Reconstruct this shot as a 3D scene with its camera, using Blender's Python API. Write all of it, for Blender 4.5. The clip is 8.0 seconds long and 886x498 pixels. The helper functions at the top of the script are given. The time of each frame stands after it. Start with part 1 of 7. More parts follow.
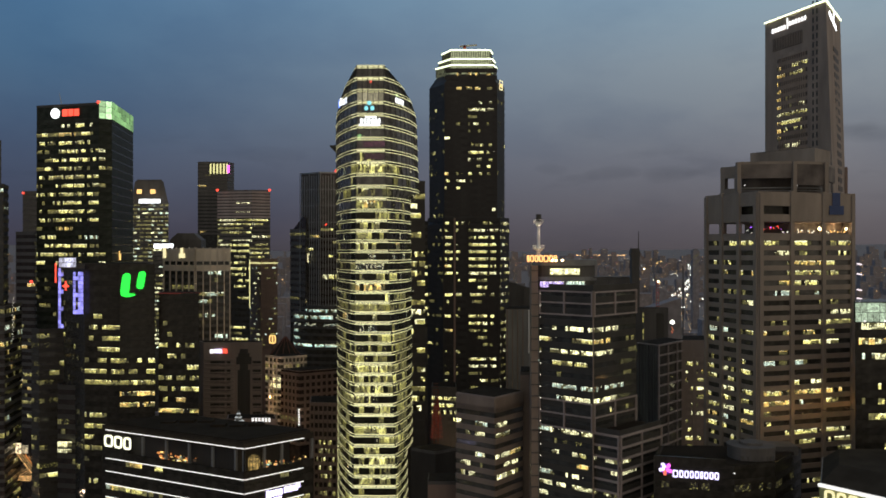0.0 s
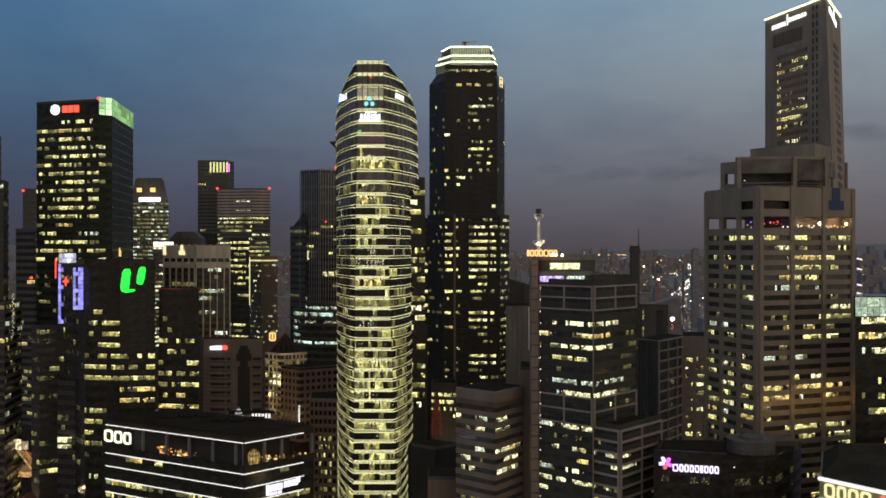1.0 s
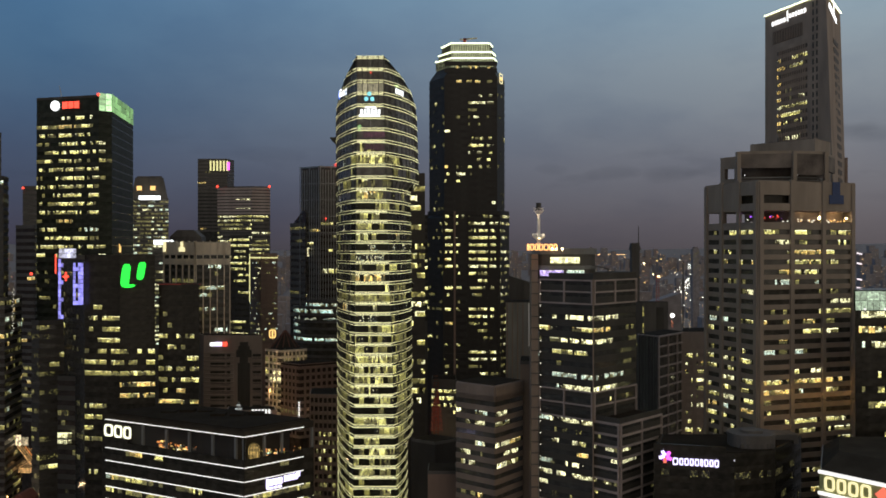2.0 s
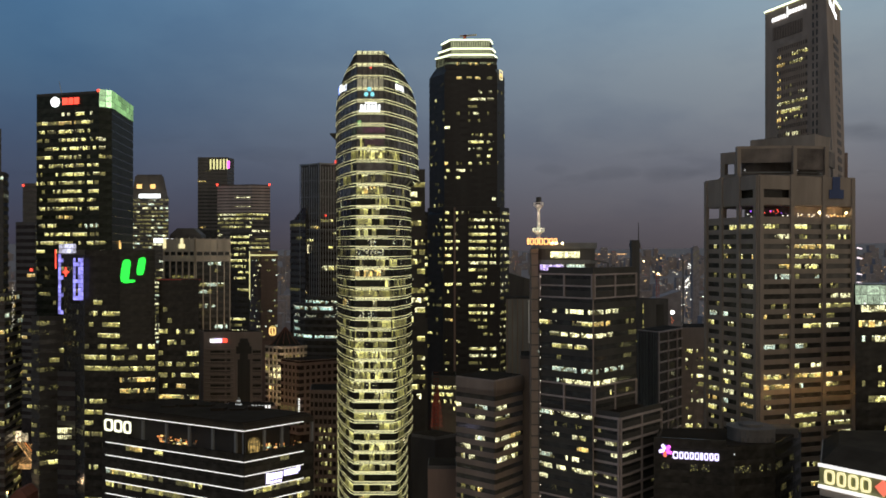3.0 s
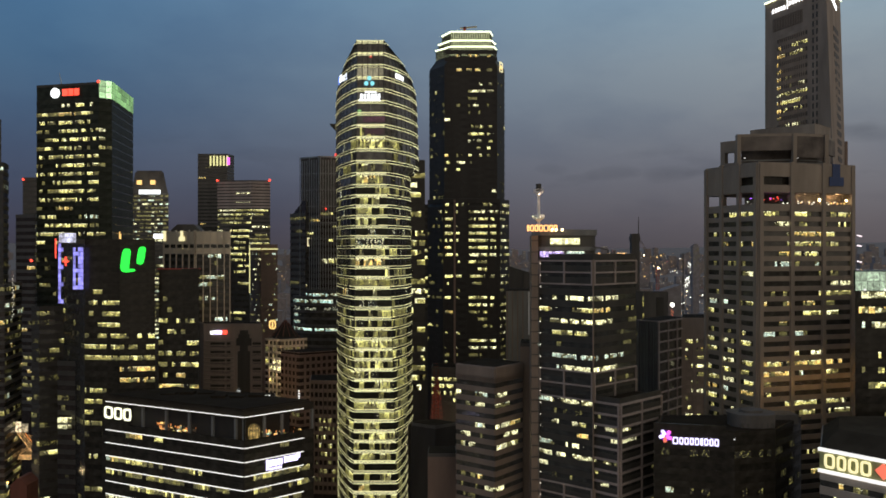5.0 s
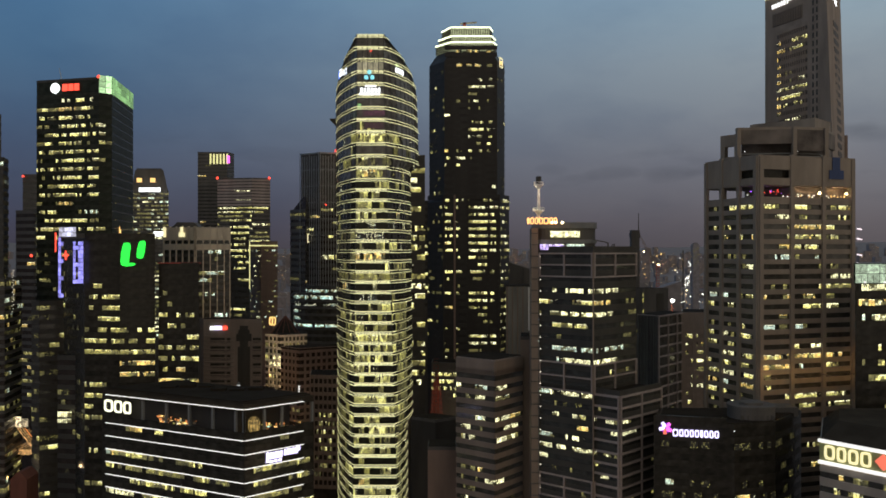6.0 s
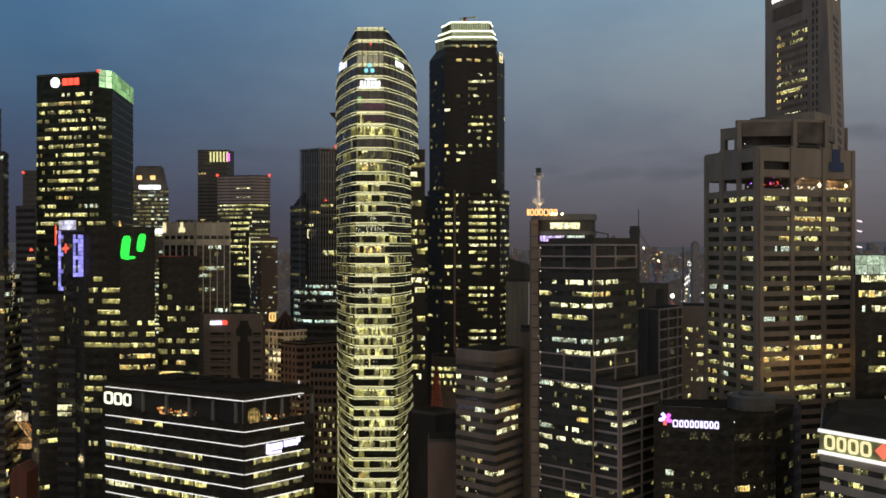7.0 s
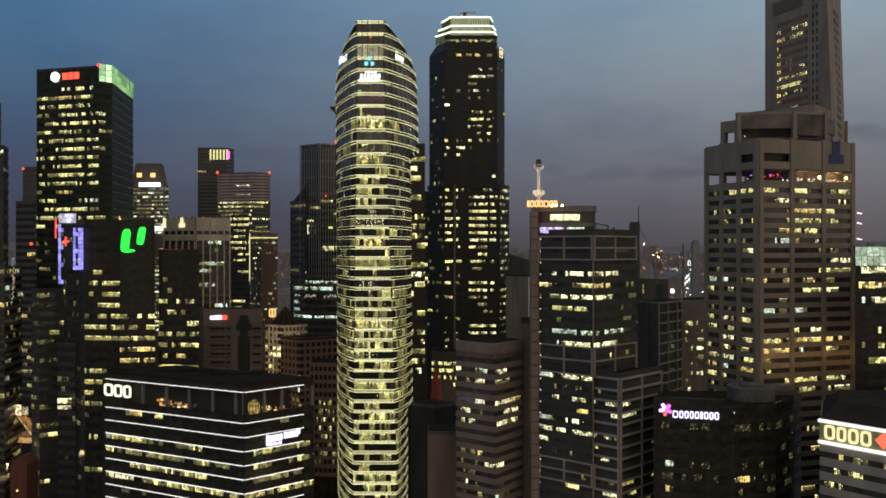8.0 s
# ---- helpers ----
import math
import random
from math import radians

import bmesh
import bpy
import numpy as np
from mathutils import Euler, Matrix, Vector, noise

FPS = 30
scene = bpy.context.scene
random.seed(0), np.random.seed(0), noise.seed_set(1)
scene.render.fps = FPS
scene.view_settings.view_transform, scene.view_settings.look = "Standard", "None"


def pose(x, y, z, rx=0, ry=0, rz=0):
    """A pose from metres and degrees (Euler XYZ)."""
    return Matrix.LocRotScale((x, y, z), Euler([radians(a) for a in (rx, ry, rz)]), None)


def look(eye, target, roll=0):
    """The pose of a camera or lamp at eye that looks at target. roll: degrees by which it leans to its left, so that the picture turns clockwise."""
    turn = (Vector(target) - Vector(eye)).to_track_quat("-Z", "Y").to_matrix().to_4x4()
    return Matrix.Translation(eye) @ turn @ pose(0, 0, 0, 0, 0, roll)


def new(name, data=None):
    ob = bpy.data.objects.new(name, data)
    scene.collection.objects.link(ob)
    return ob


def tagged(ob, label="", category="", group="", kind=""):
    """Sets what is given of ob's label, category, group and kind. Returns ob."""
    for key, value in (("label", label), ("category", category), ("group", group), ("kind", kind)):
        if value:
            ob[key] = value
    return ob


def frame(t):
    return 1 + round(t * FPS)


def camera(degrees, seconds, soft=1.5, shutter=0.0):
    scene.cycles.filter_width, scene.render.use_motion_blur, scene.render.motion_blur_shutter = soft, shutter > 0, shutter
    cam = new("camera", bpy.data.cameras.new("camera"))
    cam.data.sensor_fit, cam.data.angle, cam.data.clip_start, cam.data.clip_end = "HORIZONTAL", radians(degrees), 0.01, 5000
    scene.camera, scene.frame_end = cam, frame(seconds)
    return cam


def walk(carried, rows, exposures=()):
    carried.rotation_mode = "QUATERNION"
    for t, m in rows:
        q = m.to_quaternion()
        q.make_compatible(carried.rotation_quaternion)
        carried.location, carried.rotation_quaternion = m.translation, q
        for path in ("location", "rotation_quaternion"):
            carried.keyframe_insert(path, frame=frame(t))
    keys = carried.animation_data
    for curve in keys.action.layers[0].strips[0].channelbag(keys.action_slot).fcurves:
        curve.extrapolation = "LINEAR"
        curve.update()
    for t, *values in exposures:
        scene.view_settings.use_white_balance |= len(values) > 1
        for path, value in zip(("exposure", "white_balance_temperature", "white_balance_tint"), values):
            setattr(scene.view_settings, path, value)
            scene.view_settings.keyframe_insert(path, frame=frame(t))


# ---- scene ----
import collections

FOV, EYE, DROP = 54.0, 169.0, 18.3
cam = camera(FOV, 8.0, soft=1.7)
FALL = [(0.0, 0.0), (0.5, 0.052), (1.0, 0.1), (1.5, 0.155), (3.0, 0.313), (3.5, 0.372), (4.0, 0.433), (4.5, 0.495),
        (6.0, 0.69), (6.5, 0.767), (7.0, 0.845), (7.5, 0.922), (8.0, 1.0)]
walk(cam, [(t, pose(0, 0, EYE - DROP * k, 90, 0, 0)) for t, k in FALL])

# ---- world: dusk, brighter towards the right and behind ----
world = bpy.data.worlds.new("dusk")
scene.world = world
world.use_nodes = True
wt = world.node_tree
wt.nodes.clear()


def wnode(kind, **kw):
    n = wt.nodes.new(kind)
    for k, v in kw.items():
        n.inputs[k].default_value = v
    return n


def wmath(op, a, b=None, clamp=False):
    n = wt.nodes.new("ShaderNodeMath")
    n.operation, n.use_clamp = op, clamp
    for i, v in enumerate((a, b)):
        if v is None:
            continue
        if isinstance(v, (int, float)):
            n.inputs[i].default_value = v
        else:
            wt.links.new(v, n.inputs[i])
    return n.outputs[0]


def ramp_node(tree, stops, fac):
    n = tree.nodes.new("ShaderNodeValToRGB")
    els = n.color_ramp.elements
    while len(els) < len(stops):
        els.new(0.5)
    for e, (p, c) in zip(els, stops):
        e.position, e.color = p, (*c, 1) if len(c) == 3 else c
    tree.links.new(fac, n.inputs[0])
    return n.outputs[0]


AFTERGLOW = (0.405, 0.352, 0.285)
wco = wnode("ShaderNodeTexCoord")
wsep = wnode("ShaderNodeSeparateXYZ")
wt.links.new(wco.outputs["Generated"], wsep.inputs[0])
up = wmath("ADD", wmath("MULTIPLY", wsep.outputs[2], 0.5), 0.5)
DUSK_LEFT = [(0.0, (0.010, 0.010, 0.012)), (0.495, (0.042, 0.038, 0.048)), (0.51, (0.055, 0.054, 0.080)), (0.55, (0.066, 0.091, 0.148)),
             (0.60, (0.066, 0.138, 0.240)), (0.66, (0.076, 0.185, 0.335)), (1.0, (0.14, 0.18, 0.24))]
DUSK_RIGHT = [(0.0, (0.010, 0.010, 0.012)), (0.495, (0.090, 0.078, 0.084)), (0.515, (0.124, 0.112, 0.124)), (0.55, (0.178, 0.184, 0.210)),
              (0.60, (0.258, 0.305, 0.345)), (0.66, (0.255, 0.392, 0.500)), (1.0, (0.18, 0.21, 0.26))]
ra = ramp_node(wt, DUSK_LEFT, up)
rb = ramp_node(wt, DUSK_RIGHT, up)
side = wmath("ADD", wmath("MULTIPLY", wsep.outputs[0], 1.25), 0.5, True)


def wblend(fac, a, c):
    n = wt.nodes.new("ShaderNodeMix")
    n.data_type = "RGBA"
    wt.links.new(fac, n.inputs["Factor"])
    for v, s in ((a, "A"), (c, "B")):
        if isinstance(v, tuple):
            n.inputs[s].default_value = (*v, 1)
        else:
            wt.links.new(v, n.inputs[s])
    return n.outputs["Result"]


sky = wblend(side, ra, rb)
# thin low clouds
cmap = wnode("ShaderNodeMapping")
cmap.inputs["Scale"].default_value = (5.0, 5.0, 11.0)
wt.links.new(wco.outputs["Generated"], cmap.inputs[0])
cn = wnode("ShaderNodeTexNoise", Scale=1.0, Detail=5.0, Roughness=0.55)
wt.links.new(cmap.outputs[0], cn.inputs["Vector"])
cloud = ramp_node(wt, [(0.36, (0.90, 0.91, 0.94)), (0.56, (1.04, 1.03, 1.02))], cn.outputs["Fac"])
cmul = wt.nodes.new("ShaderNodeMix")
cmul.data_type, cmul.blend_type = "RGBA", "MULTIPLY"
cmul.inputs["Factor"].default_value = 1.0
wt.links.new(sky, cmul.inputs["A"])
wt.links.new(cloud, cmul.inputs["B"])
# a few darker wisps low over the horizon
wmap = wnode("ShaderNodeMapping")
wmap.inputs["Scale"].default_value = (11.0, 11.0, 42.0)
wmap.inputs["Location"].default_value = (0.4, 0.0, 0.3)
wt.links.new(wco.outputs["Generated"], wmap.inputs[0])
wn = wnode("ShaderNodeTexNoise", Scale=1.0, Detail=4.0)
wt.links.new(wmap.outputs[0], wn.inputs["Vector"])
wisp = ramp_node(wt, [(0.56, (0.0, 0.0, 0.0)), (0.70, (1.0, 1.0, 1.0))], wn.outputs["Fac"])
low = ramp_node(wt, [(0.518, (0.0, 0.0, 0.0)), (0.540, (1.0, 1.0, 1.0)), (0.575, (0.0, 0.0, 0.0))], up)
amount = wmath("MULTIPLY", wmath("MULTIPLY", wisp, low), 0.16)
hazy = wblend(amount, cmul.outputs["Result"], (0.03, 0.035, 0.05))
# four torn cloud puffs over the horizon
ahead = wmath("MAXIMUM", wsep.outputs[1], 0.02)
across, above = wmath("DIVIDE", wsep.outputs[0], ahead), wmath("DIVIDE", wsep.outputs[2], ahead)
torn = wmath("MULTIPLY", wmath("SUBTRACT", wn.outputs["Fac"], 0.5), 3.2)
puffs = None
for u0, v0, a, b in ((0.124, 0.092, 0.024, 0.008), (0.200, 0.087, 0.034, 0.011), (0.258, 0.085, 0.034, 0.013), (0.490, 0.133, 0.050, 0.012)):
    du, dv = wmath("DIVIDE", wmath("SUBTRACT", across, u0), a), wmath("DIVIDE", wmath("SUBTRACT", above, v0), b)
    inside = wmath("SUBTRACT", 1.0, wmath("ADD", wmath("MULTIPLY", du, du), wmath("MULTIPLY", dv, dv)))
    one = wmath("MULTIPLY", wmath("ADD", inside, torn), 0.6, True)
    one = wmath("MULTIPLY", one, wmath("MULTIPLY", wmath("ADD", inside, 2.0), 0.5, True))
    puffs = one if puffs is None else wmath("MAXIMUM", puffs, one)
hazy = wblend(wmath("MULTIPLY", puffs, 0.3), hazy, (0.03, 0.035, 0.05))
# the half of the sky behind the camera still holds the afterglow
behind = wmath("ADD", wmath("MULTIPLY", wsep.outputs[1], -1.15), wmath("MULTIPLY", wsep.outputs[0], 0.5), True)
full = wblend(behind, hazy, AFTERGLOW)
bg = wnode("ShaderNodeBackground", Strength=1.0)
wt.links.new(full, bg.inputs["Color"])
wout = wnode("ShaderNodeOutputWorld")
wt.links.new(bg.outputs[0], wout.inputs[0])


# ---- materials ----
class Mat:
    """A node material under construction."""

    def __init__(self, name):
        self.m = bpy.data.materials.new(name)
        self.m.use_nodes = True
        self.t = self.m.node_tree
        self.b = self.t.nodes["Principled BSDF"]

    def node(self, kind, **kw):
        n = self.t.nodes.new(kind)
        for k, v in kw.items():
            n.inputs[k].default_value = v
        return n

    def link(self, a, b):
        self.t.links.new(a, b)

    def noise(self, scale, detail=4.0, stretch=None, random_shift=False):
        co = self.node("ShaderNodeTexCoord").outputs["Object"]
        if stretch:
            mp = self.node("ShaderNodeMapping")
            mp.inputs["Scale"].default_value = stretch
            self.link(co, mp.inputs[0])
            co = mp.outputs[0]
        if random_shift:
            info = self.node("ShaderNodeObjectInfo")
            mul = self.node("ShaderNodeMath")
            mul.operation = "MULTIPLY"
            mul.inputs[1].default_value = 300.0
            self.link(info.outputs["Random"], mul.inputs[0])
            add = self.node("ShaderNodeVectorMath")
            self.link(co, add.inputs[0])
            self.link(mul.outputs[0], add.inputs[1])
            co = add.outputs[0]
        n = self.node("ShaderNodeTexNoise", Scale=scale, Detail=detail)
        self.link(co, n.inputs["Vector"])
        return n.outputs["Fac"]


def surface(name, colour, rough=0.8, metal=0.0, vary=0.25, scale=0.15, bump=0.0, streak=True, spec=0.5):
    """Weathered facade surface: broad stains, rain streaks and fine grain."""
    k = Mat(name)
    big = k.noise(scale, 5, (1, 1, 0.25) if streak else None)
    fine = k.noise(3.0, 6)
    mix = k.node("ShaderNodeMath")
    mix.operation = "MULTIPLY_ADD"
    mix.inputs[1].default_value = 0.35
    k.link(fine, mix.inputs[0])
    k.link(big, mix.inputs[2])
    lo = tuple(c * (1 - vary) for c in colour)
    hi = tuple(min(1, c * (1 + vary)) for c in colour)
    k.link(ramp_node(k.t, [(0.45, lo), (0.9, hi)], mix.outputs[0]), k.b.inputs["Base Color"])
    k.b.inputs["Roughness"].default_value = rough
    k.b.inputs["Metallic"].default_value = metal
    k.b.inputs["Specular IOR Level"].default_value = spec
    if bump:
        bn = k.node("ShaderNodeBump", Strength=bump, Distance=0.05)
        k.link(fine, bn.inputs["Height"])
        k.link(bn.outputs[0], k.b.inputs["Normal"])
    return k.m


def glass_wall(name, colour, rough=0.12, ior=1.5):
    """Dark curtain-wall glass that mirrors the dusk, slightly uneven from pane to pane."""
    k = Mat(name)
    wob = k.noise(0.35, 3)
    k.link(ramp_node(k.t, [(0.3, tuple(c * 0.6 for c in colour)), (0.75, tuple(c * 1.4 for c in colour))], wob), k.b.inputs["Base Color"])
    k.b.inputs["Roughness"].default_value = rough
    k.b.inputs["IOR"].default_value = ior
    bn = k.node("ShaderNodeBump", Strength=0.12, Distance=0.3)
    k.link(wob, bn.inputs["Height"])
    k.link(bn.outputs[0], k.b.inputs["Normal"])
    return k.m


def lit_room(name, colour, power, contrast=0.6):
    """Light of an occupied room behind a window; differs from room to room."""
    k = Mat(name)
    coarse = k.noise(0.8, 2, (1, 1, 1.3), True)
    fine = k.noise(2.6, 2, (1, 1, 1.2), True)
    fac = k.node("ShaderNodeMath")
    fac.operation = "MULTIPLY_ADD"
    fac.inputs[1].default_value = 0.9
    k.link(fine, fac.inputs[0])
    k.link(coarse, fac.inputs[2])
    info = k.node("ShaderNodeObjectInfo")
    rnd = k.node("ShaderNodeMath")
    rnd.operation = "MULTIPLY_ADD"
    rnd.inputs[1].default_value, rnd.inputs[2].default_value = 0.9, 0.5
    k.link(info.outputs["Random"], rnd.inputs[0])
    r = k.node("ShaderNodeMapRange")
    for i, v in ((1, 0.72), (2, 1.22), (3, 1 - contrast * 1.45), (4, 1 + contrast * 2.0)):
        r.inputs[i].default_value = v
    k.link(fac.outputs[0], r.inputs[0])
    mul = k.node("ShaderNodeMath")
    mul.operation = "MULTIPLY"
    k.link(r.outputs[0], mul.inputs[0])
    k.link(rnd.outputs[0], mul.inputs[1])
    pw = k.node("ShaderNodeMath")
    pw.operation = "MULTIPLY"
    pw.inputs[1].default_value = power
    k.link(mul.outputs[0], pw.inputs[0])
    k.b.inputs["Base Color"].default_value = (0.1, 0.1, 0.08, 1)
    k.b.inputs["Emission Color"].default_value = (*colour, 1)
    k.link(pw.outputs[0], k.b.inputs["Emission Strength"])
    return k.m


def lamp(name, colour, power):
    k = Mat(name)
    k.b.inputs["Base Color"].default_value = (*[0.5 * c for c in colour], 1)
    k.b.inputs["Emission Color"].default_value = (*colour, 1)
    k.b.inputs["Emission Strength"].default_value = power
    return k.m


WARM = lit_room("room_light_warm", (1.0, 0.91, 0.28), 0.9)
PALE = lit_room("room_light_pale", (1.0, 0.96, 0.54), 1.2)
COOL = lit_room("room_light_cool", (0.80, 1.0, 0.82), 0.8)
AMBER = lit_room("room_light_amber", (1.0, 0.68, 0.18), 0.85)
DIM = lit_room("room_light_dim", (0.95, 0.85, 0.30), 0.14)
MID = lit_room("room_light_mid", (1.0, 0.88, 0.23), 0.36)
TUBE = lamp("ceiling_tube", (1.0, 0.96, 0.62), 1.7)
LED = lamp("led_line_white", (1.0, 0.97, 0.93), 1.05)
LED_YEL = lamp("led_line_yellow", (1.0, 0.96, 0.50), 1.45)
LED_FLANK = lamp("led_line_flank", (1.0, 0.93, 0.46), 0.75)
WHITE_SIGN = lamp("sign_white", (0.95, 0.98, 1.0), 2.2)
RED_SIGN = lamp("sign_red", (1.0, 0.08, 0.045), 2.0)
GREEN_SIGN = lamp("sign_green", (0.03, 1.0, 0.07), 1.3)
ORANGE_SIGN = lamp("sign_orange", (1.0, 0.48, 0.16), 2.0)
VIOLET_SIGN = lamp("sign_violet", (0.4, 0.12, 1.0), 1.8)
LILAC_SIGN = lamp("sign_lilac", (0.72, 0.66, 1.0), 2.0)
PINK_SIGN = lamp("sign_pink", (1.0, 0.16, 0.80), 1.6)
CYAN_SIGN = lamp("sign_cyan", (0.3, 0.88, 1.0), 0.95)
LIME_SIGN = lamp("sign_lime", (0.80, 1.0, 0.45), 1.6)
GLASS = glass_wall("glass_dark", (0.078, 0.072, 0.060))
GLASS_BLUE = glass_wall("glass_blue", (0.060, 0.060, 0.054))
GLASS_GREEN = glass_wall("glass_green", (0.034, 0.040, 0.030), 0.25, 1.2)
BAND_GLASS = glass_wall("glass_spandrel", (0.046, 0.041, 0.032), 0.2, 1.26)
GLASS_BLACK = glass_wall("glass_black", (0.038, 0.034, 0.027), 0.1, 1.3)
BAND_GREEN = glass_wall("glass_spandrel_green", (0.044, 0.048, 0.038), 0.5, 1.18)
GLASS_BROWN = glass_wall("glass_brown", (0.042, 0.032, 0.026))
BEIGE = surface("stone_beige", (0.295, 0.242, 0.192))
BEIGE_DARK = surface("stone_taupe", (0.30, 0.24, 0.20))
CREAM = surface("stone_cream", (0.50, 0.44, 0.36))
GREY = surface("concrete_grey", (0.22, 0.22, 0.21))
GREY_DARK = surface("cladding_charcoal", (0.112, 0.104, 0.094), 0.65, spec=0.25)
BLACK = surface("cladding_black", (0.068, 0.063, 0.054), 0.6, spec=0.25)
BROWN = surface("granite_brown", (0.22, 0.15, 0.115), 0.6)
BEIGE_WARM = surface("stone_warm_beige", (0.36, 0.275, 0.21))
GRANITE_DARK = surface("granite_dark", (0.048, 0.044, 0.040), 0.5, spec=0.2)
METAL = surface("aluminium", (0.45, 0.45, 0.44), 0.4, 0.7)
MULLION = surface("mullion_dark", (0.05, 0.05, 0.05), 0.4, 0.5)
ROOF = surface("roof_felt", (0.048, 0.040, 0.030), 0.95, streak=False, spec=0.05)
ROOF_DARK = surface("roof_membrane_black", (0.034, 0.027, 0.020), 0.95, streak=False, spec=0.03)
CLUTTER = surface("furniture_dark", (0.05, 0.045, 0.04))

LIME_TUBE = lamp("tube_lime", (0.90, 1.0, 0.66), 2.2)
AMBER_TUBE = lamp("tube_amber", (1.0, 0.62, 0.2), 1.4)
PALE_TUBE = lamp("tube_pale", (1.0, 0.93, 0.75), 1.4)
LILAC_PALE = lamp("tube_pinkish", (1.0, 0.85, 0.9), 1.2)
FLOOD = lamp("flood_lamp_warm", (1.0, 0.78, 0.42), 9.0)
BLUE_SIGN = lamp("sign_blue", (0.15, 0.3, 1.0), 1.5)
CREAM_SIGN = lamp("sign_cream", (1.0, 0.9, 0.5), 1.0)
CROWN_GREEN = lit_room("crown_glow_green", (0.36, 0.72, 0.26), 0.6, 0.18)
CROWN_BRIGHT = lit_room("crown_glow_lime", (0.62, 1.0, 0.5), 1.0, 0.22)
CROWN_WARM = lit_room("crown_glow_warm", (0.88, 0.95, 0.55), 0.4, 0.3)
FACET_PANEL = lit_room("backlit_panel", (1.0, 0.95, 0.54), 0.95, 0.12)
GLASS_GLOW = lit_room("glazed_hall_glow", (0.72, 0.92, 0.66), 0.5, 0.4)
# base colour lightened to stand in for sky mirrored in the upper storeys
GLASS_SKY_PALE = glass_wall("glass_sky_pale", (0.16, 0.15, 0.135), 0.12)
GLASS_SHAFT = glass_wall("glass_olive", (0.034, 0.033, 0.022), 0.12, 1.3)
CREAM_LOW = lit_room("hall_glow_cream", (1.0, 0.90, 0.58), 0.34, 0.3)
OLIVE = lit_room("room_light_olive", (1.0, 0.93, 0.25), 0.38, 0.7)
OLIVE_LOW = lit_room("room_light_olive_low", (0.92, 0.84, 0.18), 0.18, 0.7)
OLIVE_HIGH = lit_room("room_light_olive_high", (1.0, 0.95, 0.30), 0.78, 0.6)
PLUM_GLOW = lit_room("hall_glow_plum", (0.55, 0.14, 0.32), 0.09, 0.4)
RIB_GREY = surface("rib_grey", (0.26, 0.25, 0.23), 0.5, 0.3)
FIN_DARK = surface("fin_bronze", (0.10, 0.09, 0.06), 0.5)
SPANDREL_DARK = surface("spandrel_black", (0.022, 0.021, 0.017), 0.7, spec=0.15)
RED_PAINT = surface("red_paint", (0.4, 0.06, 0.04), 0.5)
BLUE_CLOTH = surface("blue_banner", (0.06, 0.085, 0.18), 0.8)
SLOT_DARK = surface("slot_brown", (0.10, 0.075, 0.055), 0.6)
PLANT_GREY = surface("plant_room_grey", (0.125, 0.112, 0.10))
BRICK_RED = surface("brick_red", (0.17, 0.062, 0.04), 0.85)
PALE_PANEL = surface("pale_panel", (0.7, 0.7, 0.68), 0.6)

# darker stone tones with strong random blotches, for the setback lintels and core
BEIGE_BLOTCHED = surface("stone_beige_blotched", (0.17, 0.142, 0.12), 0.9, vary=0.45, scale=0.12, streak=False)
CONCRETE_PALE = surface("concrete_pale", (0.38, 0.315, 0.285), 0.8)
STONE_BLOTCHED = surface("stone_dark_blotched", (0.125, 0.105, 0.092), 0.9, vary=0.6, scale=0.16, streak=False)
TAUPE = surface("stone_dull_taupe", (0.255, 0.195, 0.152))
MAST_WHITE = surface("mast_white", (0.8, 0.78, 0.74), 0.5)
OLIVE_FIELD = surface("sign_field_olive", (0.35, 0.36, 0.16), 0.6)
LILAC_ROOM = lit_room("room_light_lilac", (0.66, 0.5, 1.0), 1.2)
FLOOD_WHITE = lamp("flood_lamp_white", (1.0, 0.97, 0.85), 4.0)
VIOLET_DIM = lamp("halo_violet", (0.30, 0.03, 0.8), 0.5)
RED_SOFT = lamp("sign_red_soft", (1.0, 0.2, 0.12), 1.0)
SIGN_BLOCK = lamp("sign_cream_white", (1.0, 1.0, 0.74), 1.5)
CAGE_GLOW = lit_room("lattice_glow", (1.0, 0.66, 0.2), 0.3, 0.8)
NET_RED = lit_room("netting_glow_red", (0.75, 0.06, 0.03), 0.075, 0.9)
AMBER_LOW = lamp("tube_amber_low", (1.0, 0.36, 0.1), 0.8)

NEON_PALE = lit_room("neon_lilac", (0.78, 0.78, 1.0), 0.95, 0.35)
NEON_BLUE = lit_room("neon_violet_blue", (0.33, 0.31, 1.0), 1.05, 0.25)
CREAM_GLOW = lit_room("canopy_glow", (1.0, 0.80, 0.50), 0.75, 0.8)
ARCADE_GLOW = lit_room("arcade_glow", (1.0, 0.55, 0.20), 0.55, 0.8)
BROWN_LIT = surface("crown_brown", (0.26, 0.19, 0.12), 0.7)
LIME_PALE = lamp("tube_pale_lime", (1.0, 0.95, 0.42), 0.9)
CREAM_DULL = surface("stone_dull_cream", (0.40, 0.34, 0.28), 0.8)
TEAL_ROOM = lit_room("room_light_teal", (0.62, 0.97, 0.88), 0.8)
PALE_GLOW = lit_room("turret_glow", (0.9, 0.95, 0.95), 0.5, 0.3)
CREAM_LIGHT = surface("stone_light_cream", (0.78, 0.69, 0.56), 0.8)
# far walls: haze is put into these raised base colours
HAZE_GREY = surface("far_blocks_hazed_grey", (0.29, 0.265, 0.27), 0.95, streak=False, spec=0.1)
HAZE_WARM = surface("far_blocks_hazed_warm", (0.31, 0.265, 0.25), 0.95, streak=False, spec=0.1)
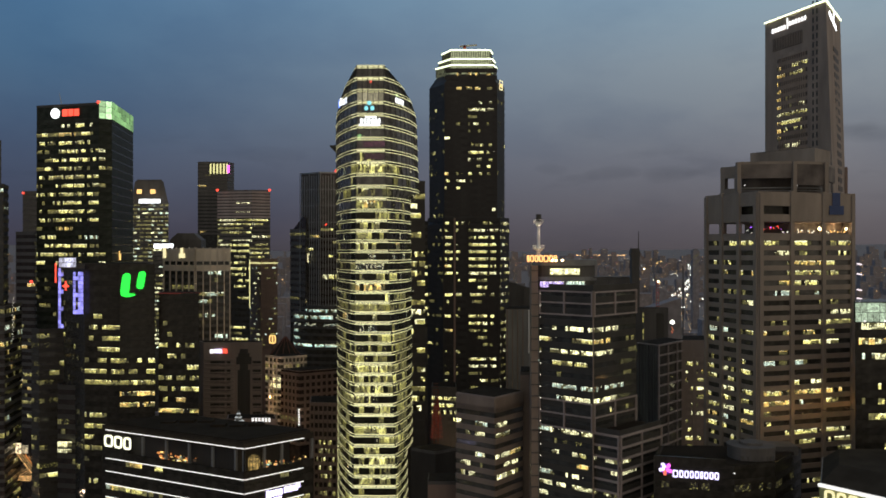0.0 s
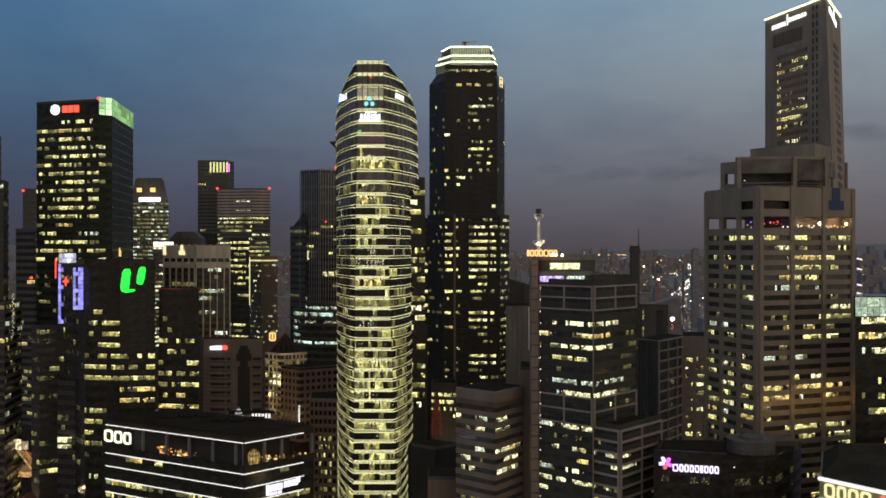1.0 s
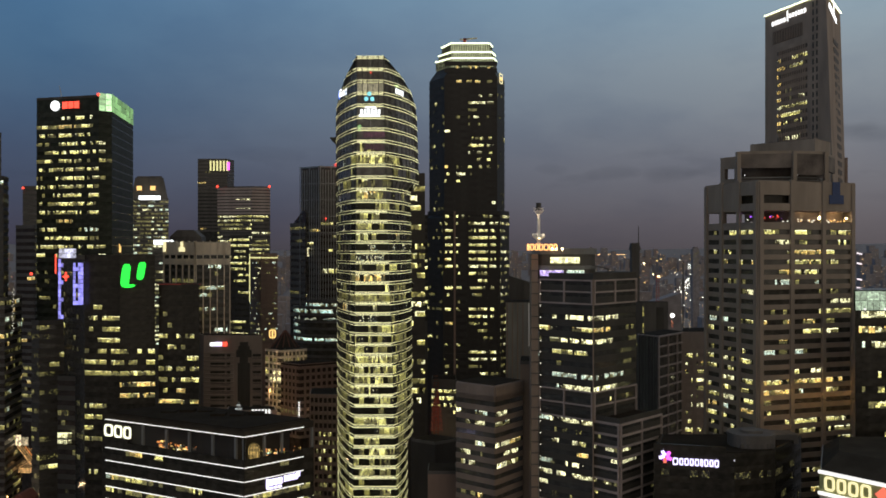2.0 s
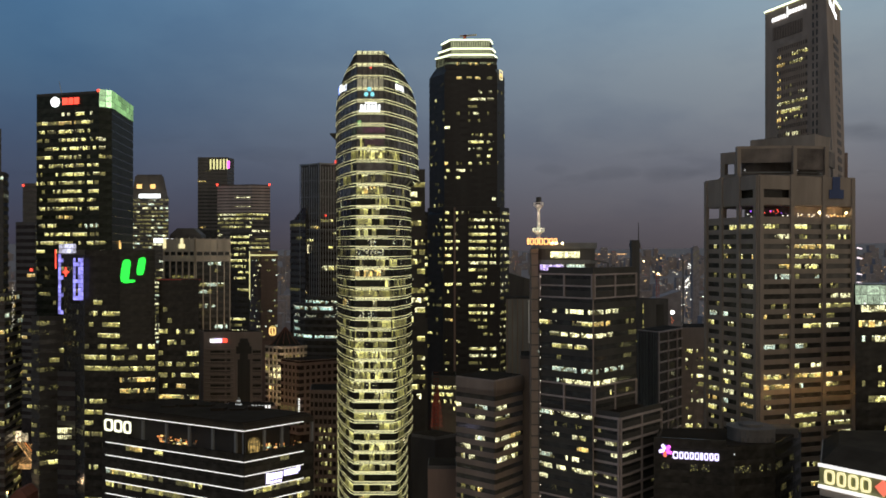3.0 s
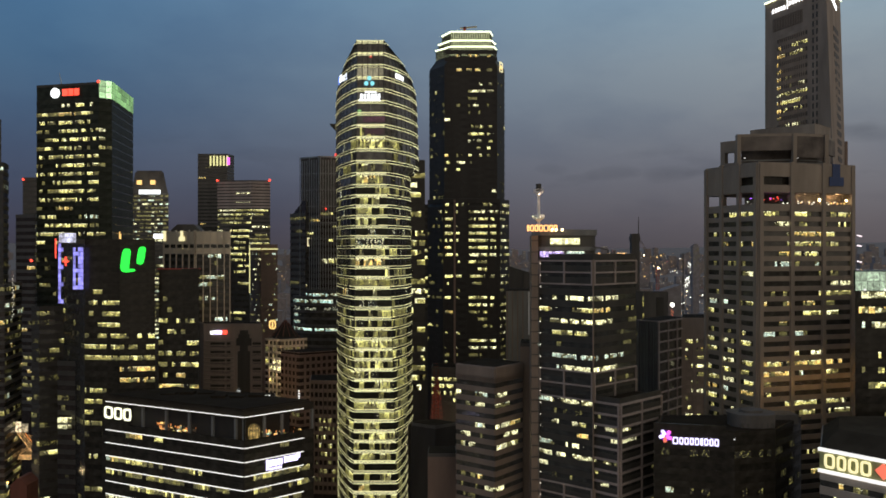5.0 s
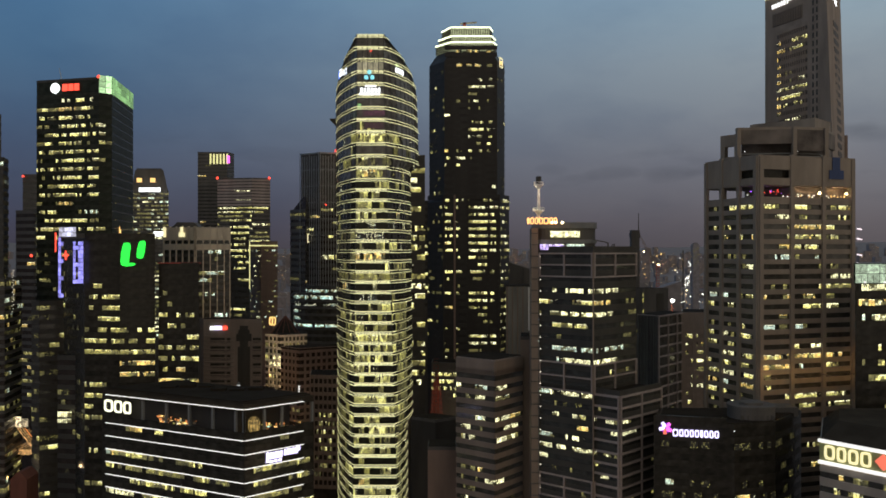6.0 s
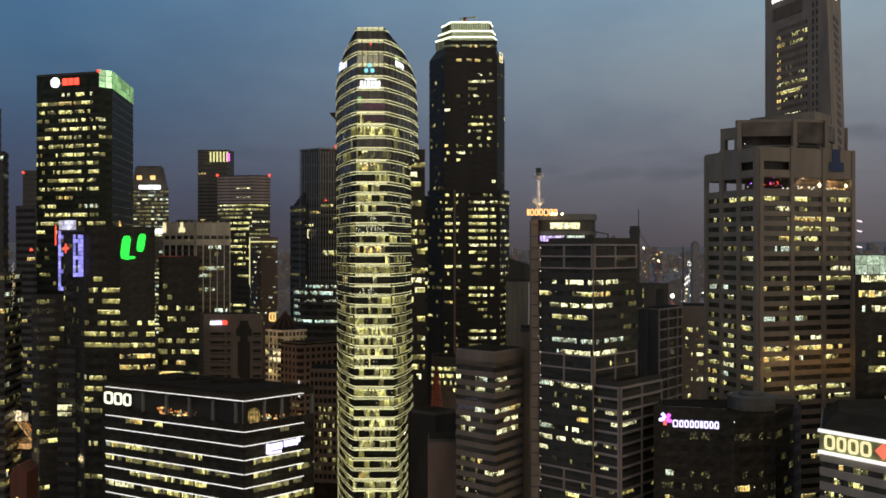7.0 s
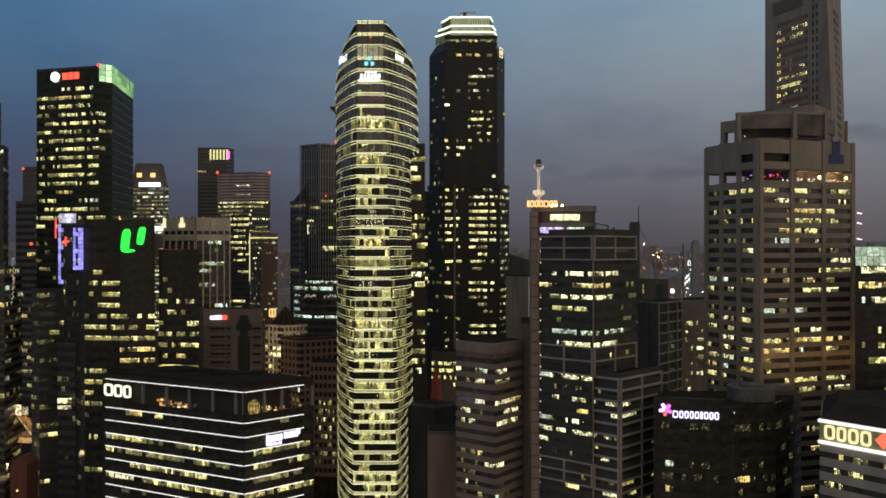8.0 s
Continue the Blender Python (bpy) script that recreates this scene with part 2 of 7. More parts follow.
FAR_PALE = lamp("far_pale", (1.0, 0.9, 0.6), 0.7)
FAR_AMBER = lamp("far_amber", (1.0, 0.62, 0.26), 1.6)
FAR_WHITE = lamp("far_white", (0.9, 1.0, 0.95), 0.9)
FAR_RED = lamp("far_red", (1.0, 0.25, 0.3), 0.8)
FAR_AMBER_STRONG = lamp("street_amber", (1.0, 0.68, 0.35), 6.0)


# the ceiling of each kind of room is brighter than its walls
BRIGHTER = collections.defaultdict(lambda: PALE)
for tone, ceiling in ((WARM, PALE), (MID, WARM), (DIM, MID), (AMBER, AMBER), (OLIVE_LOW, OLIVE), (OLIVE, OLIVE_HIGH), (OLIVE_HIGH, OLIVE_HIGH), (COOL, COOL), (TEAL_ROOM, COOL), (LILAC_ROOM, LILAC_ROOM), (CREAM_LOW, CREAM_LOW), (PLUM_GLOW, PLUM_GLOW), (CROWN_GREEN, CROWN_GREEN)):
    BRIGHTER[tone.name] = ceiling


# ---- building kit ----
def mesh_of(bm, name, mats):
    me = bpy.data.meshes.new(name)
    bm.to_mesh(me)
    bm.free()
    for m in mats if isinstance(mats, (list, tuple)) else [mats]:
        me.materials.append(m)
    return me


def add_box(bm, x0, x1, y0, y1, z0, z1, mi=0):
    v = [bm.verts.new(c) for c in ((x0, y0, z0), (x1, y0, z0), (x1, y1, z0), (x0, y1, z0), (x0, y0, z1), (x1, y0, z1), (x1, y1, z1), (x0, y1, z1))]
    for f in ((0, 3, 2, 1), (4, 5, 6, 7), (0, 1, 5, 4), (1, 2, 6, 5), (2, 3, 7, 6), (3, 0, 4, 7)):
        bm.faces.new([v[i] for i in f]).material_index = mi


def add_prism(bm, pts, z0, z1, mi=0, top=None):
    """Upright prism over a counter-clockwise plan; top: another plan for its upper end."""
    top = top or pts
    lo = [bm.verts.new((x, y, z0)) for x, y in pts]
    hi = [bm.verts.new((x, y, z1)) for x, y in top]
    n = len(pts)
    for i in range(n):
        bm.faces.new((lo[i], lo[(i + 1) % n], hi[(i + 1) % n], hi[i])).material_index = mi
    bm.faces.new(hi).material_index = mi
    bm.faces.new(lo[::-1]).material_index = mi


def part(name, data, material, parent, label="", m=None):
    """Links a bmesh or a mesh as one part under a thing or another part."""
    me = mesh_of(data, name, material) if isinstance(data, bmesh.types.BMesh) else data
    ob = new(name, me)
    ob.parent = parent
    if m is not None:
        ob.matrix_local = m
    return tagged(ob, label) if label else ob


def thing(name, label, category, group="", x=0.0, y=0.0, z=0.0):
    ob = new(name)
    ob.location = (x, y, z)
    ob.empty_display_size = 2
    return tagged(ob, label, category, group)


MESHES = {}


def box_mesh(name, w, d, h, mat):
    """A shared box mesh from (0, 0, 0) to (w, d, h)."""
    key = (name, round(w, 2), round(d, 2), round(h, 2), mat.name)
    if key not in MESHES:
        bm = bmesh.new()
        add_box(bm, 0, w, 0, d, 0, h)
        MESHES[key] = mesh_of(bm, name, mat)
    return MESHES[key]


ROWS = (0.0, 0.12, 0.24, 0.36, 0.48, 0.60, 0.72, 0.82, 0.92, 1.0)


def strip_mesh(profile, levels, pick):
    """One connected sheet: columns (x, y) along a facade times heights; pick(column, row) gives each cell its material."""
    bm = bmesh.new()
    grid = [[bm.verts.new((x, y, z)) for x, y in profile] for z in levels]
    for j in range(len(levels) - 1):
        for i in range(len(profile) - 1):
            bm.faces.new((grid[j][i], grid[j][i + 1], grid[j + 1][i + 1], grid[j + 1][i])).material_index = pick(i, j)
    return bm


def window_mesh(w, h, light, variant, pane=0.85, dark=0.07, dim=0.18):
    """A lit window in one piece: panes set back between mullions; behind them a bright ceiling with lamps, desks and cupboards, half-drawn blinds, or the dark."""
    key = ("window", round(w, 2), round(h, 2), light.name, variant, pane, dark)
    if key not in MESHES:
        r = random.Random(variant * 7 + 3)
        n = max(1, round(w / pane))
        pw, e, y0, y1 = w / n, min(0.03, w / n * 0.05), 0.06, 0.16
        profile, cells = [(0, y0), (e, y0), (e, y1)], [("m",), ("m",)]
        state, shelf, calm = 0, 1, False
        for i in range(n):
            if i == 0 or r.random() < 0.5:
                p = r.random()
                state = 1 if n > 2 and p < dark else 3 if p < dark + dim else 0
                shelf = r.choice((0, 0, 0, 1, 1, 2))
                calm = r.random() < 0.4
            p = r.random()
            tube = (r.randrange(3), 7) if p < 0.5 and state != 1 else None
            blind = r.choice((3, 4, 6)) if p > 0.86 else 99
            desk = (r.randrange(3), shelf + r.choice((1, 2))) if r.random() < 0.4 and not calm else None
            glint = (r.randrange(3), r.randrange(4, 7)) if r.random() < 0.25 else None
            if dark == 0.0:
                state, shelf, desk, blind, glint = 0, 0, None, 99, None
            for k in range(3):
                profile.append((i * pw + e + (pw - 2 * e) * (k + 1) / 3, y1))
                cells.append(("p", k, state, shelf, tube, blind, desk, glint))
            last = i == n - 1
            x = (i + 1) * pw
            profile += [(x - e, y0), (x if last else x + e, y0)] + ([] if last else [(x + e, y1)])
            cells += [("m",)] * (2 if last else 3)

        def pick(i, j):
            c = cells[i]
            if c[0] == "m" or j == len(ROWS) - 2:
                return 1
            _, k, st, sh, tb, bl, dk, gl = c
            if tb and j == tb[1] and k != tb[0]:
                return 2
            if gl == (k, j):
                return 2
            if st == 1:
                return 1
            if j < sh or (dk and dk[0] == k and j < dk[1]):
                return 3 if st == 0 else 1
            if j >= bl:
                return 3 if st == 0 else 1
            return (0 if st == 3 else 4) if j >= 6 else st

        MESHES[key] = mesh_of(strip_mesh(profile, [h * q for q in ROWS], pick), "window", [light, CLUTTER, {DIM: MID, OLIVE_LOW: OLIVE, OLIVE: OLIVE_HIGH, MID: PALE, PLUM_GLOW: DIM, CROWN_GREEN: CROWN_GREEN, CREAM_LOW: CREAM_LOW}.get(light, TUBE), DIM, BRIGHTER[light.name]])
    return MESHES[key]


def sparkle_mesh(w, h, variant, tone):
    """Dark panes through which only the scattered lamps of a hall show."""
    key = ("sparkle", round(w, 2), round(h, 2), variant, tone.name)
    if key not in MESHES:
        r = random.Random(variant + 40)
        n = max(3, round(w / 0.28))
        spots = {(r.randrange(n), r.randrange(9)): r.choice((0, 0, 2, 3)) for k in range(int(n * 1.3))}
        MESHES[key] = mesh_of(strip_mesh([(w * i / n, 0.15 + 0.05 * (i % 2)) for i in range(n + 1)], [h * q for q in ROWS], lambda i, j: spots.get((i, j), 1)), "window", [MID, CLUTTER, DIM, DIM] if tone is DIM else [TUBE, CLUTTER, tone, COOL])
    return MESHES[key]


def face_frame(a, b, z=0.0):
    """Frame of a facade from a to b: x along it, y into the building, z up."""
    u = Vector((b[0] - a[0], b[1] - a[1], 0)).normalized()
    inward = Vector((-u.y, u.x, 0))
    m = Matrix.Identity(4)
    for i, v in enumerate((u, inward, Vector((0, 0, 1)))):
        m.col[i][:3] = v
    m.translation = (a[0], a[1], z)
    return m


# letters for the light of a window; "s" stands for scattered lamps behind dark glass
LIGHTS = {"w": WARM, "p": PALE, "c": COOL, "a": AMBER, "d": DIM, "m": MID}


def facade(parent, a, b, z0, n, fh, bay, sp=1.6, proud=0.25, band=None, lit=0.3, tint="wwwppd", seed=1, pier=None, mull=None, run=0.7, floors=None):
    """Storeys of one face: a spandrel band a storey, piers or mullions, and those windows that are lit. The wall itself is the glass behind.
    lit: share of lit windows; floors: from the top storey down, a share or a string of lights, bay by bay, where it differs."""
    m = face_frame(a, b, z0)
    length = math.hypot(b[0] - a[0], b[1] - a[1])
    r = random.Random(seed)
    nb = max(1, round(length / bay))
    text = [f for f in floors or () if isinstance(f, str)]
    nb = len(text[0]) if text else nb
    bw = length / nb
    if band:
        me = box_mesh("spandrel", length, 0.12 + proud, sp, band)
        for i in range(n + 1):
            part("spandrel", me, None, parent, m=m @ Matrix.Translation((0, -proud, i * fh)))
    if pier:
        every, pw, pp, pm = pier
        me = box_mesh("pier", pw, pp + 0.1, n * fh + sp, pm)
        for i in range(0, nb + 1, every):
            part("pier", me, None, parent, m=m @ Matrix.Translation((min(max(i * bw - pw / 2, 0), length - pw), -pp, 0)))
    if mull:
        mw, mp, mm = mull
        me = box_mesh("mullion", mw, mp + 0.1, n * fh, mm)
        for i in range(1, nb):
            part("mullion", me, None, parent, m=m @ Matrix.Translation((i * bw - mw / 2, -mp, 0)))
    spots = []
    for i in range(n):
        top = n - 1 - i
        share = floors[top] if floors and top < len(floors) and floors[top] is not None else lit
        if isinstance(share, str):
            for j in range(nb):
                c = share[j] if j < len(share) else '.'
                if c in LIGHTS or c == "s":
                    spots.append((i, j, c))
            continue
        on, tone = r.random() < share, r.choice(tint)
        for j in range(nb):
            if r.random() > run:
                on, tone = r.random() < share, r.choice(tint)
            if on:
                spots.append((i, j, tone if r.random() < 0.85 else "d"))
    # neighbouring bays with the same light make one window band, at most five metres long
    runs = []
    for i, j, c in sorted(spots):
        if runs and runs[-1][0] == i and runs[-1][2] == c and runs[-1][1] + runs[-1][3] == j and (runs[-1][3] + 1) * bw < 5.0:
            runs[-1][3] += 1
        else:
            runs.append([i, j, c, 1])
    for i, j, c, k in runs:
        me = sparkle_mesh(k * bw, fh - sp, r.randrange(10), DIM) if c == "s" else window_mesh(k * bw, fh - sp, LIGHTS[c], r.randrange(14))
        part("window", me, None, parent, m=m @ Matrix.Translation((j * bw, -0.27, i * fh + sp)))
    return m


def roof_plan(pts, inset):
    c = Vector((sum(p[0] for p in pts) / len(pts), sum(p[1] for p in pts) / len(pts)))
    return [tuple(c + (Vector(p) - c) * (1 - inset)) for p in pts]


def close_plan(pts, depth):
    """The front corners, left to right, closed at the back: three corners make a parallelogram, others run back by depth."""
    l, r = pts[0], pts[-1]
    if len(pts) == 3:
        return list(pts) + [(l[0] + r[0] - pts[1][0], l[1] + r[1] - pts[1][1])]
    back = max(p[1] for p in pts) + depth
    w = 0.04 * (r[0] - l[0])
    return list(pts) + [(r[0] * back / r[1] - w, back), (l[0] * back / l[1] + w, back)]


FOOTPRINTS = []


def free_spot(x, y, w=0.0):
    """True where no building stands yet."""
    return not any(a - w < x < b + w and c - w < y < d + w for a, b, c, d in FOOTPRINTS)


def tower(name, label, pts, z1, depth=20, fh=4.0, wall=None, base=0.0, parapet=1.2, parapet_mat=None, roof=True, ftop=None, style=None, faces=None, vis=None, category="office building"):
    """A building over the plan that its visible corners give; faces: dicts of facade() arguments, face by face."""
    t = thing(name, label, category)
    plan = close_plan(pts, depth)
    FOOTPRINTS.append((min(p[0] for p in plan) - 2, max(p[0] for p in plan) + 2, min(p[1] for p in plan) - 2, max(p[1] for p in plan) + 2))
    bm = bmesh.new()
    add_prism(bm, plan, base, z1)
    part("wall", bm, wall or GLASS, t)
    if roof:
        bm = bmesh.new()
        add_prism(bm, roof_plan(plan, -0.004), z1, z1 + parapet)
        part("parapet", bm, parapet_mat or (style or {}).get("band") or GREY_DARK, t)
        bm = bmesh.new()
        add_prism(bm, roof_plan(plan, 0.05), z1 + parapet - 0.2, z1 + parapet + 0.15)
        part("roof", bm, ROOF_DARK, t)
    low = vis if vis is not None else base
    top = ftop if ftop is not None else z1
    n = int((top - low) / fh)
    for i in range(len(pts) - 1):
        kw = dict(style or {})
        if faces and i < len(faces):
            if faces[i] is None:
                continue
            kw.update(faces[i])
        facade(t, pts[i], pts[i + 1], top - n * fh, n, fh, kw.pop("bay", 3.0), seed=len(label) * 31 + i + kw.pop("seed", 0), **kw)
    return t


# ---- ground: one sheet that rises to low hills far off ----
bm = bmesh.new()
GX, GY = 60, 60
grid = []
for j in range(GY + 1):
    yy = -600 + 5500 * (j / GY) ** 1.0
    row = []
    for i in range(GX + 1):
        xx = -4800 + 9600 * i / GX
        d = math.hypot(xx, yy)
        rise = max(0.0, (d - 1600) / 3000) ** 1.5 * 132 if yy > 0 else 0
        row.append(bm.verts.new((xx, yy, rise + (noise.noise((xx * 0.0012, yy * 0.0012, 0)) * 10 if d > 2200 else 0))))
    grid.append(row)
for j in range(GY):
    for i in range(GX):
        bm.faces.new((grid[j][i], grid[j][i + 1], grid[j + 1][i + 1], grid[j + 1][i]))
GROUND = surface("city_ground", (0.24, 0.20, 0.185), 0.9, streak=False)
tagged(new("ground", mesh_of(bm, "ground", GROUND)), "dark city ground running out to low hills", "ground", kind="structure")



def along(a, b, f):
    return (a[0] + (b[0] - a[0]) * f, a[1] + (b[1] - a[1]) * f)


def rounded_box(w, d, h, r=0.25):
    bm = bmesh.new()
    add_box(bm, 0, w, 0, d, 0, h)
    r = min(r, w * 0.3, h * 0.3, d * 0.4)
    bmesh.ops.bevel(bm, geom=bm.edges[:] + bm.verts[:], offset=r, segments=2, affect="EDGES", profile=0.5)
    return bm


def sign(name, label, a, b, z, pieces, depth=0.35, stand=0.7, back=None):
    """A lit sign on the face a-b: pieces of (start, width, bottom, height, material) along the face."""
    t = tagged(new(name), label, "sign")
    m = face_frame(a, b, z)
    t.matrix_local = m @ Matrix.Translation((0, -stand, 0))
    if back:
        x0, w, z0, h, mat = back
        part("backing", rounded_box(w, 0.25, h, 0.1), mat, t, m=Matrix.Translation((x0, depth * 0.6, z0)))
    for x0, w, z0, h, mat in pieces:
        part("letter_bar", rounded_box(w, depth, h, 0.3), mat, t, m=Matrix.Translation((x0, 0, z0)))
    return t


def ring_plate(w, h, s, depth=0.35, seg=28):
    """A rounded hollow plate: outer and inner outlines joined into one solid."""
    bm = bmesh.new()
    loops = []
    for k in (0.0, s):
        for y in (0.0, depth):
            row = []
            for i in range(seg):
                a = math.tau * i / seg
                c, n = math.cos(a), math.sin(a)
                row.append(bm.verts.new((w / 2 + (w / 2 - k) * math.copysign(abs(c) ** 0.5, c), y, h / 2 + (h / 2 - k) * math.copysign(abs(n) ** 0.5, n))))
            loops.append(row)
    of, ob, nf, nb = loops
    for i in range(seg):
        j = (i + 1) % seg
        for p, q in ((of, nf), (nf, nb), (nb, ob), (ob, of)):
            bm.faces.new((p[i], p[j], q[j], q[i]))
    return bm


def ring_sign(name, label, a, b, z, x0, widths, h, s, mat, gap, stand=0.7):
    t = tagged(new(name), label, "sign")
    t.matrix_local = face_frame(a, b, z) @ Matrix.Translation((0, -stand, 0))
    for w in widths:
        part("letter_plate", ring_plate(w, h, s), mat, t, m=Matrix.Translation((x0, 0, 0)))
        x0 += w + gap
    return t


def bars(x0, widths, z0, h, mat, gap=0.5):
    out = []
    for w in widths:
        out.append((x0, w, z0, h, mat))
        x0 += w + gap
    return out


def light_line(parent, a, b, z, mat, size=0.3, out=0.3, name="light_line"):
    m = face_frame(a, b, z)
    length = math.hypot(b[0] - a[0], b[1] - a[1])
    return part(name, box_mesh(name, length, size, size, mat), None, parent, m=m @ Matrix.Translation((0, -out - size, -size / 2)))


def roof_gear(parent, x, y, z, w, d, n, seed, mat=None):
    """Plant on a roof: louvred boxes, ducts and pipes of several sizes."""
    r = random.Random(seed)
    for i in range(n):
        bw, bd, bh = r.uniform(1.5, w * 0.4), r.uniform(1.5, 4), r.uniform(1.0, 3.2)
        bm = bmesh.new()
        add_box(bm, 0, bw, 0, bd, 0, bh)
        add_box(bm, -0.1, bw + 0.1, -0.1, bd + 0.1, bh, bh + 0.15)
        for k in range(int(bh / 0.5)):
            add_box(bm, 0.15, bw - 0.15, -0.08, 0.0, 0.2 + k * 0.5, 0.45 + k * 0.5)
        part("roof_plant", bm, mat or GREY_DARK, parent, m=Matrix.Translation((x + r.uniform(0, max(0.1, w - bw)), y + r.uniform(0, max(0.1, d - bd)), z)))


def ball_lamp(name, label, x, y, z, r, mat):
    bm = bmesh.new()
    bmesh.ops.create_icosphere(bm, subdivisions=1, radius=r)
    ob = new(name, mesh_of(bm, name, mat))
    ob.location = (x, y, z)
    return tagged(ob, label, "lamp")


# ---- dark green glass tower with a glowing crown ----
CURTAIN = dict(sp=2.45, band=BAND_GREEN, proud=0.12, bay=2.9)
U = [(-205.6, 440.0), (-170.2, 430.0), (-165.3, 434.0), (-171.9, 482.0)]
UROWS = [".........p.p..www..p...", "ddwwddwdaaaaaaddwwwd..", ".ww.wwd.wwwwwwwww.w...", "dd.dd...pwwwwpwwww.w.w", "...dwwww.wppwwwpwwd.w.", "dddwwd..wwwdwwww..d...",
         ".wd.wwdwwwwwwwwww.wwww", "dd.....wwwwwwwwww.d.pp", "www.dwd.wwwwwdwwd.wwdd", "..d...wwwwwwwwww..wwww", ".w..dddwwwwwwdwww.wwd.", ".ww.wwwwwwwwwwww..wwww",
         "dd.....daaaaa.........", ".ww.www........d.c.cdc", "...wwwdwwwwwdwwwww.ddd", "wwwwwwdwwwwdd..ww.wwww", "www....ww......w......"]
green_tower = tower("office_tower", "dark green glass office tower with a glowing lime crown", U, 240.3, 30, 4.29, GLASS_GREEN, vis=28, ftop=231.6, parapet_mat=BLACK, style=CURTAIN,
                    faces=[dict(lit=0.2, tint="mddmss", floors=[r[:22] for r in UROWS], run=0.6), dict(lit=0.36, tint="wmpd", run=0.4), dict(lit=0.05, tint="d", run=0.5, sp=3.5)])
for k, (a, b) in enumerate(((U[1], U[2]), (U[2], U[3]))):
    m = face_frame(a, b, 233.6)
    ln = math.hypot(b[0] - a[0], b[1] - a[1])
    rows, cols = 3, max(2, round(ln / 3.6))
    for j in range(rows):
        for i in range(cols):
            part("crown_pane", box_mesh("crown_pane", ln / cols - 0.25, 0.15, 2.75, CROWN_BRIGHT if k == 0 else CROWN_GREEN), None, green_tower,
                 m=m @ Matrix.Translation((i * ln / cols + 0.12, -0.3, j * 2.95 + 0.1)))
bm = bmesh.new()
bmesh.ops.create_cone(bm, segments=8, radius1=0.25, radius2=0.1, depth=6)
part("aerial", bm, METAL, green_tower, m=pose(-194.1, 441, 241.5 + 4, 0, -12, 0))
bm = bmesh.new()
bmesh.ops.create_cone(bm, cap_ends=True, segments=20, radius1=2.5, radius2=2.5, depth=0.6)
disc = new("round_sign", mesh_of(bm, "round_sign", WHITE_SIGN))
disc.matrix_local = face_frame(U[0], U[1], 237.0) @ pose(11.6, -0.6, 0, 90, 0, 0)
tagged(disc, "round glaring white emblem on the dark tower parapet", "sign")
sign("red_sign", "red glowing bar letters on the dark parapet", U[0], U[1], 235.6, bars(15.9, (3.0, 2.8, 2.8), -0.2, 3.4, RED_SIGN, 0.55))
ball_lamp("warning_lamp", "red warning lamp on the tower roof edge", -170.4, 430, 241.6, 0.9, RED_SIGN)
sign("street_sign", "amber outlined sign low on the dark tower", U[2], U[3], 163.4, [(14, 3.0, 0, 0.6, AMBER_TUBE), (14, 0.6, 0, 4.5, AMBER_TUBE), (16.4, 0.6, 0, 3.0, AMBER_TUBE), (14, 3.0, 2.6, 0.5, AMBER_TUBE)])

# ---- oval tower with lit double bands ----
OVAL_TOP = 244.4
# storey by storey from the top: left flank, front bay, right flank
OVAL_ROWS = ["." * 18] * 7 + ["......m.mh........", "....lmmmhhhhmmml..", "....m.........l..l", "..ll.mhh.l..ll....", ".....mhaaamm..l..m", "..........mmmmml.l", "l.....mm.mh.......", ".....mmmm..l......",
             "l....hmh.m.....a..", "l.......ss.......s", ".l..lsssssss......", "......l...mm.mm...", "....la.aaaaa......", "..l.........h.lmml", "lllllmllmmllllmllm", "..a......h........", "......s.ss...l....", "..l.....h.mmmmlmll",
             "lmmlmmh.m.lm.lllml", "...mlmmm.mml..llll", ".l.lhhmmhhhmlmmlml", "lmllmmh.mhmmlmmmml", "l..mlhmmmhm.llmmlm", ".llmhhmhhm....mmll", "lmll..m..hhmm.lmml", "l..l......l...llll", "mll..mmhhhhmmmllml",
             "l..l.....hmmmmmmml", "mll.m..mhm....lll.", "l...l.m.hhhmmmll..", "ll..mm..m.lm..ll..", "l..l..hmm.hm.hl...", "ml....l......mll..", "l..lm..l..mh..l...", "ml....am......ll..", "l..l.h.mmhm.h.ml..", "ml.....hm.mmm.ll..",
             "l..l.mm..h.hm.l...", "mll...h.mm.h..ll..", "l..l..mh....m.ll.."]
oval = thing("oval_tower", "oval glass office tower ringed by lit double bands", "office building")


def oval_ring(z, grow=0.0):
    """Front half of the oval plan at height z, left to right: left flank, flat front, right flank."""
    q = min(1.0, max(0.0, (OVAL_TOP - z) / 22.5))
    bulge = 1 - (1 - q) ** 2.9
    k = min(1.0, max(0.0, (OVAL_TOP - 20 - z) / 160))
    xl, xr = -35.3 - 1.5 * k, -24.3 + 5.2 * k
    lw, ld = 14.4 - 2.6 * k, 54.0
    rw, rd = (12.2, 38.0) if z > 190.5 else ((9.2, 33.0) if z > 82 else (7.0, 27.0))
    if z <= 190.5:
        rw -= 3.6 * k
    left, right = [], []
    for i in range(10):
        s = 1 - i / 10
        left.append((xl - lw * bulge * (1 - (1 - s) ** 2) - grow, 357 + ld * bulge * s - grow * (1 - s)))
        s = (i + 1) / 10
        right.append((xr + rw * bulge * (1 - (1 - s) ** 2) + grow, 357 + rd * bulge * s - grow * (1 - s)))
    return left + [(xl, 357 - grow), (xr, 357 - grow)] + right


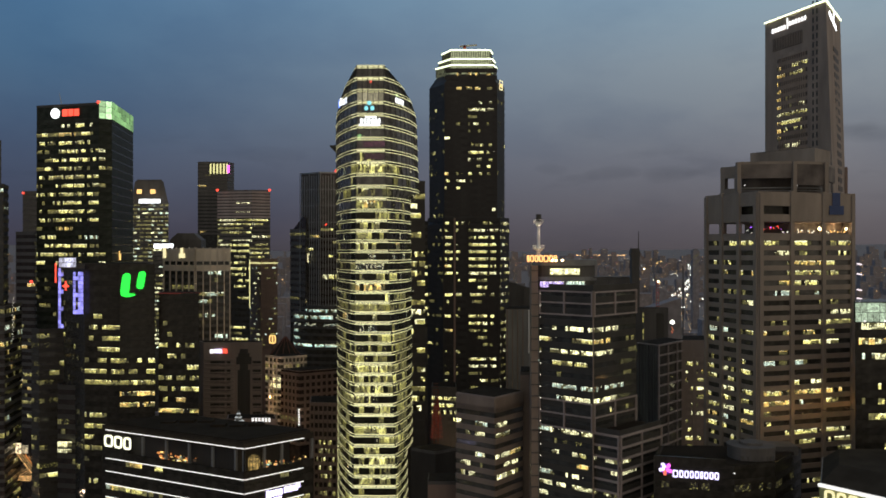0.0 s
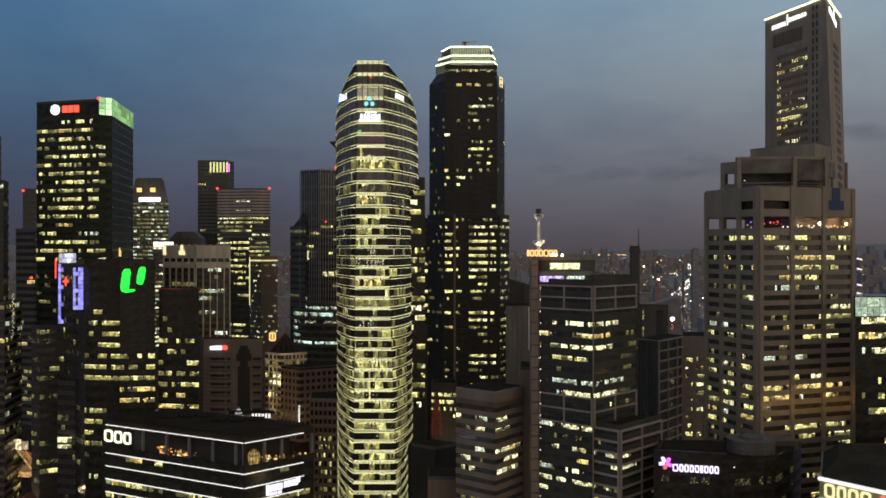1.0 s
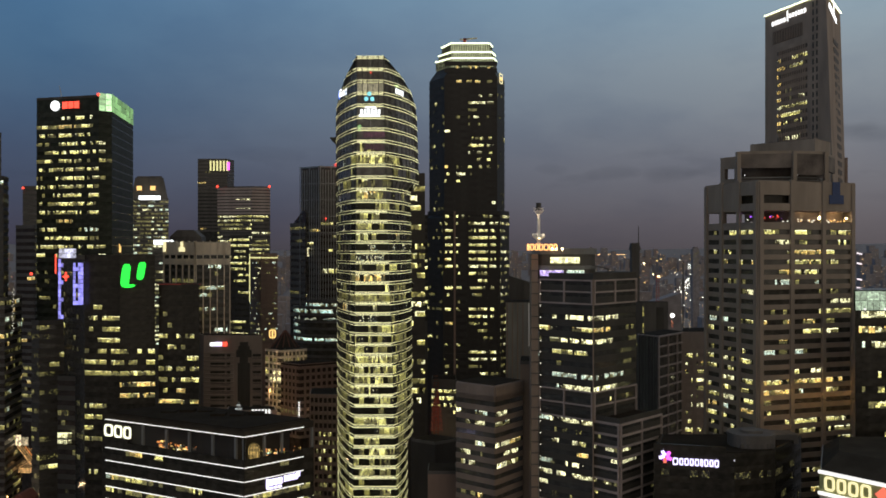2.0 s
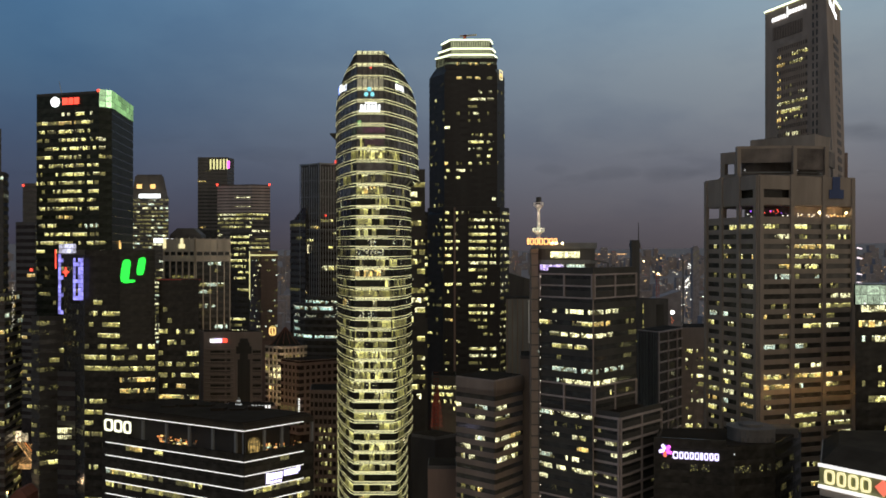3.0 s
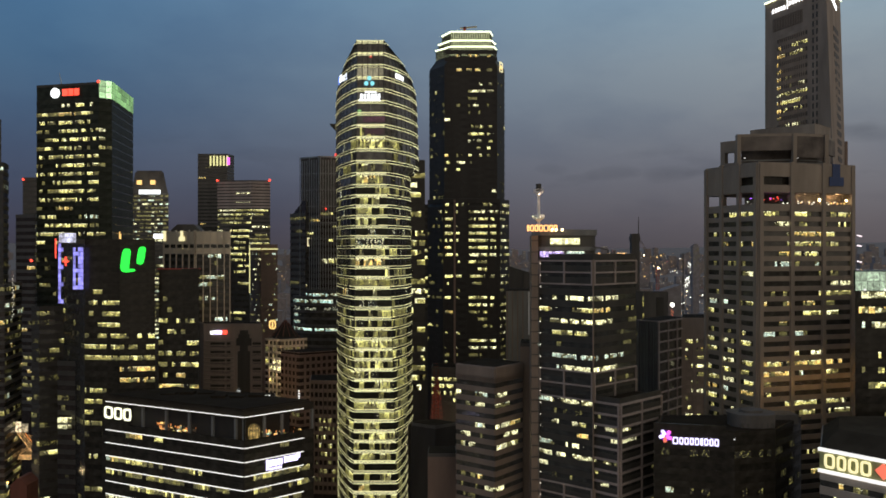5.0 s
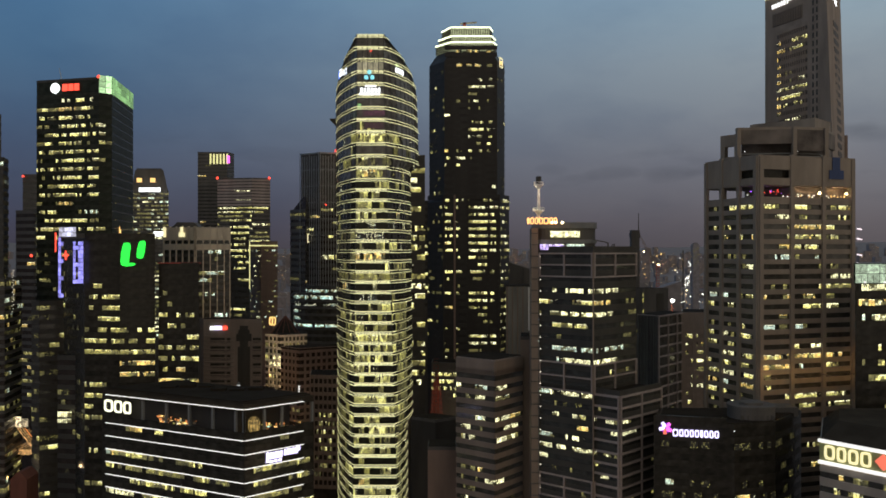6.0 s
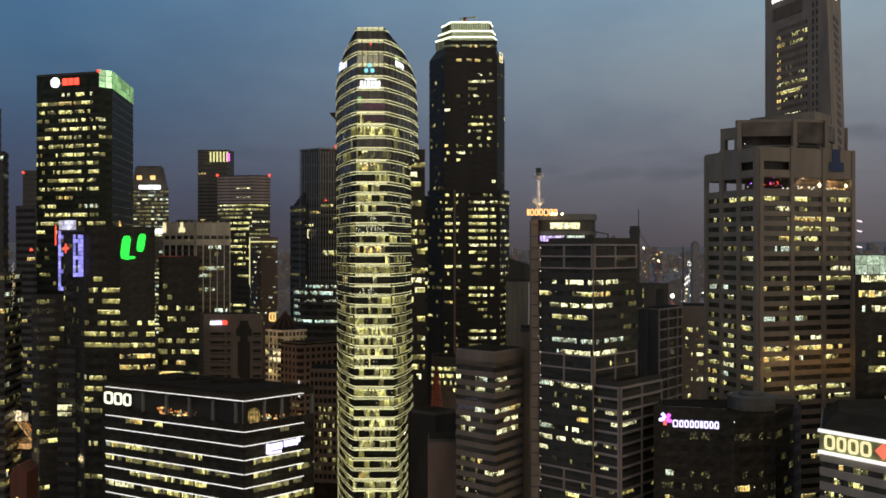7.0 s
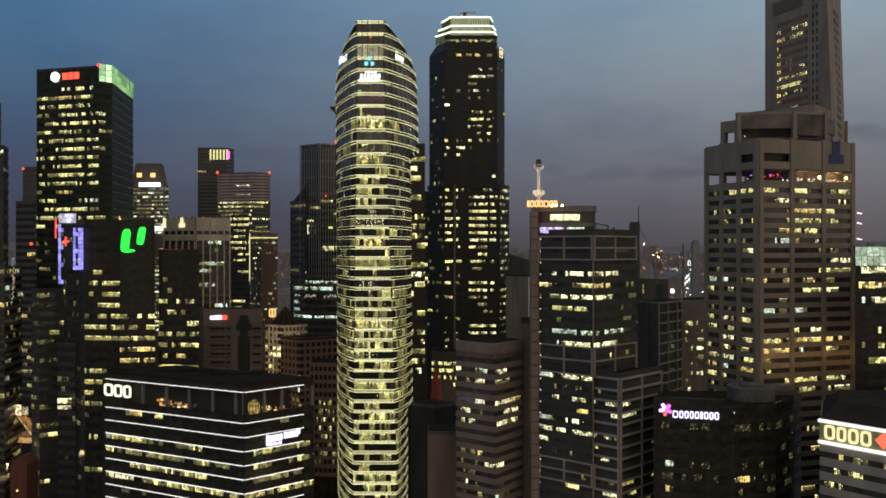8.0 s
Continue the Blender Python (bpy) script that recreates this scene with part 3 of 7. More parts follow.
def ring_strip(z0, z1, grow, mat, name, parent, lo=0, hi=99, label="", inner=-0.3):
    """A strip that follows the oval from z0 to z1, standing proud of the glass."""
    a, b = oval_ring(z0, grow)[lo:hi], oval_ring(z1, grow)[lo:hi]
    c, d = oval_ring(z0, inner)[lo:hi], oval_ring(z1, inner)[lo:hi]
    bm = bmesh.new()
    ro = [[bm.verts.new((x, y, z)) for x, y in pl] for pl, z in ((c, z0), (a, z0), (b, z1), (d, z1))]
    for i in range(len(a) - 1):
        for p, q in ((0, 1), (1, 2), (2, 3)):
            bm.faces.new((ro[p][i], ro[p][i + 1], ro[q][i + 1], ro[q][i]))
    return part(name, bm, mat, parent, label)


OVAL_LIGHTS = {"l": OLIVE_LOW, "m": OLIVE, "h": OLIVE_HIGH, "a": AMBER}
FOOTPRINTS.append((-52, -8, 355, 435))
levels, z = [], OVAL_TOP
while z > 40:
    levels.append(z)
    z -= 4.92 if len(levels) <= 12 else 4.2
bm = bmesh.new()
prev = None
for n, z in enumerate(levels + [0.0]):
    ring = oval_ring(z)
    back = [(ring[-1][0] - 3, ring[-1][1] + 22), (ring[0][0] + 6, ring[0][1] + 16)]
    cur = [bm.verts.new((x, y, z)) for x, y in ring + back]
    if prev:
        for i in range(len(cur)):
            bm.faces.new((cur[i], cur[(i + 1) % len(cur)], prev[(i + 1) % len(cur)], prev[i])).material_index = 1 if n > 12 else 0
    else:
        bm.faces.new(cur)
    prev = cur
part("wall", bm, [GLASS_SKY_PALE, GLASS_SHAFT], oval)
r = random.Random(11)
for i, z in enumerate(levels):
    h = 1.08
    band = ring_strip(z - h, z, 0.15, SPANDREL_DARK, "spandrel", oval)
    for zl in (z, z - h):
        ring_strip(zl - 0.08, zl + 0.08, 0.24, LED_YEL, "light_line", band, 9, 13, "thin pale yellow light line", 0.12)
        ring_strip(zl - 0.05, zl + 0.05, 0.24, LED_FLANK, "light_line", band, 0, 10, "fainter light line round the flank", 0.12)
        ring_strip(zl - 0.06, zl + 0.06, 0.24, LED_FLANK if i > 24 else LED_YEL, "light_line", band, 12, 99, "thin light line round the flank", 0.12)
    ring = oval_ring(z - h)
    # backlit front panels between the two lines, with narrow gaps
    p, q = ring[10][0], ring[11][0]
    steps = [(p + (q - p) * (k + f) / 11, y) for k in range(11) for f, y in ((0.0, 356.95), (0.04, 356.72), (0.94, 356.72), (0.98, 356.95))]
    part("lit_panel", strip_mesh(steps, (z - h + 0.3, z - 0.3), lambda i, j: 0 if i % 4 == 1 else 1), [FACET_PANEL, CLUTTER], band, "pale backlit front panel")
    nxt = levels[i + 1] if i + 1 < len(levels) else z - 4.2
    wh = z - h - nxt
    if i == 2:
        for j in range(5):
            a, b = along(ring[10], ring[11], j / 5), along(ring[10], ring[11], (j + 1) / 5)
            part("window", window_mesh(round(math.dist(a, b), 1), wh, CREAM_LOW, 9, 2.4, 0.0, 0.0), None, oval, m=face_frame(a, b, nxt) @ Matrix.Translation((0, -0.4, 0)))
    row = OVAL_ROWS[min(i, len(OVAL_ROWS) - 1)]
    cells = [(5 + k, 0.0, 1.0) for k in range(5)] + [(10, k / 8, (k + 1) / 8) for k in range(8)] + [(11 + k, 0.0, 1.0) for k in range(5)]
    for c, (j, f0, f1) in zip(row, cells):
        if c == ".":
            continue
        a, b = along(ring[j], ring[j + 1], f0), along(ring[j], ring[j + 1], f1)
        ln = round(math.dist(a, b), 1)
        me = sparkle_mesh(ln, wh, r.randrange(8), OLIVE_HIGH) if c == "s" else window_mesh(ln, wh, OVAL_LIGHTS[c], r.randrange(14), 0.75 if j == 10 else 1.1, 0.1, 0.24)
        part("window", me, None, oval, m=face_frame(a, b, nxt) @ Matrix.Translation((0, -0.3, 0)))
    # single lamps glint behind the dark glass of the flanks
    if i > 6 and i % 2 == 0:
        for j in (r.randrange(2, 9), r.randrange(12, 18)):
            a, b = ring[j], along(ring[j], ring[j + 1], 0.5)
            part("window", sparkle_mesh(round(math.dist(a, b), 1), wh, r.randrange(8), OLIVE), None, oval, m=face_frame(a, b, nxt) @ Matrix.Translation((0, -0.3, 0)))
# slender mullions that follow the curve
for j in range(1, 22):
    bm = bmesh.new()
    last = None
    for z in levels[:30]:
        x, y = oval_ring(z, 0.1)[j]
        cur = [bm.verts.new((x + dx, y + dy, z)) for dx, dy in ((-0.09, -0.12), (0.09, -0.12), (0.09, 0.2), (-0.09, 0.2))]
        if last:
            for k in range(4):
                bm.faces.new((last[k], last[(k + 1) % 4], cur[(k + 1) % 4], cur[k]))
        last = cur
    part("mullion", bm, MULLION, oval)
# fine grey ribs between the bands of the crown
for j in range(42):
    k, f = divmod(j, 2)
    bm = bmesh.new()
    last = None
    for z in levels[:9]:
        ring = oval_ring(z, 0.06)
        x, y = along(ring[k], ring[k + 1], f / 2)
        cur = [bm.verts.new((x + dx, y + dy, z)) for dx, dy in ((-0.07, -0.1), (0.07, -0.1), (0.07, 0.2), (-0.07, 0.2))]
        if last:
            for n in range(4):
                bm.faces.new((last[n], last[(n + 1) % 4], cur[(n + 1) % 4], cur[n]))
        last = cur
    part("rib", bm, RIB_GREY, oval)
# mullions of the tall front bay at the crown
for j in range(6):
    x = oval_ring(240)[10][0] + j * 2.2
    part("mullion", box_mesh("mullion", 0.25, 0.4, 20.0, MULLION), None, oval, m=Matrix.Translation((x - 0.1, 356.3, OVAL_TOP - 20)))
ov = oval_ring(226)
sign("white_sign", "glaring white sign block on the tower front", (ov[10][0], 357), (ov[11][0], 357), 220.0, bars(1.5, (0.9, 0.7, 1.2, 0.8, 1.0, 0.7), 0.5, 1.9, WHITE_SIGN, 0.55) + [(0.9, 8.6, -0.5, 0.7, WHITE_SIGN), (3.4, 4.6, 2.9, 0.5, WHITE_SIGN)], stand=1.0)
emblem = tagged(new("emblem_sign"), "cyan three-lobed emblem on the tower front", "sign")
for dx, dz in ((0, 2.0), (-1.25, -0.1), (1.25, -0.1)):
    bm = bmesh.new()
    bmesh.ops.create_uvsphere(bm, u_segments=12, v_segments=6, radius=0.85)
    part("lobe", bm, CYAN_SIGN, emblem, m=Matrix.Translation((-30.2 + dx, 356.2, 226.8 + dz)) @ Matrix.Diagonal((1, 0.3, 1.1, 1)))
ol = oval_ring(230.2)
sign("side_sign", "bluish white sign bars on the curved flank", ol[5], ol[9], 230.6, [(0.2, 0.6, 0.2, 3.6, BLUE_SIGN)] + bars(2.0, (1.0, 0.7, 1.3, 0.8), 0.9, 2.0, WHITE_SIGN, 1.1) + bars(9.0, (1.2, 0.8, 1.3), 0.2, 2.6, WHITE_SIGN, 1.0) + [(13.6, 0.6, 0.0, 3.6, BLUE_SIGN), (2.0, 3.6, 3.5, 0.5, WHITE_SIGN)], stand=0.5)
sign("side_sign", "white sign bars on the curved flank", ol[13], ol[17], 229.7, bars(0.3, (0.9, 0.6, 1.0, 0.7, 0.9), 0.7, 2.1, WHITE_SIGN, 0.8) + [(6.7, 1.2, 0.4, 2.2, WHITE_SIGN), (0.2, 2.2, 3.6, 0.6, LIME_SIGN)], stand=0.5)
ball_lamp("crown_lamp", "small red lamp behind the crown glass", -29.6, 356.4, 237.6, 0.35, RED_SIGN)
for z, x, w, mt, lab in ((213.6, -35.0, 1.5, CROWN_GREEN, "green glowing pane at the front corner"), (211.0, -32.8, 9.0, PLUM_GLOW, "plum glowing hall window"), (205.9, -32.0, 7.6, PLUM_GLOW, "plum glowing hall window")):
    part("window", window_mesh(w, 2.6, mt, 3, 1.5, 0.0, 0.0), None, oval, lab, Matrix.Translation((x, 356.6, z)))
# window-cleaning arm that juts out of the flank
arm = tagged(new("cleaning_arm"), "dark steel window-cleaning arm jutting from the tower flank", "crane")
bm = bmesh.new()
front, rear = ([bm.verts.new((x, y, z)) for x, z in ((-53.4, 217.9), (-53.2, 217.1), (-49.4, 213.2), (-49.4, 217.9))] for y in (410, 412))
bm.faces.new(front)
bm.faces.new(rear[::-1])
for i in range(4):
    bm.faces.new((front[(i + 1) % 4], front[i], rear[i], rear[(i + 1) % 4]))
part("boom", bm, BLACK, arm)

# ---- dark octagonal tower with a tiered, lit crown ----
RUPPER = [".......aaa...aaa..aaa....aa....", "...............................", ".......aaa...aaa..aaa....ddd...", "...............................", "....................pp....pp...", "..............dppppppppp.pppp..", "..............ddddd............", ".......dd.....d..pppp....d.....", "..............d.....d..........", "ppp............................", "................w.dd.wd...ww...", "..............wwwwwwwww..wwww..", "..............pppppppp....ww...", "...................ww....ww....", "aa.....ddd....ww....ww...ww....", "www....ppppp...d...............", "w......ww......................", "...............................", "...............................", "............................pp."]
RLOWER = [".ww....w..p..d........wddww....", "ww.....w......wwdppppppppppppp.", ".wwww.........dd.wwwwwwww.ww...", "wwww...w......ddwwwwwwwwwwwww..", "wwwww..ww.....wwwwwwwwww.wwww..", "dwwww..w......wwwwwwwwwpp.www..", "aawww.........wwwwdwwwwww.www..", ".wwww..w......pppppppppw.wppp..", "........w.....wwww.ddwww.......", "...................wwddw.......", "wwwww..www....wwwwwwwww..www...", "..w.............wwddd..........", "........d......................", "wwww...ww.....wwwwwwwwww..ww...", "..............wwwwwwwppp..ww...", "aaaaa.........dddwdd..ww.......", "...................ddwdd.......", "......................dwddw....", "ww.....ww......................", "..............wwwwwwwpppppwwp..", "w......w......pppppppppp..ppp..", "ddd....d......ddddd.d.........."]
R8 = [(-7.7, 494.0), (0.9, 480.0), (29.9, 480.0), (34.8, 492.0)]
octa = tower("octagonal_tower", "very dark granite octagonal tower with a tiered lit crown", R8, 260.1, 28, 3.93, GRANITE_DARK, vis=184.5, ftop=266.4, roof=False,
             style=dict(sp=2.35, band=GRANITE_DARK, proud=0.1, bay=3.0), faces=[None, dict(floors=RUPPER), None])
for i in (0, 2):
    facade(octa, R8[i], R8[i + 1], 184.5, 18, 3.93, 1.6, sp=2.1, band=GRANITE_DARK, proud=0.1, lit=0.12, tint="wsds", run=0.1, seed=60 + i)
R9 = [(-8.6, 490.0), (0.3, 478.0), (31.1, 478.0), (37.3, 491.0)]
bm = bmesh.new()
add_prism(bm, close_plan(R9, 30), 0, 181.8)
add_prism(bm, close_plan(R9, 30), 181.8, 186.8, 0, close_plan(R8, 28))
add_prism(bm, close_plan(R8, 28), 260.1, 265.7, 0, close_plan([(-3.5, 492.0), (3.8, 481.0), (27.4, 480.0), (30.3, 491.0)], 26))
part("lower_wall", bm, GRANITE_DARK, octa)
for i, f in enumerate((dict(lit=0.12, tint="wdd", run=0.1), dict(floors=RLOWER, lit=0.12), dict(lit=0.5, tint="wpd", run=0.1))):
    facade(octa, R9[i], R9[i + 1], 184.0 - 25 * 3.93, 25, 3.93, 1.7, sp=2.35, band=GRANITE_DARK, proud=0.1, seed=40 + i, **f)
for f, mat in ((0.0, GRANITE_DARK), (0.19, BROWN), (0.42, GRANITE_DARK), (0.80, GRANITE_DARK), (0.985, GRANITE_DARK)):
    a = along(R9[1], R9[2], f)
    part("pier", box_mesh("pier", 1.1, 0.5, 178, mat), None, octa, m=face_frame(a, R9[2], 8) @ Matrix.Translation((-0.3, -0.45, 0)))
for tier, zl, zh in (([(-3.8, 492.0), (4.7, 481.0), (27.5, 481.0), (29.9, 490.0)], 265.7, 270.7),
                    ([(-2.2, 493.0), (5.0, 482.0), (26.6, 482.0), (29.0, 491.0)], 270.7, 274.3),
                    ([(-0.3, 494.0), (4.7, 483.0), (25.7, 483.0), (27.5, 492.0)], 274.3, 279.4)):
    bm = bmesh.new()
    add_prism(bm, close_plan(tier, 18), zl, zh)
    crown = part("crown_tier", bm, CROWN_WARM, octa, "softly lit crown tier")
    for i in range(3):
        light_line(crown, tier[i], tier[i + 1], zh, LIME_TUBE, 0.65, 0.15)
        ln = math.dist(tier[i], tier[i + 1])
        n = max(2, int(ln / 1.25))
        for j in range(n):
            part("fin", box_mesh("fin", 0.5, 0.5, zh - zl - 0.5, FIN_DARK), None, crown, m=face_frame(tier[i], tier[i + 1], zl) @ Matrix.Translation((j * ln / n + 0.2, -0.5, 0)))
sign("white_sign", "tall cream sign panel on the chamfered corner", R8[2], R8[3], 257.7, [(3.0, 0.6, 0, 5.2, CREAM_SIGN), (7.6, 0.6, 0, 5.2, CREAM_SIGN), (3.0, 5.2, 4.7, 0.6, CREAM_SIGN), (3.0, 5.2, -0.2, 0.6, CREAM_SIGN), (4.4, 2.4, 1.4, 2.0, AMBER_TUBE)], stand=0.6)
crane = tagged(new("roof_crane"), "small red and white maintenance crane on the crown", "crane")
bm = bmesh.new()
add_box(bm, 9.5, 18.9, 485, 485.8, 0, 0.7)
part("boom", bm, CREAM, crane, m=pose(0, 0, 282.1, 0, 0, 0) @ pose(14.2, 485, 0, 0, -5, 0) @ pose(-14.2, -485, 0))
bm = bmesh.new()
add_box(bm, 11.3, 12.9, 485, 487, 280.2, 282.8)
part("mast", bm, RED_PAINT, crane)

# ---- beige stone tower with setbacks and loggias ----
SL, SC, SR = (99.0, 327.0), (108.8, 300.0), (147.7, 313.0)
LROWS = ["...d.w..www.wwwww.", "..................", "...w..d.w.........", "......da....w...a.", "..................", "...d....d.dd.d....", ".............dppp.", "..................", "....d.............", ".ccc..cc....d.www.",
         "www.....pp........", "..................", "..d.....d....www..", "dww...pp.d..wwww..", ".www....ww........", "......pppp...wwwww", "ww....wwd...dww...", "wwwwd.pppp..wwwww.", ".aaa..cc....aaaaa.", "wwww..ww....d.....", "..w......w....d...", "...d.........ww..."]
SROWS = ["dwwwd...wwwwd.....ddwwaa", "....ppppp.dw....d...ww.d", ".......waaaaaaaaaww.....", "d......wawwwawwwddww....", ".....aaawwwwwwww........", "d...cccc.d....c........d", "...............d..wd....", "..................pppppp", "...d..d........wwwdwdwww", "wa....da...aaa..ddd.....",
         "...........wwwwwpppp....", ".....aa.................", "cccc.dd..ccd............", "................d.......", "........ww...ppp........", "aawwwaaaaaaawwaaaaaaa...", "aaadaaaa..c.....wwwd....", ".dd.....................", "www.....................", "......wwwwwwwwwwwwwwwp..", "...d....d.dwww..ww.pppp.", "....................wwww"]
stone = tower("stone_tower", "beige stone office tower with ribbon windows and piers", [SL, SC, SR], 173.4, 42, 3.487, GLASS, vis=58, ftop=172.0, roof=False,
              style=dict(sp=1.75, band=BEIGE, proud=0.5, bay=1.6), faces=[dict(floors=LROWS, lit=0.15, tint="wwd"), dict(floors=SROWS, lit=0.15, tint="wwa")])
for a, b in ((SL, SC), (SC, SR)):
    ln = math.dist(a, b)
    for k in range(4):
        part("pier", box_mesh("pier", 1.5, 1.2, 188.3 - 40 if k in (0, 3) else 188.3 + 1 - 40, BEIGE), None, stone, m=face_frame(a, b, 40) @ Matrix.Translation((min(max(0, ln * k / 3 - 0.75), ln - 1.5), -1.0, 0)))
    # balustrade, and the blank stone storeys over the open loggia, with two deep slots
    for k in range(3):
        x0, w = ln * k / 3 + 0.7, ln / 3 - 1.4
        slot = (b is SC and k == 2) or (b is SR and k == 0)
        for lo, hi in ((173.4, 174.5), (178.6, 188.4)) if not slot else ((173.4, 174.5), (178.6, 181.1), (184.0, 188.4)):
            part("stone_panel", box_mesh("stone_panel", w, 0.5 if hi < 175 else 1.7, hi - lo, BEIGE), None, stone, m=face_frame(a, b, lo) @ Matrix.Translation((x0, -0.5, 0)))


def stone_plan(u0, u1, v0, v1):
    """Part of the tower's plan: u along the broad face, v along the narrow one, both from the near corner."""
    def spot(u, v):
        return (SC[0] + u * (SR[0] - SC[0]) + v * (SL[0] - SC[0]), SC[1] + u * (SR[1] - SC[1]) + v * (SL[1] - SC[1]))
    return [spot(u0, v0), spot(u1, v0), spot(u1, v1), spot(u0, v1)]


for nm, plan, lo, hi, mt in (("loggia_floor", (0, 1, 0, 1), 173.4, 173.7, GREY), ("loggia_core", (0.42, 0.985, 0.16, 0.985), 173.7, 178.6, BEIGE_DARK), ("upper_core", (0.03, 0.99, 0.045, 0.98), 178.6, 188.0, GLASS_BLACK),
                             ("loggia_soffit", (0, 1, 0, 1), 178.4, 178.9, BEIGE_DARK), ("roof", (-0.01, 1.01, -0.015, 1.0), 188.3, 188.9, BEIGE), ("end_wall", (0.985, 1.0, 0, 1), 173.7, 188.3, BEIGE), ("end_wall", (0.42, 1.0, 0.985, 1.0), 173.7, 188.3, BEIGE),
                             ("end_wall", (0.0, 0.42, 0.97, 1.0), 178.6, 188.3, BEIGE), ("back_sill", (0.0, 0.42, 0.985, 1.0), 173.7, 174.5, BEIGE), ("back_pier", (0.17, 0.2, 0.96, 1.0), 173.7, 178.6, BEIGE)):
    bm = bmesh.new()
    add_prism(bm, stone_plan(*plan), lo, hi)
    part(nm, bm, mt, stone)
bm = bmesh.new()
add_prism(bm, stone_plan(-0.012, 0.028, -0.017, 0.04), 40, 188.3)
part("corner_pier", bm, BEIGE, stone)
# loggia bar with coloured lamps
lr = random.Random(4)
for a, b, k, cols in ((SL, SC, 2, "vw"), (SC, SR, 0, "rrvrw"), (SC, SR, 1, "wwwwo"), (SC, SR, 2, "wooo")):
    ln = math.dist(a, b)
    for j in range(14):
        c = lr.choice(cols)
        mat = {"r": RED_SIGN, "v": VIOLET_SIGN, "w": PALE_TUBE, "o": AMBER_TUBE}[c]
        q = lr.uniform(0.15, 0.42)
        high = lr.uniform(0.3, 1.3) if c in "wo" else lr.uniform(1.2, 2.6)
        part("bar_lamp", box_mesh("bar_lamp", q, 0.3, q, mat), None, stone, m=face_frame(a, b, 174.3 + high) @ Matrix.Translation((ln * k / 3 + lr.uniform(1, ln / 3 - 1.5), lr.uniform(0.6, 3.2), 0)))
for f, col, e in ((0.17, (0.5, 0.2, 1.0), 40), (0.52, (1.0, 0.7, 0.4), 130), (0.86, (1.0, 0.62, 0.3), 200)):
    ld = bpy.data.lights.new("loggia_light", "POINT")
    ld.energy, ld.color, ld.shadow_soft_size = e, col, 0.3
    new("loggia_light", ld).location = face_frame(along(SC, SR, f), SR, 177.6) @ Vector((0, 2.2, 0))
for f, s in ((0.645, 1.3), (0.93, 0.9)):
    p = along(SC, SR, f)
    ball_lamp("flood_lamp", "round warm flood lamp in a stone loggia", p[0], p[1] + 0.6, 176.2, s * 0.5, FLOOD)
sign("blue_banner", "dull blue stepped banner on the stone wall", SC, SR, 181.2, [(29.6, 6.4, 0, 3.2, BLUE_CLOTH), (31.0, 3.4, 3.2, 4.6, BLUE_CLOTH)], depth=0.2, stand=0.9)
for i in range(11):
    p = along(SC, SR, 1.0)
    ball_lamp("edge_lamp", "small white lamp on the stone tower edge", p[0] + 0.5, p[1] - 0.4, 121 + i * 2.9, 0.22, LED)
for i in range(4):
    m = pose(SR[0] + 1.2, SR[1] - 0.3, (163.5, 159.9, 154.2, 151.1)[i], 0, 12, 0)
    ob = tagged(new("tube_lamp", box_mesh("tube_lamp", 1.8, 0.3, 0.5, LILAC_PALE)), "short pinkish white tube lamp on a building edge", "lamp")
    ob.matrix_local = m
# setback volumes
set_a = [(108.5, 321.0), (127.9, 318.0), (140.8, 321.0), (152.4, 338.0)]
s1 = thing("stone_setback", "beige stone setback storey with deep open loggias", "office building", x=0.0, y=0.0)
plan_a = close_plan(set_a, 25)
bm = bmesh.new()
add_prism(bm, plan_a, 187.9, 189.4)
part("sill", bm, BEIGE, s1)
bm = bmesh.new()
add_prism(bm, plan_a, 200.2, 201.0)
add_prism(bm, roof_plan(plan_a, 0.06), 201.0, 201.3)
part("roof", bm, BEIGE, s1)
bm = bmesh.new()
add_prism(bm, [(x + 0.9, y + 5.5) for x, y in roof_plan(plan_a, 0.12)], 189.4, 200.2)
part("core", bm, STONE_BLOTCHED, s1)
for k, lintel in ((0, 195.0), (1, 192.4), (2, 194.5)):
    a, b = set_a[k], set_a[k + 1]
    ln = math.dist(a, b)
    part("lintel", box_mesh("lintel", ln, 1.0, 200.2 - lintel, STONE_BLOTCHED if k == 1 else BEIGE_BLOTCHED), None, s1, m=face_frame(a, b, lintel))
    part("loggia_beam", box_mesh("loggia_beam", ln * 0.94, 0.4, 0.45, GREY), None, s1, m=face_frame(a, b, 191.4) @ Matrix.Translation((ln * 0.03, 2.2, 0)))
    part("loggia_rail", box_mesh("loggia_rail", ln * 0.94, 0.2, 0.2, GREY), None, s1, m=face_frame(a, b, 190.4) @ Matrix.Translation((ln * 0.03, 0.3, 0)))
for p in (set_a[0], set_a[1], set_a[2]):
    part("pier", box_mesh("pier", 1.4, 2.0, 13.5, BEIGE), None, s1, m=Matrix.Translation((p[0] - 0.2, p[1] - 1.0, 187.5)))
for x, s in ((112.8, 0.6), (131.1, 0.5), (132.6, 0.4)):
    ball_lamp("loggia_lamp", "white lamp in the setback loggia", x, 325, 192.8, s * 0.4, LED)
set_b = [(111.7, 350.0), (116.2, 344.0)]
s2 = thing("stone_turret", "beige stone turret with one open bay", "office building")
tf = face_frame(set_b[0], set_b[1], 0)
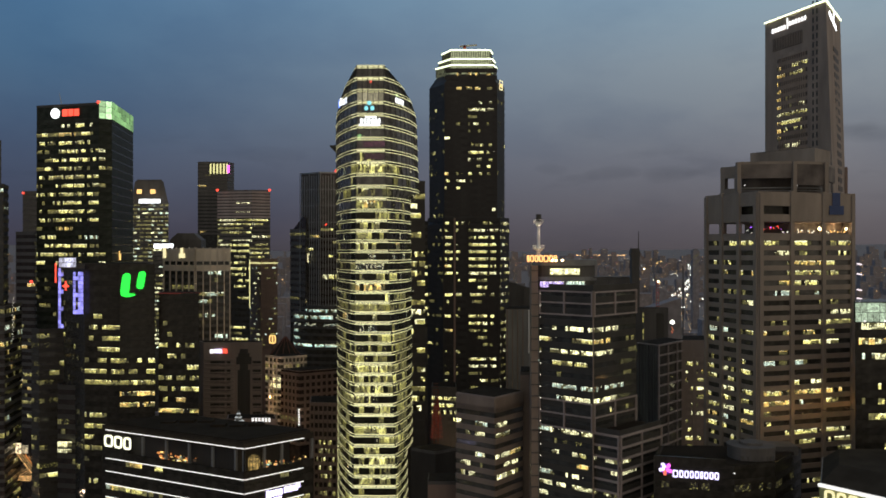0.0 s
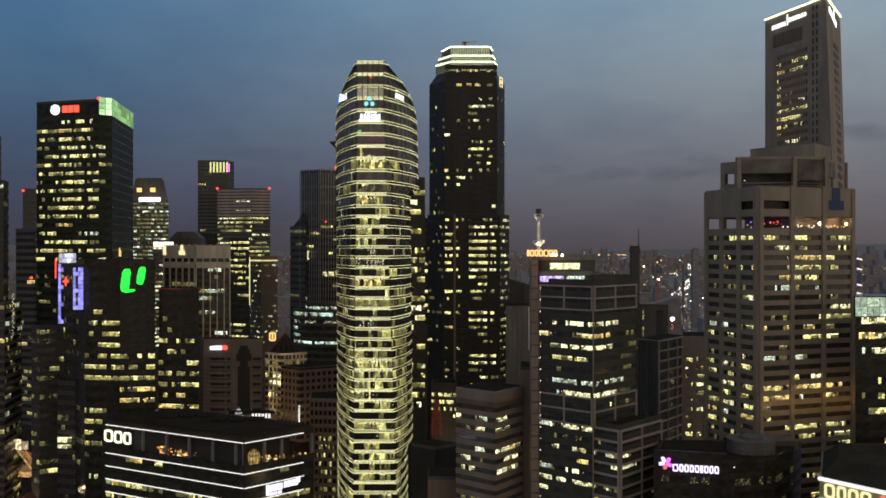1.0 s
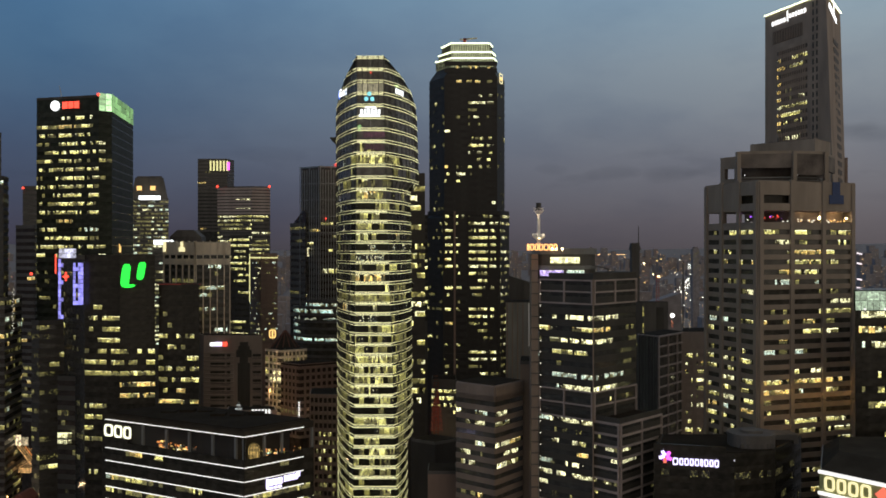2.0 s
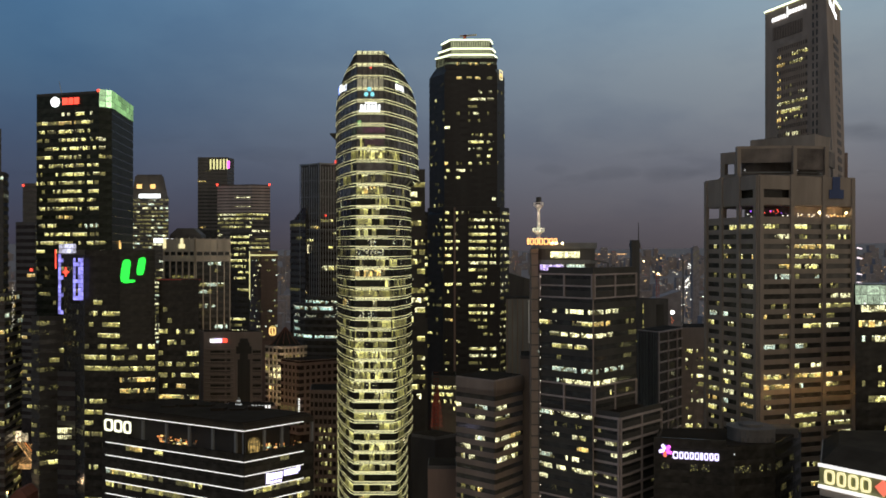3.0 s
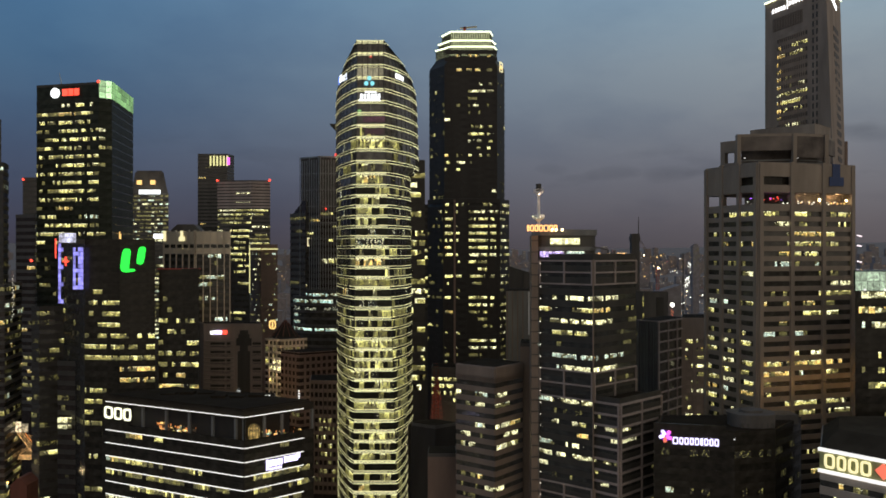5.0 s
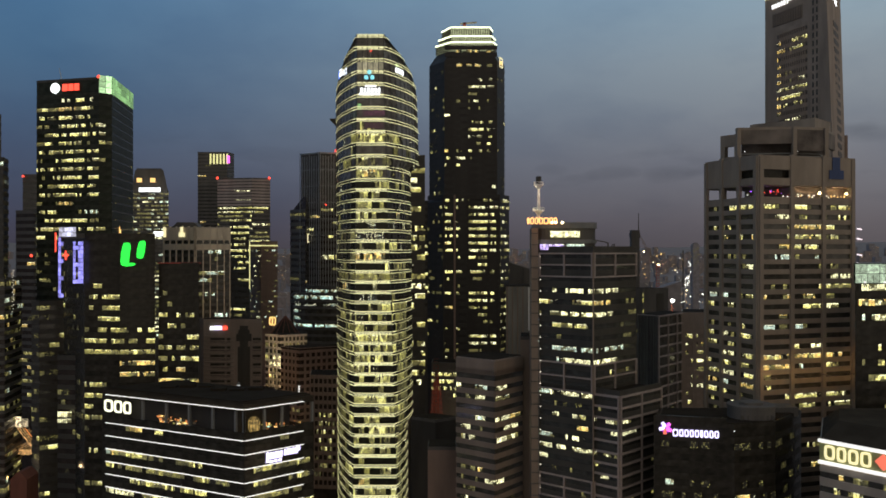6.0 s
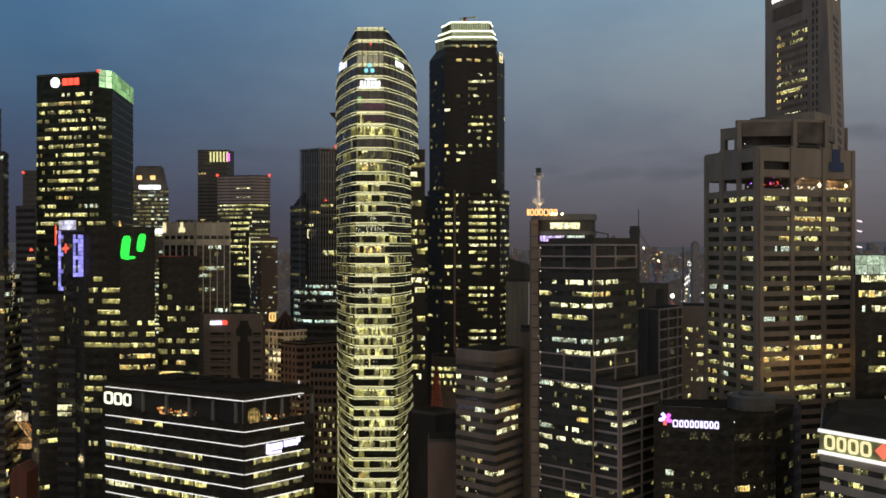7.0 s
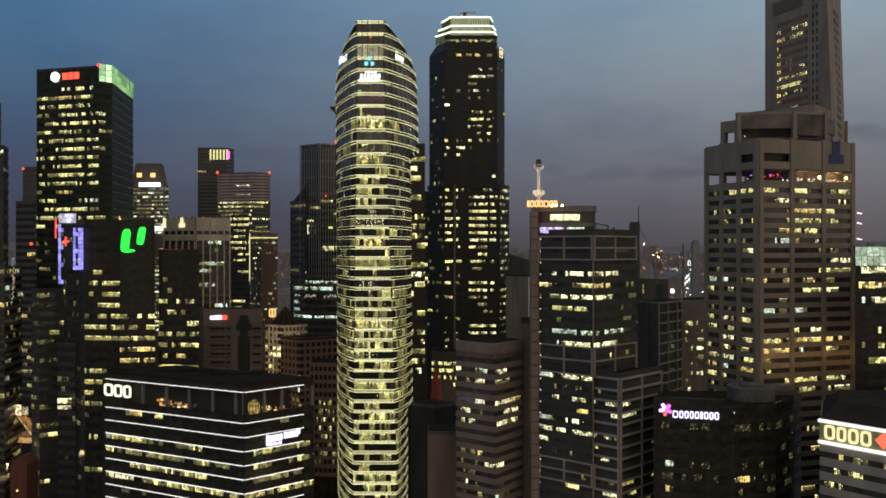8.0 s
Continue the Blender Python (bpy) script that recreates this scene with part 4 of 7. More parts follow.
for nm, x0, x1, lo, hi in (("post", 0, 2.0, 186, 201.8), ("lintel", 2.0, 7.5, 197.2, 201.8), ("sill", 2.0, 7.5, 186, 193.0), ("post", 6.4, 7.5, 193.0, 197.2)):
    part(nm, box_mesh("turret_" + nm, x1 - x0, 2.2, hi - lo, BEIGE), None, s2, m=tf @ Matrix.Translation((x0, 0, lo)))
set_c = [(137.1, 388.0), (156.5, 366.0), (169.4, 380.0)]
tower("stone_penthouse", "beige stone plant storey under the slab tower", set_c, 211.3, 20, 4, BEIGE, base=186, ftop=186, parapet=0.4, parapet_mat=BEIGE, style=dict(band=None, lit=0))
# tall slab tower
TL, TC, TR = (169.3, 457.0), (182.6, 415.0), (206.0, 451.0)
slab = thing("slab_tower", "tall beige stone slab tower with a lit roof edge", "office building")
TB, TRB = along(TL, TC, 1.127), (209.2, 451.0)
bm = bmesh.new()
add_prism(bm, close_plan([TL, TB, TRB], 0), 0, 186)
add_prism(bm, close_plan([TL, TB, TRB], 0), 186, 286.6 + 0.8, 0, close_plan([TL, TC, TR], 0))
part("wall", bm, BEIGE_WARM, slab)
bm = bmesh.new()
add_prism(bm, roof_plan(close_plan([TL, TC, TR], 0), 0.03), 286.6 + 0.8, 286.6 + 1.2)
part("roof", bm, ROOF_DARK, slab)
A, B = along(TL, TC, 0.22), along(TL, TC, 0.72)
TROWS = ["..............", "aa.....wwwwwww", "aaaa..dwwwwwd.", "aa............", "aa............", "aa..d.d.......", "aa....d...ppp.", "ppwwwwdwwwwwww", "aawwwwwwwwww..", "aa.ww...ww.ww.", "aa............", "...dpp.pppp...", "aa...........d"]
facade(slab, A, B, 266.4 - 20 * 4.0, 20, 4.0, 1.8, sp=2.0, band=BEIGE_WARM, proud=0.1, lit=0, floors=TROWS, mull=(0.5, 0.34, BEIGE_WARM))
part("window_field", box_mesh("window_field", math.dist(A, B), 0.2, 80, SLOT_DARK), None, slab, m=face_frame(A, B, 266.4 - 80) @ Matrix.Translation((0, -0.06, 0)))
p = along(TL, TC, 0.14)
lou = part("louvre", box_mesh("louvre", 22, 0.3, 6.5, SLOT_DARK), None, slab, "dark louvred panel", face_frame(p, TC, 271.1) @ Matrix.Translation((0, -0.2, 0)))
for k in range(18):
    part("slat", box_mesh("slat", 0.35, 0.3, 6.3, BEIGE_WARM), None, lou, m=Matrix.Translation((0.6 + k * 1.22, -0.2, 0.1)))
for f in (0.80, 0.86):
    for k in range(24):
        p = along(TL, TC, f)
        part("slot_window", box_mesh("slot_window", 0.9, 0.2, 2.6, BLACK), None, slab, m=face_frame(p, TC, 195 + k * 4.0) @ Matrix.Translation((0, -0.12, 0)))
for k in range(17):
    q = (266.5 - k * 4.3 - 186) / (286.6 - 185)
    c, e = along(TB, TC, q), along(TRB, TR, q)
    p = along(c, e, 0.38)
    part("slot_window", box_mesh("slot_window_wide", 15, 0.2, 2.4, SLOT_DARK), None, slab, m=face_frame(p, e, 266.5 - k * 4.3) @ Matrix.Translation((0, -0.3, 0)))
light_line(slab, TL, TC, 286.6 + 0.9, LIME_TUBE, 0.6, 0.1)
light_line(slab, TC, TR, 286.6 + 0.9, LIME_TUBE, 0.6, 0.1)
roof_gear(slab, 183.6, 448, 286.6 + 1.0, 9, 4, 3, 8)
sign("script_sign", "white glowing sign bars on the stone tower top", TL, TC, 281.3, bars(6, (1.2, 1.0, 1.3, 1.0, 1.2), -0.6, 2.1, WHITE_SIGN, 1.05) + [(17.4, 0.5, -0.8, 5.4, WHITE_SIGN)] + bars(19, (1.2, 1.0, 1.2, 1.1, 1.0, 1.1), 0.5, 2.0, WHITE_SIGN, 1.05), stand=0.5)
sign("script_sign", "white glowing sign bars on the stone tower flank", TC, TR, 280.5, [(8 + 3.1 * k, 2.2, 1.6 - 0.55 * k, 2.7, WHITE_SIGN) for k in range(7)] + [(21, 0.7, 1.5, 4.4, WHITE_SIGN)], stand=0.5)
pole = tagged(new("roof_pole", box_mesh("roof_pole", 1.0, 0.6, 14.5, BROWN)), "thin brown upright post beside the slab tower", "post")
pole.location = (159.6, 345, 187)
# warm flood lamps on a ledge of the stone tower
for f in (0.08, 0.36, 0.64, 0.9):
    p = face_frame(along(SC, SR, f), SR, 113.0) @ Vector((0, -5.5, 0))
    ld = bpy.data.lights.new("ledge_flood", "POINT")
    ld.energy, ld.color, ld.shadow_soft_size = 340, (1.0, 0.55, 0.18), 0.6
    new("ledge_flood", ld).location = p
    bracket = tagged(new("ledge_lamp", box_mesh("ledge_lamp", 0.3, 5.2, 0.25, GREY_DARK)), "amber flood lamp bracket on the stone facade", "lamp")
    bracket.matrix_local = face_frame(along(SC, SR, f), SR, 112.0) @ Matrix.Translation((0, -5.2, 0))

# ---- framed tower with a mast ----
FL, FC, FR = (32.9, 296.0), (48.7, 282.0), (66.5, 300.0)
FROWS = [None, None, None, "......pp....pdpppppppppp", "wwwwaaaa.......aaaawwwww", "d....ppppdpppppppppppppp", "......wwwwdddww.wwwwww..", "........dd..............", "......cccccccccccccccccc", "........c.ppppppppppppp.", "........................", "........................"]
FROWS_LOW = ["cccccppppppppppppppppppp", ".......d...ss...sss.....", "......ppp......ppwwww...", ".................aaaaa..", "ccccccc.....pppppppp....", "pppppppppppp...ppppppppp", "pppp....................", "......ss......d.........", "........................", "...................mm...", "............mwwwww......", "..s....................."]
FROWS2 = [None, None, None, "ppppppppp.......", "aaaaaa......d.d.", "ppppppp......ddd", "..........d.....", "...........ddd..", ".cccccccccc.....", "ppppppppp.......", "......ww....d...", "................"]
framed = tower("framed_tower", "dark glass tower with pale concrete frame bands", [FL, FC, FR], 154.6, 24, 3.86, GLASS_BLUE, vis=108.6, ftop=155.0, parapet=0.5, parapet_mat=GREY,
               style=dict(sp=2.25, band=BLACK, proud=0.1, bay=1.2), faces=[dict(floors=[f or "." * 24 for f in FROWS], lit=0.15), dict(floors=[f or "." * 16 for f in FROWS2], lit=0.1)])


# the storeys under the middle frame are a little lower
facade(framed, FL, FC, 66.0, 12, 3.6, 1.2, sp=2.0, band=BLACK, proud=0.1, floors=FROWS_LOW, seed=31)
facade(framed, FC, FR, 66.0, 12, 3.6, 1.2, sp=2.0, band=BLACK, proud=0.1, lit=0.06, tint="dw", seed=32)


def frame_bands(t, a, b, zs, cols, mat, thick=0.75):
    """Pale horizontal rails between upright members that stand off the glass."""
    ln = math.dist(a, b)
    for z in zs:
        part("frame_rail", box_mesh("frame_rail", ln, 0.6, thick, mat), None, t, m=face_frame(a, b, z - thick / 2) @ Matrix.Translation((0, -0.6, 0)))
    for f in cols:
        part("frame_post", box_mesh("frame_post", 0.5, 0.6, max(zs) - min(zs), mat), None, t, m=face_frame(a, b, min(zs)) @ Matrix.Translation((min(ln - 0.5, max(0, f * ln - 0.25)), -0.64, 0)))


for a, b in ((FL, FC), (FC, FR)):
    for rails in ((154.9, 151.1, 147.2), (118.5, 114.1, 109.5), (80.7, 77.1, 73.4)):
        frame_bands(framed, a, b, rails, (0, 0.48, 1.0), CONCRETE_PALE, 0.5)
part("corner_post", box_mesh("corner_post", 0.4, 0.7, 100, TAUPE), None, framed, m=Matrix.Translation((FC[0] - 0.3, FC[1] - 0.9, 55.5)))
# rounded crown
bm = bmesh.new()
cx, cy = (42.1, 303.0)
rim = [(cx + 10.5 * math.copysign(abs(math.cos(a)) ** 0.6, math.cos(a)), cy + 9 * math.copysign(abs(math.sin(a)) ** 0.6, math.sin(a))) for a in (2 * math.pi * i / 32 for i in range(32))]
add_prism(bm, rim, 154.6, 165.0)
crown = part("crown", bm, GREY_DARK, framed)
bm = bmesh.new()
add_prism(bm, roof_plan(rim, -0.05), 163.4, 165.4)
part("crown_cornice", bm, GREY, framed)
bm = bmesh.new()
add_prism(bm, roof_plan(rim, -0.04), 158.3, 159.6)
part("crown_cornice", bm, GREY, framed)
for i in range(10):
    part("window", window_mesh(0.98, 2.5, PALE, 1), None, framed, m=Matrix.Translation((36.2 + i * 1.0, 293.3, 160.1)))
for i in range(14):
    part("window", window_mesh(0.98, 2.1, (LILAC_ROOM if i < 8 else COOL), 9 + i % 2, 1.0, 0.0, 0.0), None, framed, m=Matrix.Translation((32.7 + i * 1.02 + (0.8 if i > 7 else 0), 293.3, 156.1)))
part("pier", box_mesh("pier", 2.3, 6, 125, TAUPE), None, framed, m=Matrix.Translation((30.0, 295, 163.4 - 125)))
for i in range(31):
    part("pier_joint", box_mesh("pier_joint", 2.8, 0.5, 0.3, GREY_DARK), None, framed, m=Matrix.Translation((30.0 - 0.1, 294.7, 161.5 - i * 3.86)))
for i in range(22):
    ball_lamp("edge_lamp", "small warm lamp on the pier edge", 32.9, 293.6, 153.9 - i * 3.9, 0.2, PALE_TUBE)
mast = thing("mast", "white floodlit roof mast with two round platforms", "mast", x=32.0, y=291, z=165.0)
for nm, r1, r2, z0, z1, mt in (("pole", 0.6, 0.42, 0, 12.0, MAST_WHITE), ("platform", 0.6, 1.8, 3.0, 4.2, MAST_WHITE), ("platform", 0.5, 1.5, 11.6, 12.8, MAST_WHITE), ("cap", 0.9, 0.9, 13.2, 15.6, BLACK)):
    bm = bmesh.new()
    bmesh.ops.create_cone(bm, cap_ends=True, segments=16, radius1=r1, radius2=r2, depth=z1 - z0)
    part(nm, bm, mt, mast, m=Matrix.Translation((0, 0, (z0 + z1) / 2)))
for z, rad in ((4.8, 1.9), (13.4, 1.6)):
    bm = bmesh.new()
    for k in range(14):
        a = k * math.tau / 14
        add_box(bm, rad * math.cos(a) - 0.06, rad * math.cos(a) + 0.06, rad * math.sin(a) - 0.06, rad * math.sin(a) + 0.06, -0.8, 0.4)
        b = (k + 1) * math.tau / 14
        add_prism(bm, [(rad * math.cos(a), rad * math.sin(a)), (rad * math.cos(b), rad * math.sin(b)), (rad * 0.95 * math.cos(b), rad * 0.95 * math.sin(b)), (rad * 0.95 * math.cos(a), rad * 0.95 * math.sin(a))], 0.35, 0.45)
    part("railing", bm, MAST_WHITE, mast, m=Matrix.Translation((0, 0, z)))
for dx, dy in ((-2.5, -3), (2.5, -3)):
    p = Vector((mast.location.x + dx, mast.location.y + dy, mast.location.z + 0.6))
    ld = bpy.data.lights.new("mast_flood", "SPOT")
    ld.energy, ld.color, ld.spot_size, ld.spot_blend, ld.shadow_soft_size = 6000, (1.0, 0.8, 0.55), radians(40), 0.6, 0.2
    lo = new("mast_flood", ld)
    lo.matrix_world = look(p, mast.location + Vector((0, 0, 8)))
ring_sign("orange_sign", "row of orange glowing hollow plates along the crown edge", (28.0, 291), (40.8, 291), 164.7, 0.1, (0.8, 1.3, 1.25, 1.35, 1.7, 1.25, 1.2), 2.2, 0.34, ORANGE_SIGN, 0.2)
for x in (36.4, 37.7, 39.8):
    ball_lamp("crown_lamp", "warm white flood lamp on the crown edge", x, 290, 165.2, 0.42, FLOOD)
davit = thing("roof_davit", "dark steel davit arm on the framed tower roof", "crane", x=55.6, y=294, z=155.1)
for nm, w, h, m in (("post", 0.45, 3.4, pose(0, 0, 0)), ("post", 0.35, 3.0, pose(1.9, 0, 0, 0, 6, 0)), ("jib", 0.35, 5.6, pose(0.3, 0, 3.2, 0, -78, 0)), ("brace", 0.3, 2.6, pose(0.1, 0, 1.0, 0, 42, 0)), ("base", 2.6, 0.7, pose(-0.3, -0.3, 0))):
    part(nm, box_mesh("davit_" + nm, w, 0.4 if nm != "base" else 1.4, h, GREY_DARK), None, davit, m=m)
# lower wing, framed storey by storey
WL, WC, WR = (48.9, 283.0), (56.1, 276.0), (73.7, 294.0)
WROWS = ["..........", "..d.......", "ppppppppdp", "......pppp", "..........", "ppppppd.pp", "ww........", "...ppp....", "..........", "...s..dd..", "...pppppp.", ".........."]
WROWS2 = ["................", "................", ".ppp............", "pppppp..........", "................", "................", "............dpp.", ".............pp.", "................", "mmmmm.......mmm.", "wwwwww..........", "..........dd...."]
wing = tower("framed_wing", "lower office wing with pale concrete frame bands", [WL, WC, WR], 109.3, 16, 3.63, GLASS_BLUE, vis=65.5, parapet=0.4, parapet_mat=GREY,
             style=dict(sp=2.0, band=BLACK, proud=0.1, bay=1.3), faces=[dict(floors=WROWS, lit=0.15), dict(floors=WROWS2, lit=0.08)])
for a, b, cols in ((WL, WC, (0, 1.0)), (WC, WR, (0, 0.5, 1.0))):
    frame_bands(wing, a, b, [109.3 - 3.63 * i for i in range(13)], cols, CONCRETE_PALE, 0.7)
GL, GC, GR = (86.3, 386.0), (92.8, 376.0), (110.7, 398.0)
gridb = tower("grid_block", "slender block faced with a pale concrete grid", [GL, GC, GR], 127.2, 20, 4.4, GLASS, vis=40, parapet=0.3, parapet_mat=CONCRETE_PALE,
              style=dict(sp=0.5, band=GREY_DARK, bay=3.0, lit=0.06, tint="dw"), faces=[None, None])
frame_bands(gridb, GC, GR, [127.2 - 4.4 * i for i in range(17)], (0.02, 0.35, 0.68, 0.99), CONCRETE_PALE, 0.65)
bm = bmesh.new()
add_prism(bm, [GL, GC, (GC[0], GC[1] + 0.3), (GL[0], GL[1] + 0.3)], 40, 127.2 + 0.2)
part("side_wall", bm, GREY, gridb)
tower("apartment_block", "taupe rendered block with scattered lit windows", [(108.3, 395.0), (120.1, 395.0)], 126.4, 20, 3.75, BEIGE_DARK, vis=40, ftop=117.9, style=dict(sp=1.9, band=BEIGE_DARK, proud=0.3, bay=1.4, lit=0.42, tint="wwpda", run=0.5, pier=(4, 1.8, 0.5, BEIGE_DARK)))
db = tower("dark_block", "dark concrete block with a flat roof and a lit stair", [(118.0, 560.0), (128.0, 553.0), (144.0, 556.0)], 130.6, 20, 4, GREY_DARK, vis=60, parapet=0.8, style=dict(lit=0.03, band=None, tint="d"))
for k in range(7):
    if k not in (2, 5):
        part("stair_window", box_mesh("stair_window", 0.8, 0.2, 2.6, (DIM, MID)[k % 2]), None, db, m=Matrix.Translation((127.0, 553.2, 126 - k * 3.6)))
# black strip laid on the front, standing in for the shade of a recess
part("wall_recess", box_mesh("wall_recess", 5.0, 0.3, 40, BLACK), None, db, m=face_frame((136.0, 554.5), (144.0, 556.0), 88) @ Matrix.Translation((0, -0.2, 0)))
for x, z, c in ((123.0, 104.0, MID), (126.0, 97.0, AMBER), (128.0, 99.5, MID), (133.0, 92.0, AMBER), (136.0, 96.0, MID), (121.0, 90.0, COOL), (139.0, 90.0, WARM)):
    part("window", box_mesh("window_small", 1.2, 0.3, 1.0, c), None, db, m=Matrix.Translation((x, 552.6, z)))
sr_b = thing("sloping_roof_hall", "dark hall with one long sloping roof", "building", x=0.0, y=660.0)
bm = bmesh.new()
v = [bm.verts.new(c) for c in ((148, 0, 0), (181, 0, 0), (181, 24, 0), (148, 24, 0), (148, 0, 121.0), (181, 0, 132.0), (181, 24, 131.0), (148, 24, 120.0))]
for f in ((4, 5, 6, 7), (0, 1, 5, 4), (1, 2, 6, 5), (2, 3, 7, 6), (3, 0, 4, 7)):
    bm.faces.new([v[i] for i in f])
part("wall", bm, HAZE_GREY, sr_b)
fb = thing("flat_roof_tower", "dark flat-roofed block with a blue lit sign", "building", x=0.0, y=640.0)
bm = bmesh.new()
add_box(bm, 108, 142, 0, 18, 0, 147.6)
add_box(bm, 107.6, 142.4, -0.4, 18.4, 147.6, 148.6)
part("wall", bm, GREY_DARK, fb)
part("sign_bar", rounded_box(11.5, 0.4, 1.5, 0.2), BLUE_SIGN, fb, "blue glowing sign bar", Matrix.Translation((123.5, -0.5, 140.6)))
ball_lamp("flood_lamp", "large white flood lamp on a roof", 135.1, 512, 125.9, 1.35, FLOOD_WHITE)
for k in range(5):
    ball_lamp("red_lamp", "red lamp cluster under a flood lamp", 134.3 + 0.5 * (k % 3), 511, 122.9 - 0.75 * k, 0.3, (RED_SOFT, AMBER_LOW)[k % 2])
# ---- taupe office block with ribbon windows ----
BL, BC, BR = (4.8, 307.0), (17.7, 296.0), (28.4, 310.0)
BROWS = ["................", "pp......ccccc...", "....da..pppp....", "................", "........pccp....", "..pppp....d.....", "..dppppp........", "................", "................", "..dd..dd.aa.....", "..d.....d...pppp", "...d.ddd........", "..s.p...s.......", "...s.....dd.s..."]
BROWS2 = ["..........", "pppp......", "ppdcp.....", "..........", "pppppaaaa.", "...ppppp..", "ppppdppd..", "..........", "..........", "..........", "ppp.......", "..........", ".ss...s...", "cdd.s....."]
brownie = tower("ribbon_block", "taupe stone office block with dark ribbon windows", [BL, BC, BR], 118.1, 20, 3.55, GLASS, vis=60, ftop=113.1, parapet=0.4, parapet_mat=BEIGE_DARK,
                style=dict(sp=1.85, band=TAUPE, proud=0.45, bay=0.9), faces=[dict(floors=BROWS, lit=0.1), dict(floors=BROWS2, lit=0.1)])
for a, b in ((BL, BC), (BC, BR)):
    part("stone_panel", box_mesh("stone_panel", math.dist(a, b), 0.6, 118.1 - 113.1, TAUPE), None, brownie, m=face_frame(a, b, 113.1) @ Matrix.Translation((0, -0.45, 0)))
tower("lift_core", "plain taupe stone lift core", [(27.7, 311.0), (31.7, 311.0)], 123.9, 14, 4, TAUPE, ftop=60, vis=60, style=dict(lit=0, band=None))
lb = tower("grey_block", "plain grey block with tall panels and one white edge", [(35.0, 485.0), (49.5, 485.0)], 135.3, 20, 4, GREY, ftop=60, vis=60, parapet=0.3, style=dict(lit=0, band=None))
for k in range(4):
    part("pilaster", box_mesh("pilaster", 0.5, 0.6, 50, TAUPE), None, lb, m=Matrix.Translation((35.6 + k * 2.9, 484.5, 135.3 - 50)))
part("white_edge", box_mesh("white_edge", 1.4, 0.5, 24, PALE_PANEL), None, lb, m=Matrix.Translation((47.4, 484.2, 111.0)))
# dark slant-roofed block behind it, with a thin mast
sl = thing("slant_roof_block", "dark block with a slanting roof edge", "building", x=0.0, y=575.0)
bm = bmesh.new()
add_prism(bm, [(38.0, 0), (64.0, 0), (64.0, 16), (38.0, 16)], 0, 138)
v = [bm.verts.new(c) for c in ((38.0, 0, 138), (64.0, 0, 138), (64.0, 16, 138), (38.0, 16, 138), (38.0, 0, 149.5), (64.0, 0, 141.0), (64.0, 16, 141.0), (38.0, 16, 149.5))]
for f in ((4, 5, 6, 7), (0, 1, 5, 4), (1, 2, 6, 5), (2, 3, 7, 6), (3, 0, 4, 7)):
    bm.faces.new([v[i] for i in f])
part("wall", bm, GREY_DARK, sl)
part("mast", box_mesh("mast_pole", 0.5, 0.5, 40, GREY_DARK), None, sl, m=Matrix.Translation((52.8, -1.0, 104)))
part("roof_edge", box_mesh("roof_edge", 27.4, 0.4, 0.5, GREY), None, sl, m=pose(37.9, -0.3, 149.3, 0, 18.1, 0))
# ---- black block with a violet emblem and a white sign ----
GA, GB, GD, GE = (65.4, 270.0), (88.5, 264.0), (102.4, 268.0), (118.6, 288.0)
gu = tower("sign_block", "black glass office block with a roof sign", [GA, GB, GD, GE], 102.0, 3, 3.9, GLASS_BLACK, vis=70, ftop=97.2, style=dict(sp=1.9, band=BAND_GLASS, proud=0.1, bay=1.3, lit=0.08, tint="ddc", run=0.6),
           faces=[dict(floors=["..ss.....ss.ss......", "....................", "....................", "...cc....s..ss......", "..sss..s..ss...s....", "...as...............", "..........ss........", ".a.as.s............."], bay=1.3),
                  dict(floors=["ssss..s.s.", "..........", "..........", "..s...s...", "aaaaa..s.s", ".s......ss"]), dict(lit=0.3, tint="s")])
ring_sign("bank_sign", "row of bluish white glowing hollow plates", GA, GB, 98.7, 5.7, (1.7, 1.25, 1.3, 1.2, 1.3, 0.9, 1.25, 1.2, 1.3), 2.2, 0.36, LILAC_SIGN, 0.28)
em = tagged(new("star_emblem"), "violet and pink star-shaped emblem sign", "sign")
em.matrix_local = face_frame(GA, GB, 101.1) @ Matrix.Translation((3.6, -0.8, 0))
for k in range(5):
    part("ray", rounded_box(1.7, 0.4, 1.0, 0.3), (PINK_SIGN, RED_SOFT, LILAC_SIGN, LILAC_SIGN, PINK_SIGN)[k], em, m=pose(0, 0, 0, 0, k * 72 + 20, 0) @ Matrix.Translation((0.3, 0, -0.6)))
# emissive disc added to draw the violet glow round the emblem
bm = bmesh.new()
bmesh.ops.create_cone(bm, cap_ends=True, segments=20, radius1=1.6, radius2=1.6, depth=0.2)
part("halo_disc", bm, VIOLET_DIM, em, m=pose(0, 0.35, 0, 90, 0, 0))
drum = part("plant_room", bmesh.new(), PLANT_GREY, gu, "pale grey rounded plant room")
bm = bmesh.new()
dc = (97.4, 275)
rim = [(dc[0] + 7.2 * math.copysign(abs(math.cos(q)) ** 0.8, math.cos(q)), dc[1] + 6.5 * math.sin(q)) for q in (math.tau * i / 28 for i in range(28))]
add_prism(bm, rim, 102.0, 106.6)
add_prism(bm, roof_plan(rim, -0.03), 106.6, 107.4)
add_prism(bm, roof_plan(rim, 0.5), 107.4, 108.2)
bm.to_mesh(drum.data)
bm.free()
for i in range(6):
    part("vent", box_mesh("vent", 0.9, 0.3, 1.6, GREY_DARK), None, drum, m=Matrix.Translation((dc[0] - 5.2 + i * 1.9, dc[1] - 6.7 + 0.35 * abs(i - 2.5), 103.2)))
bm = bmesh.new()
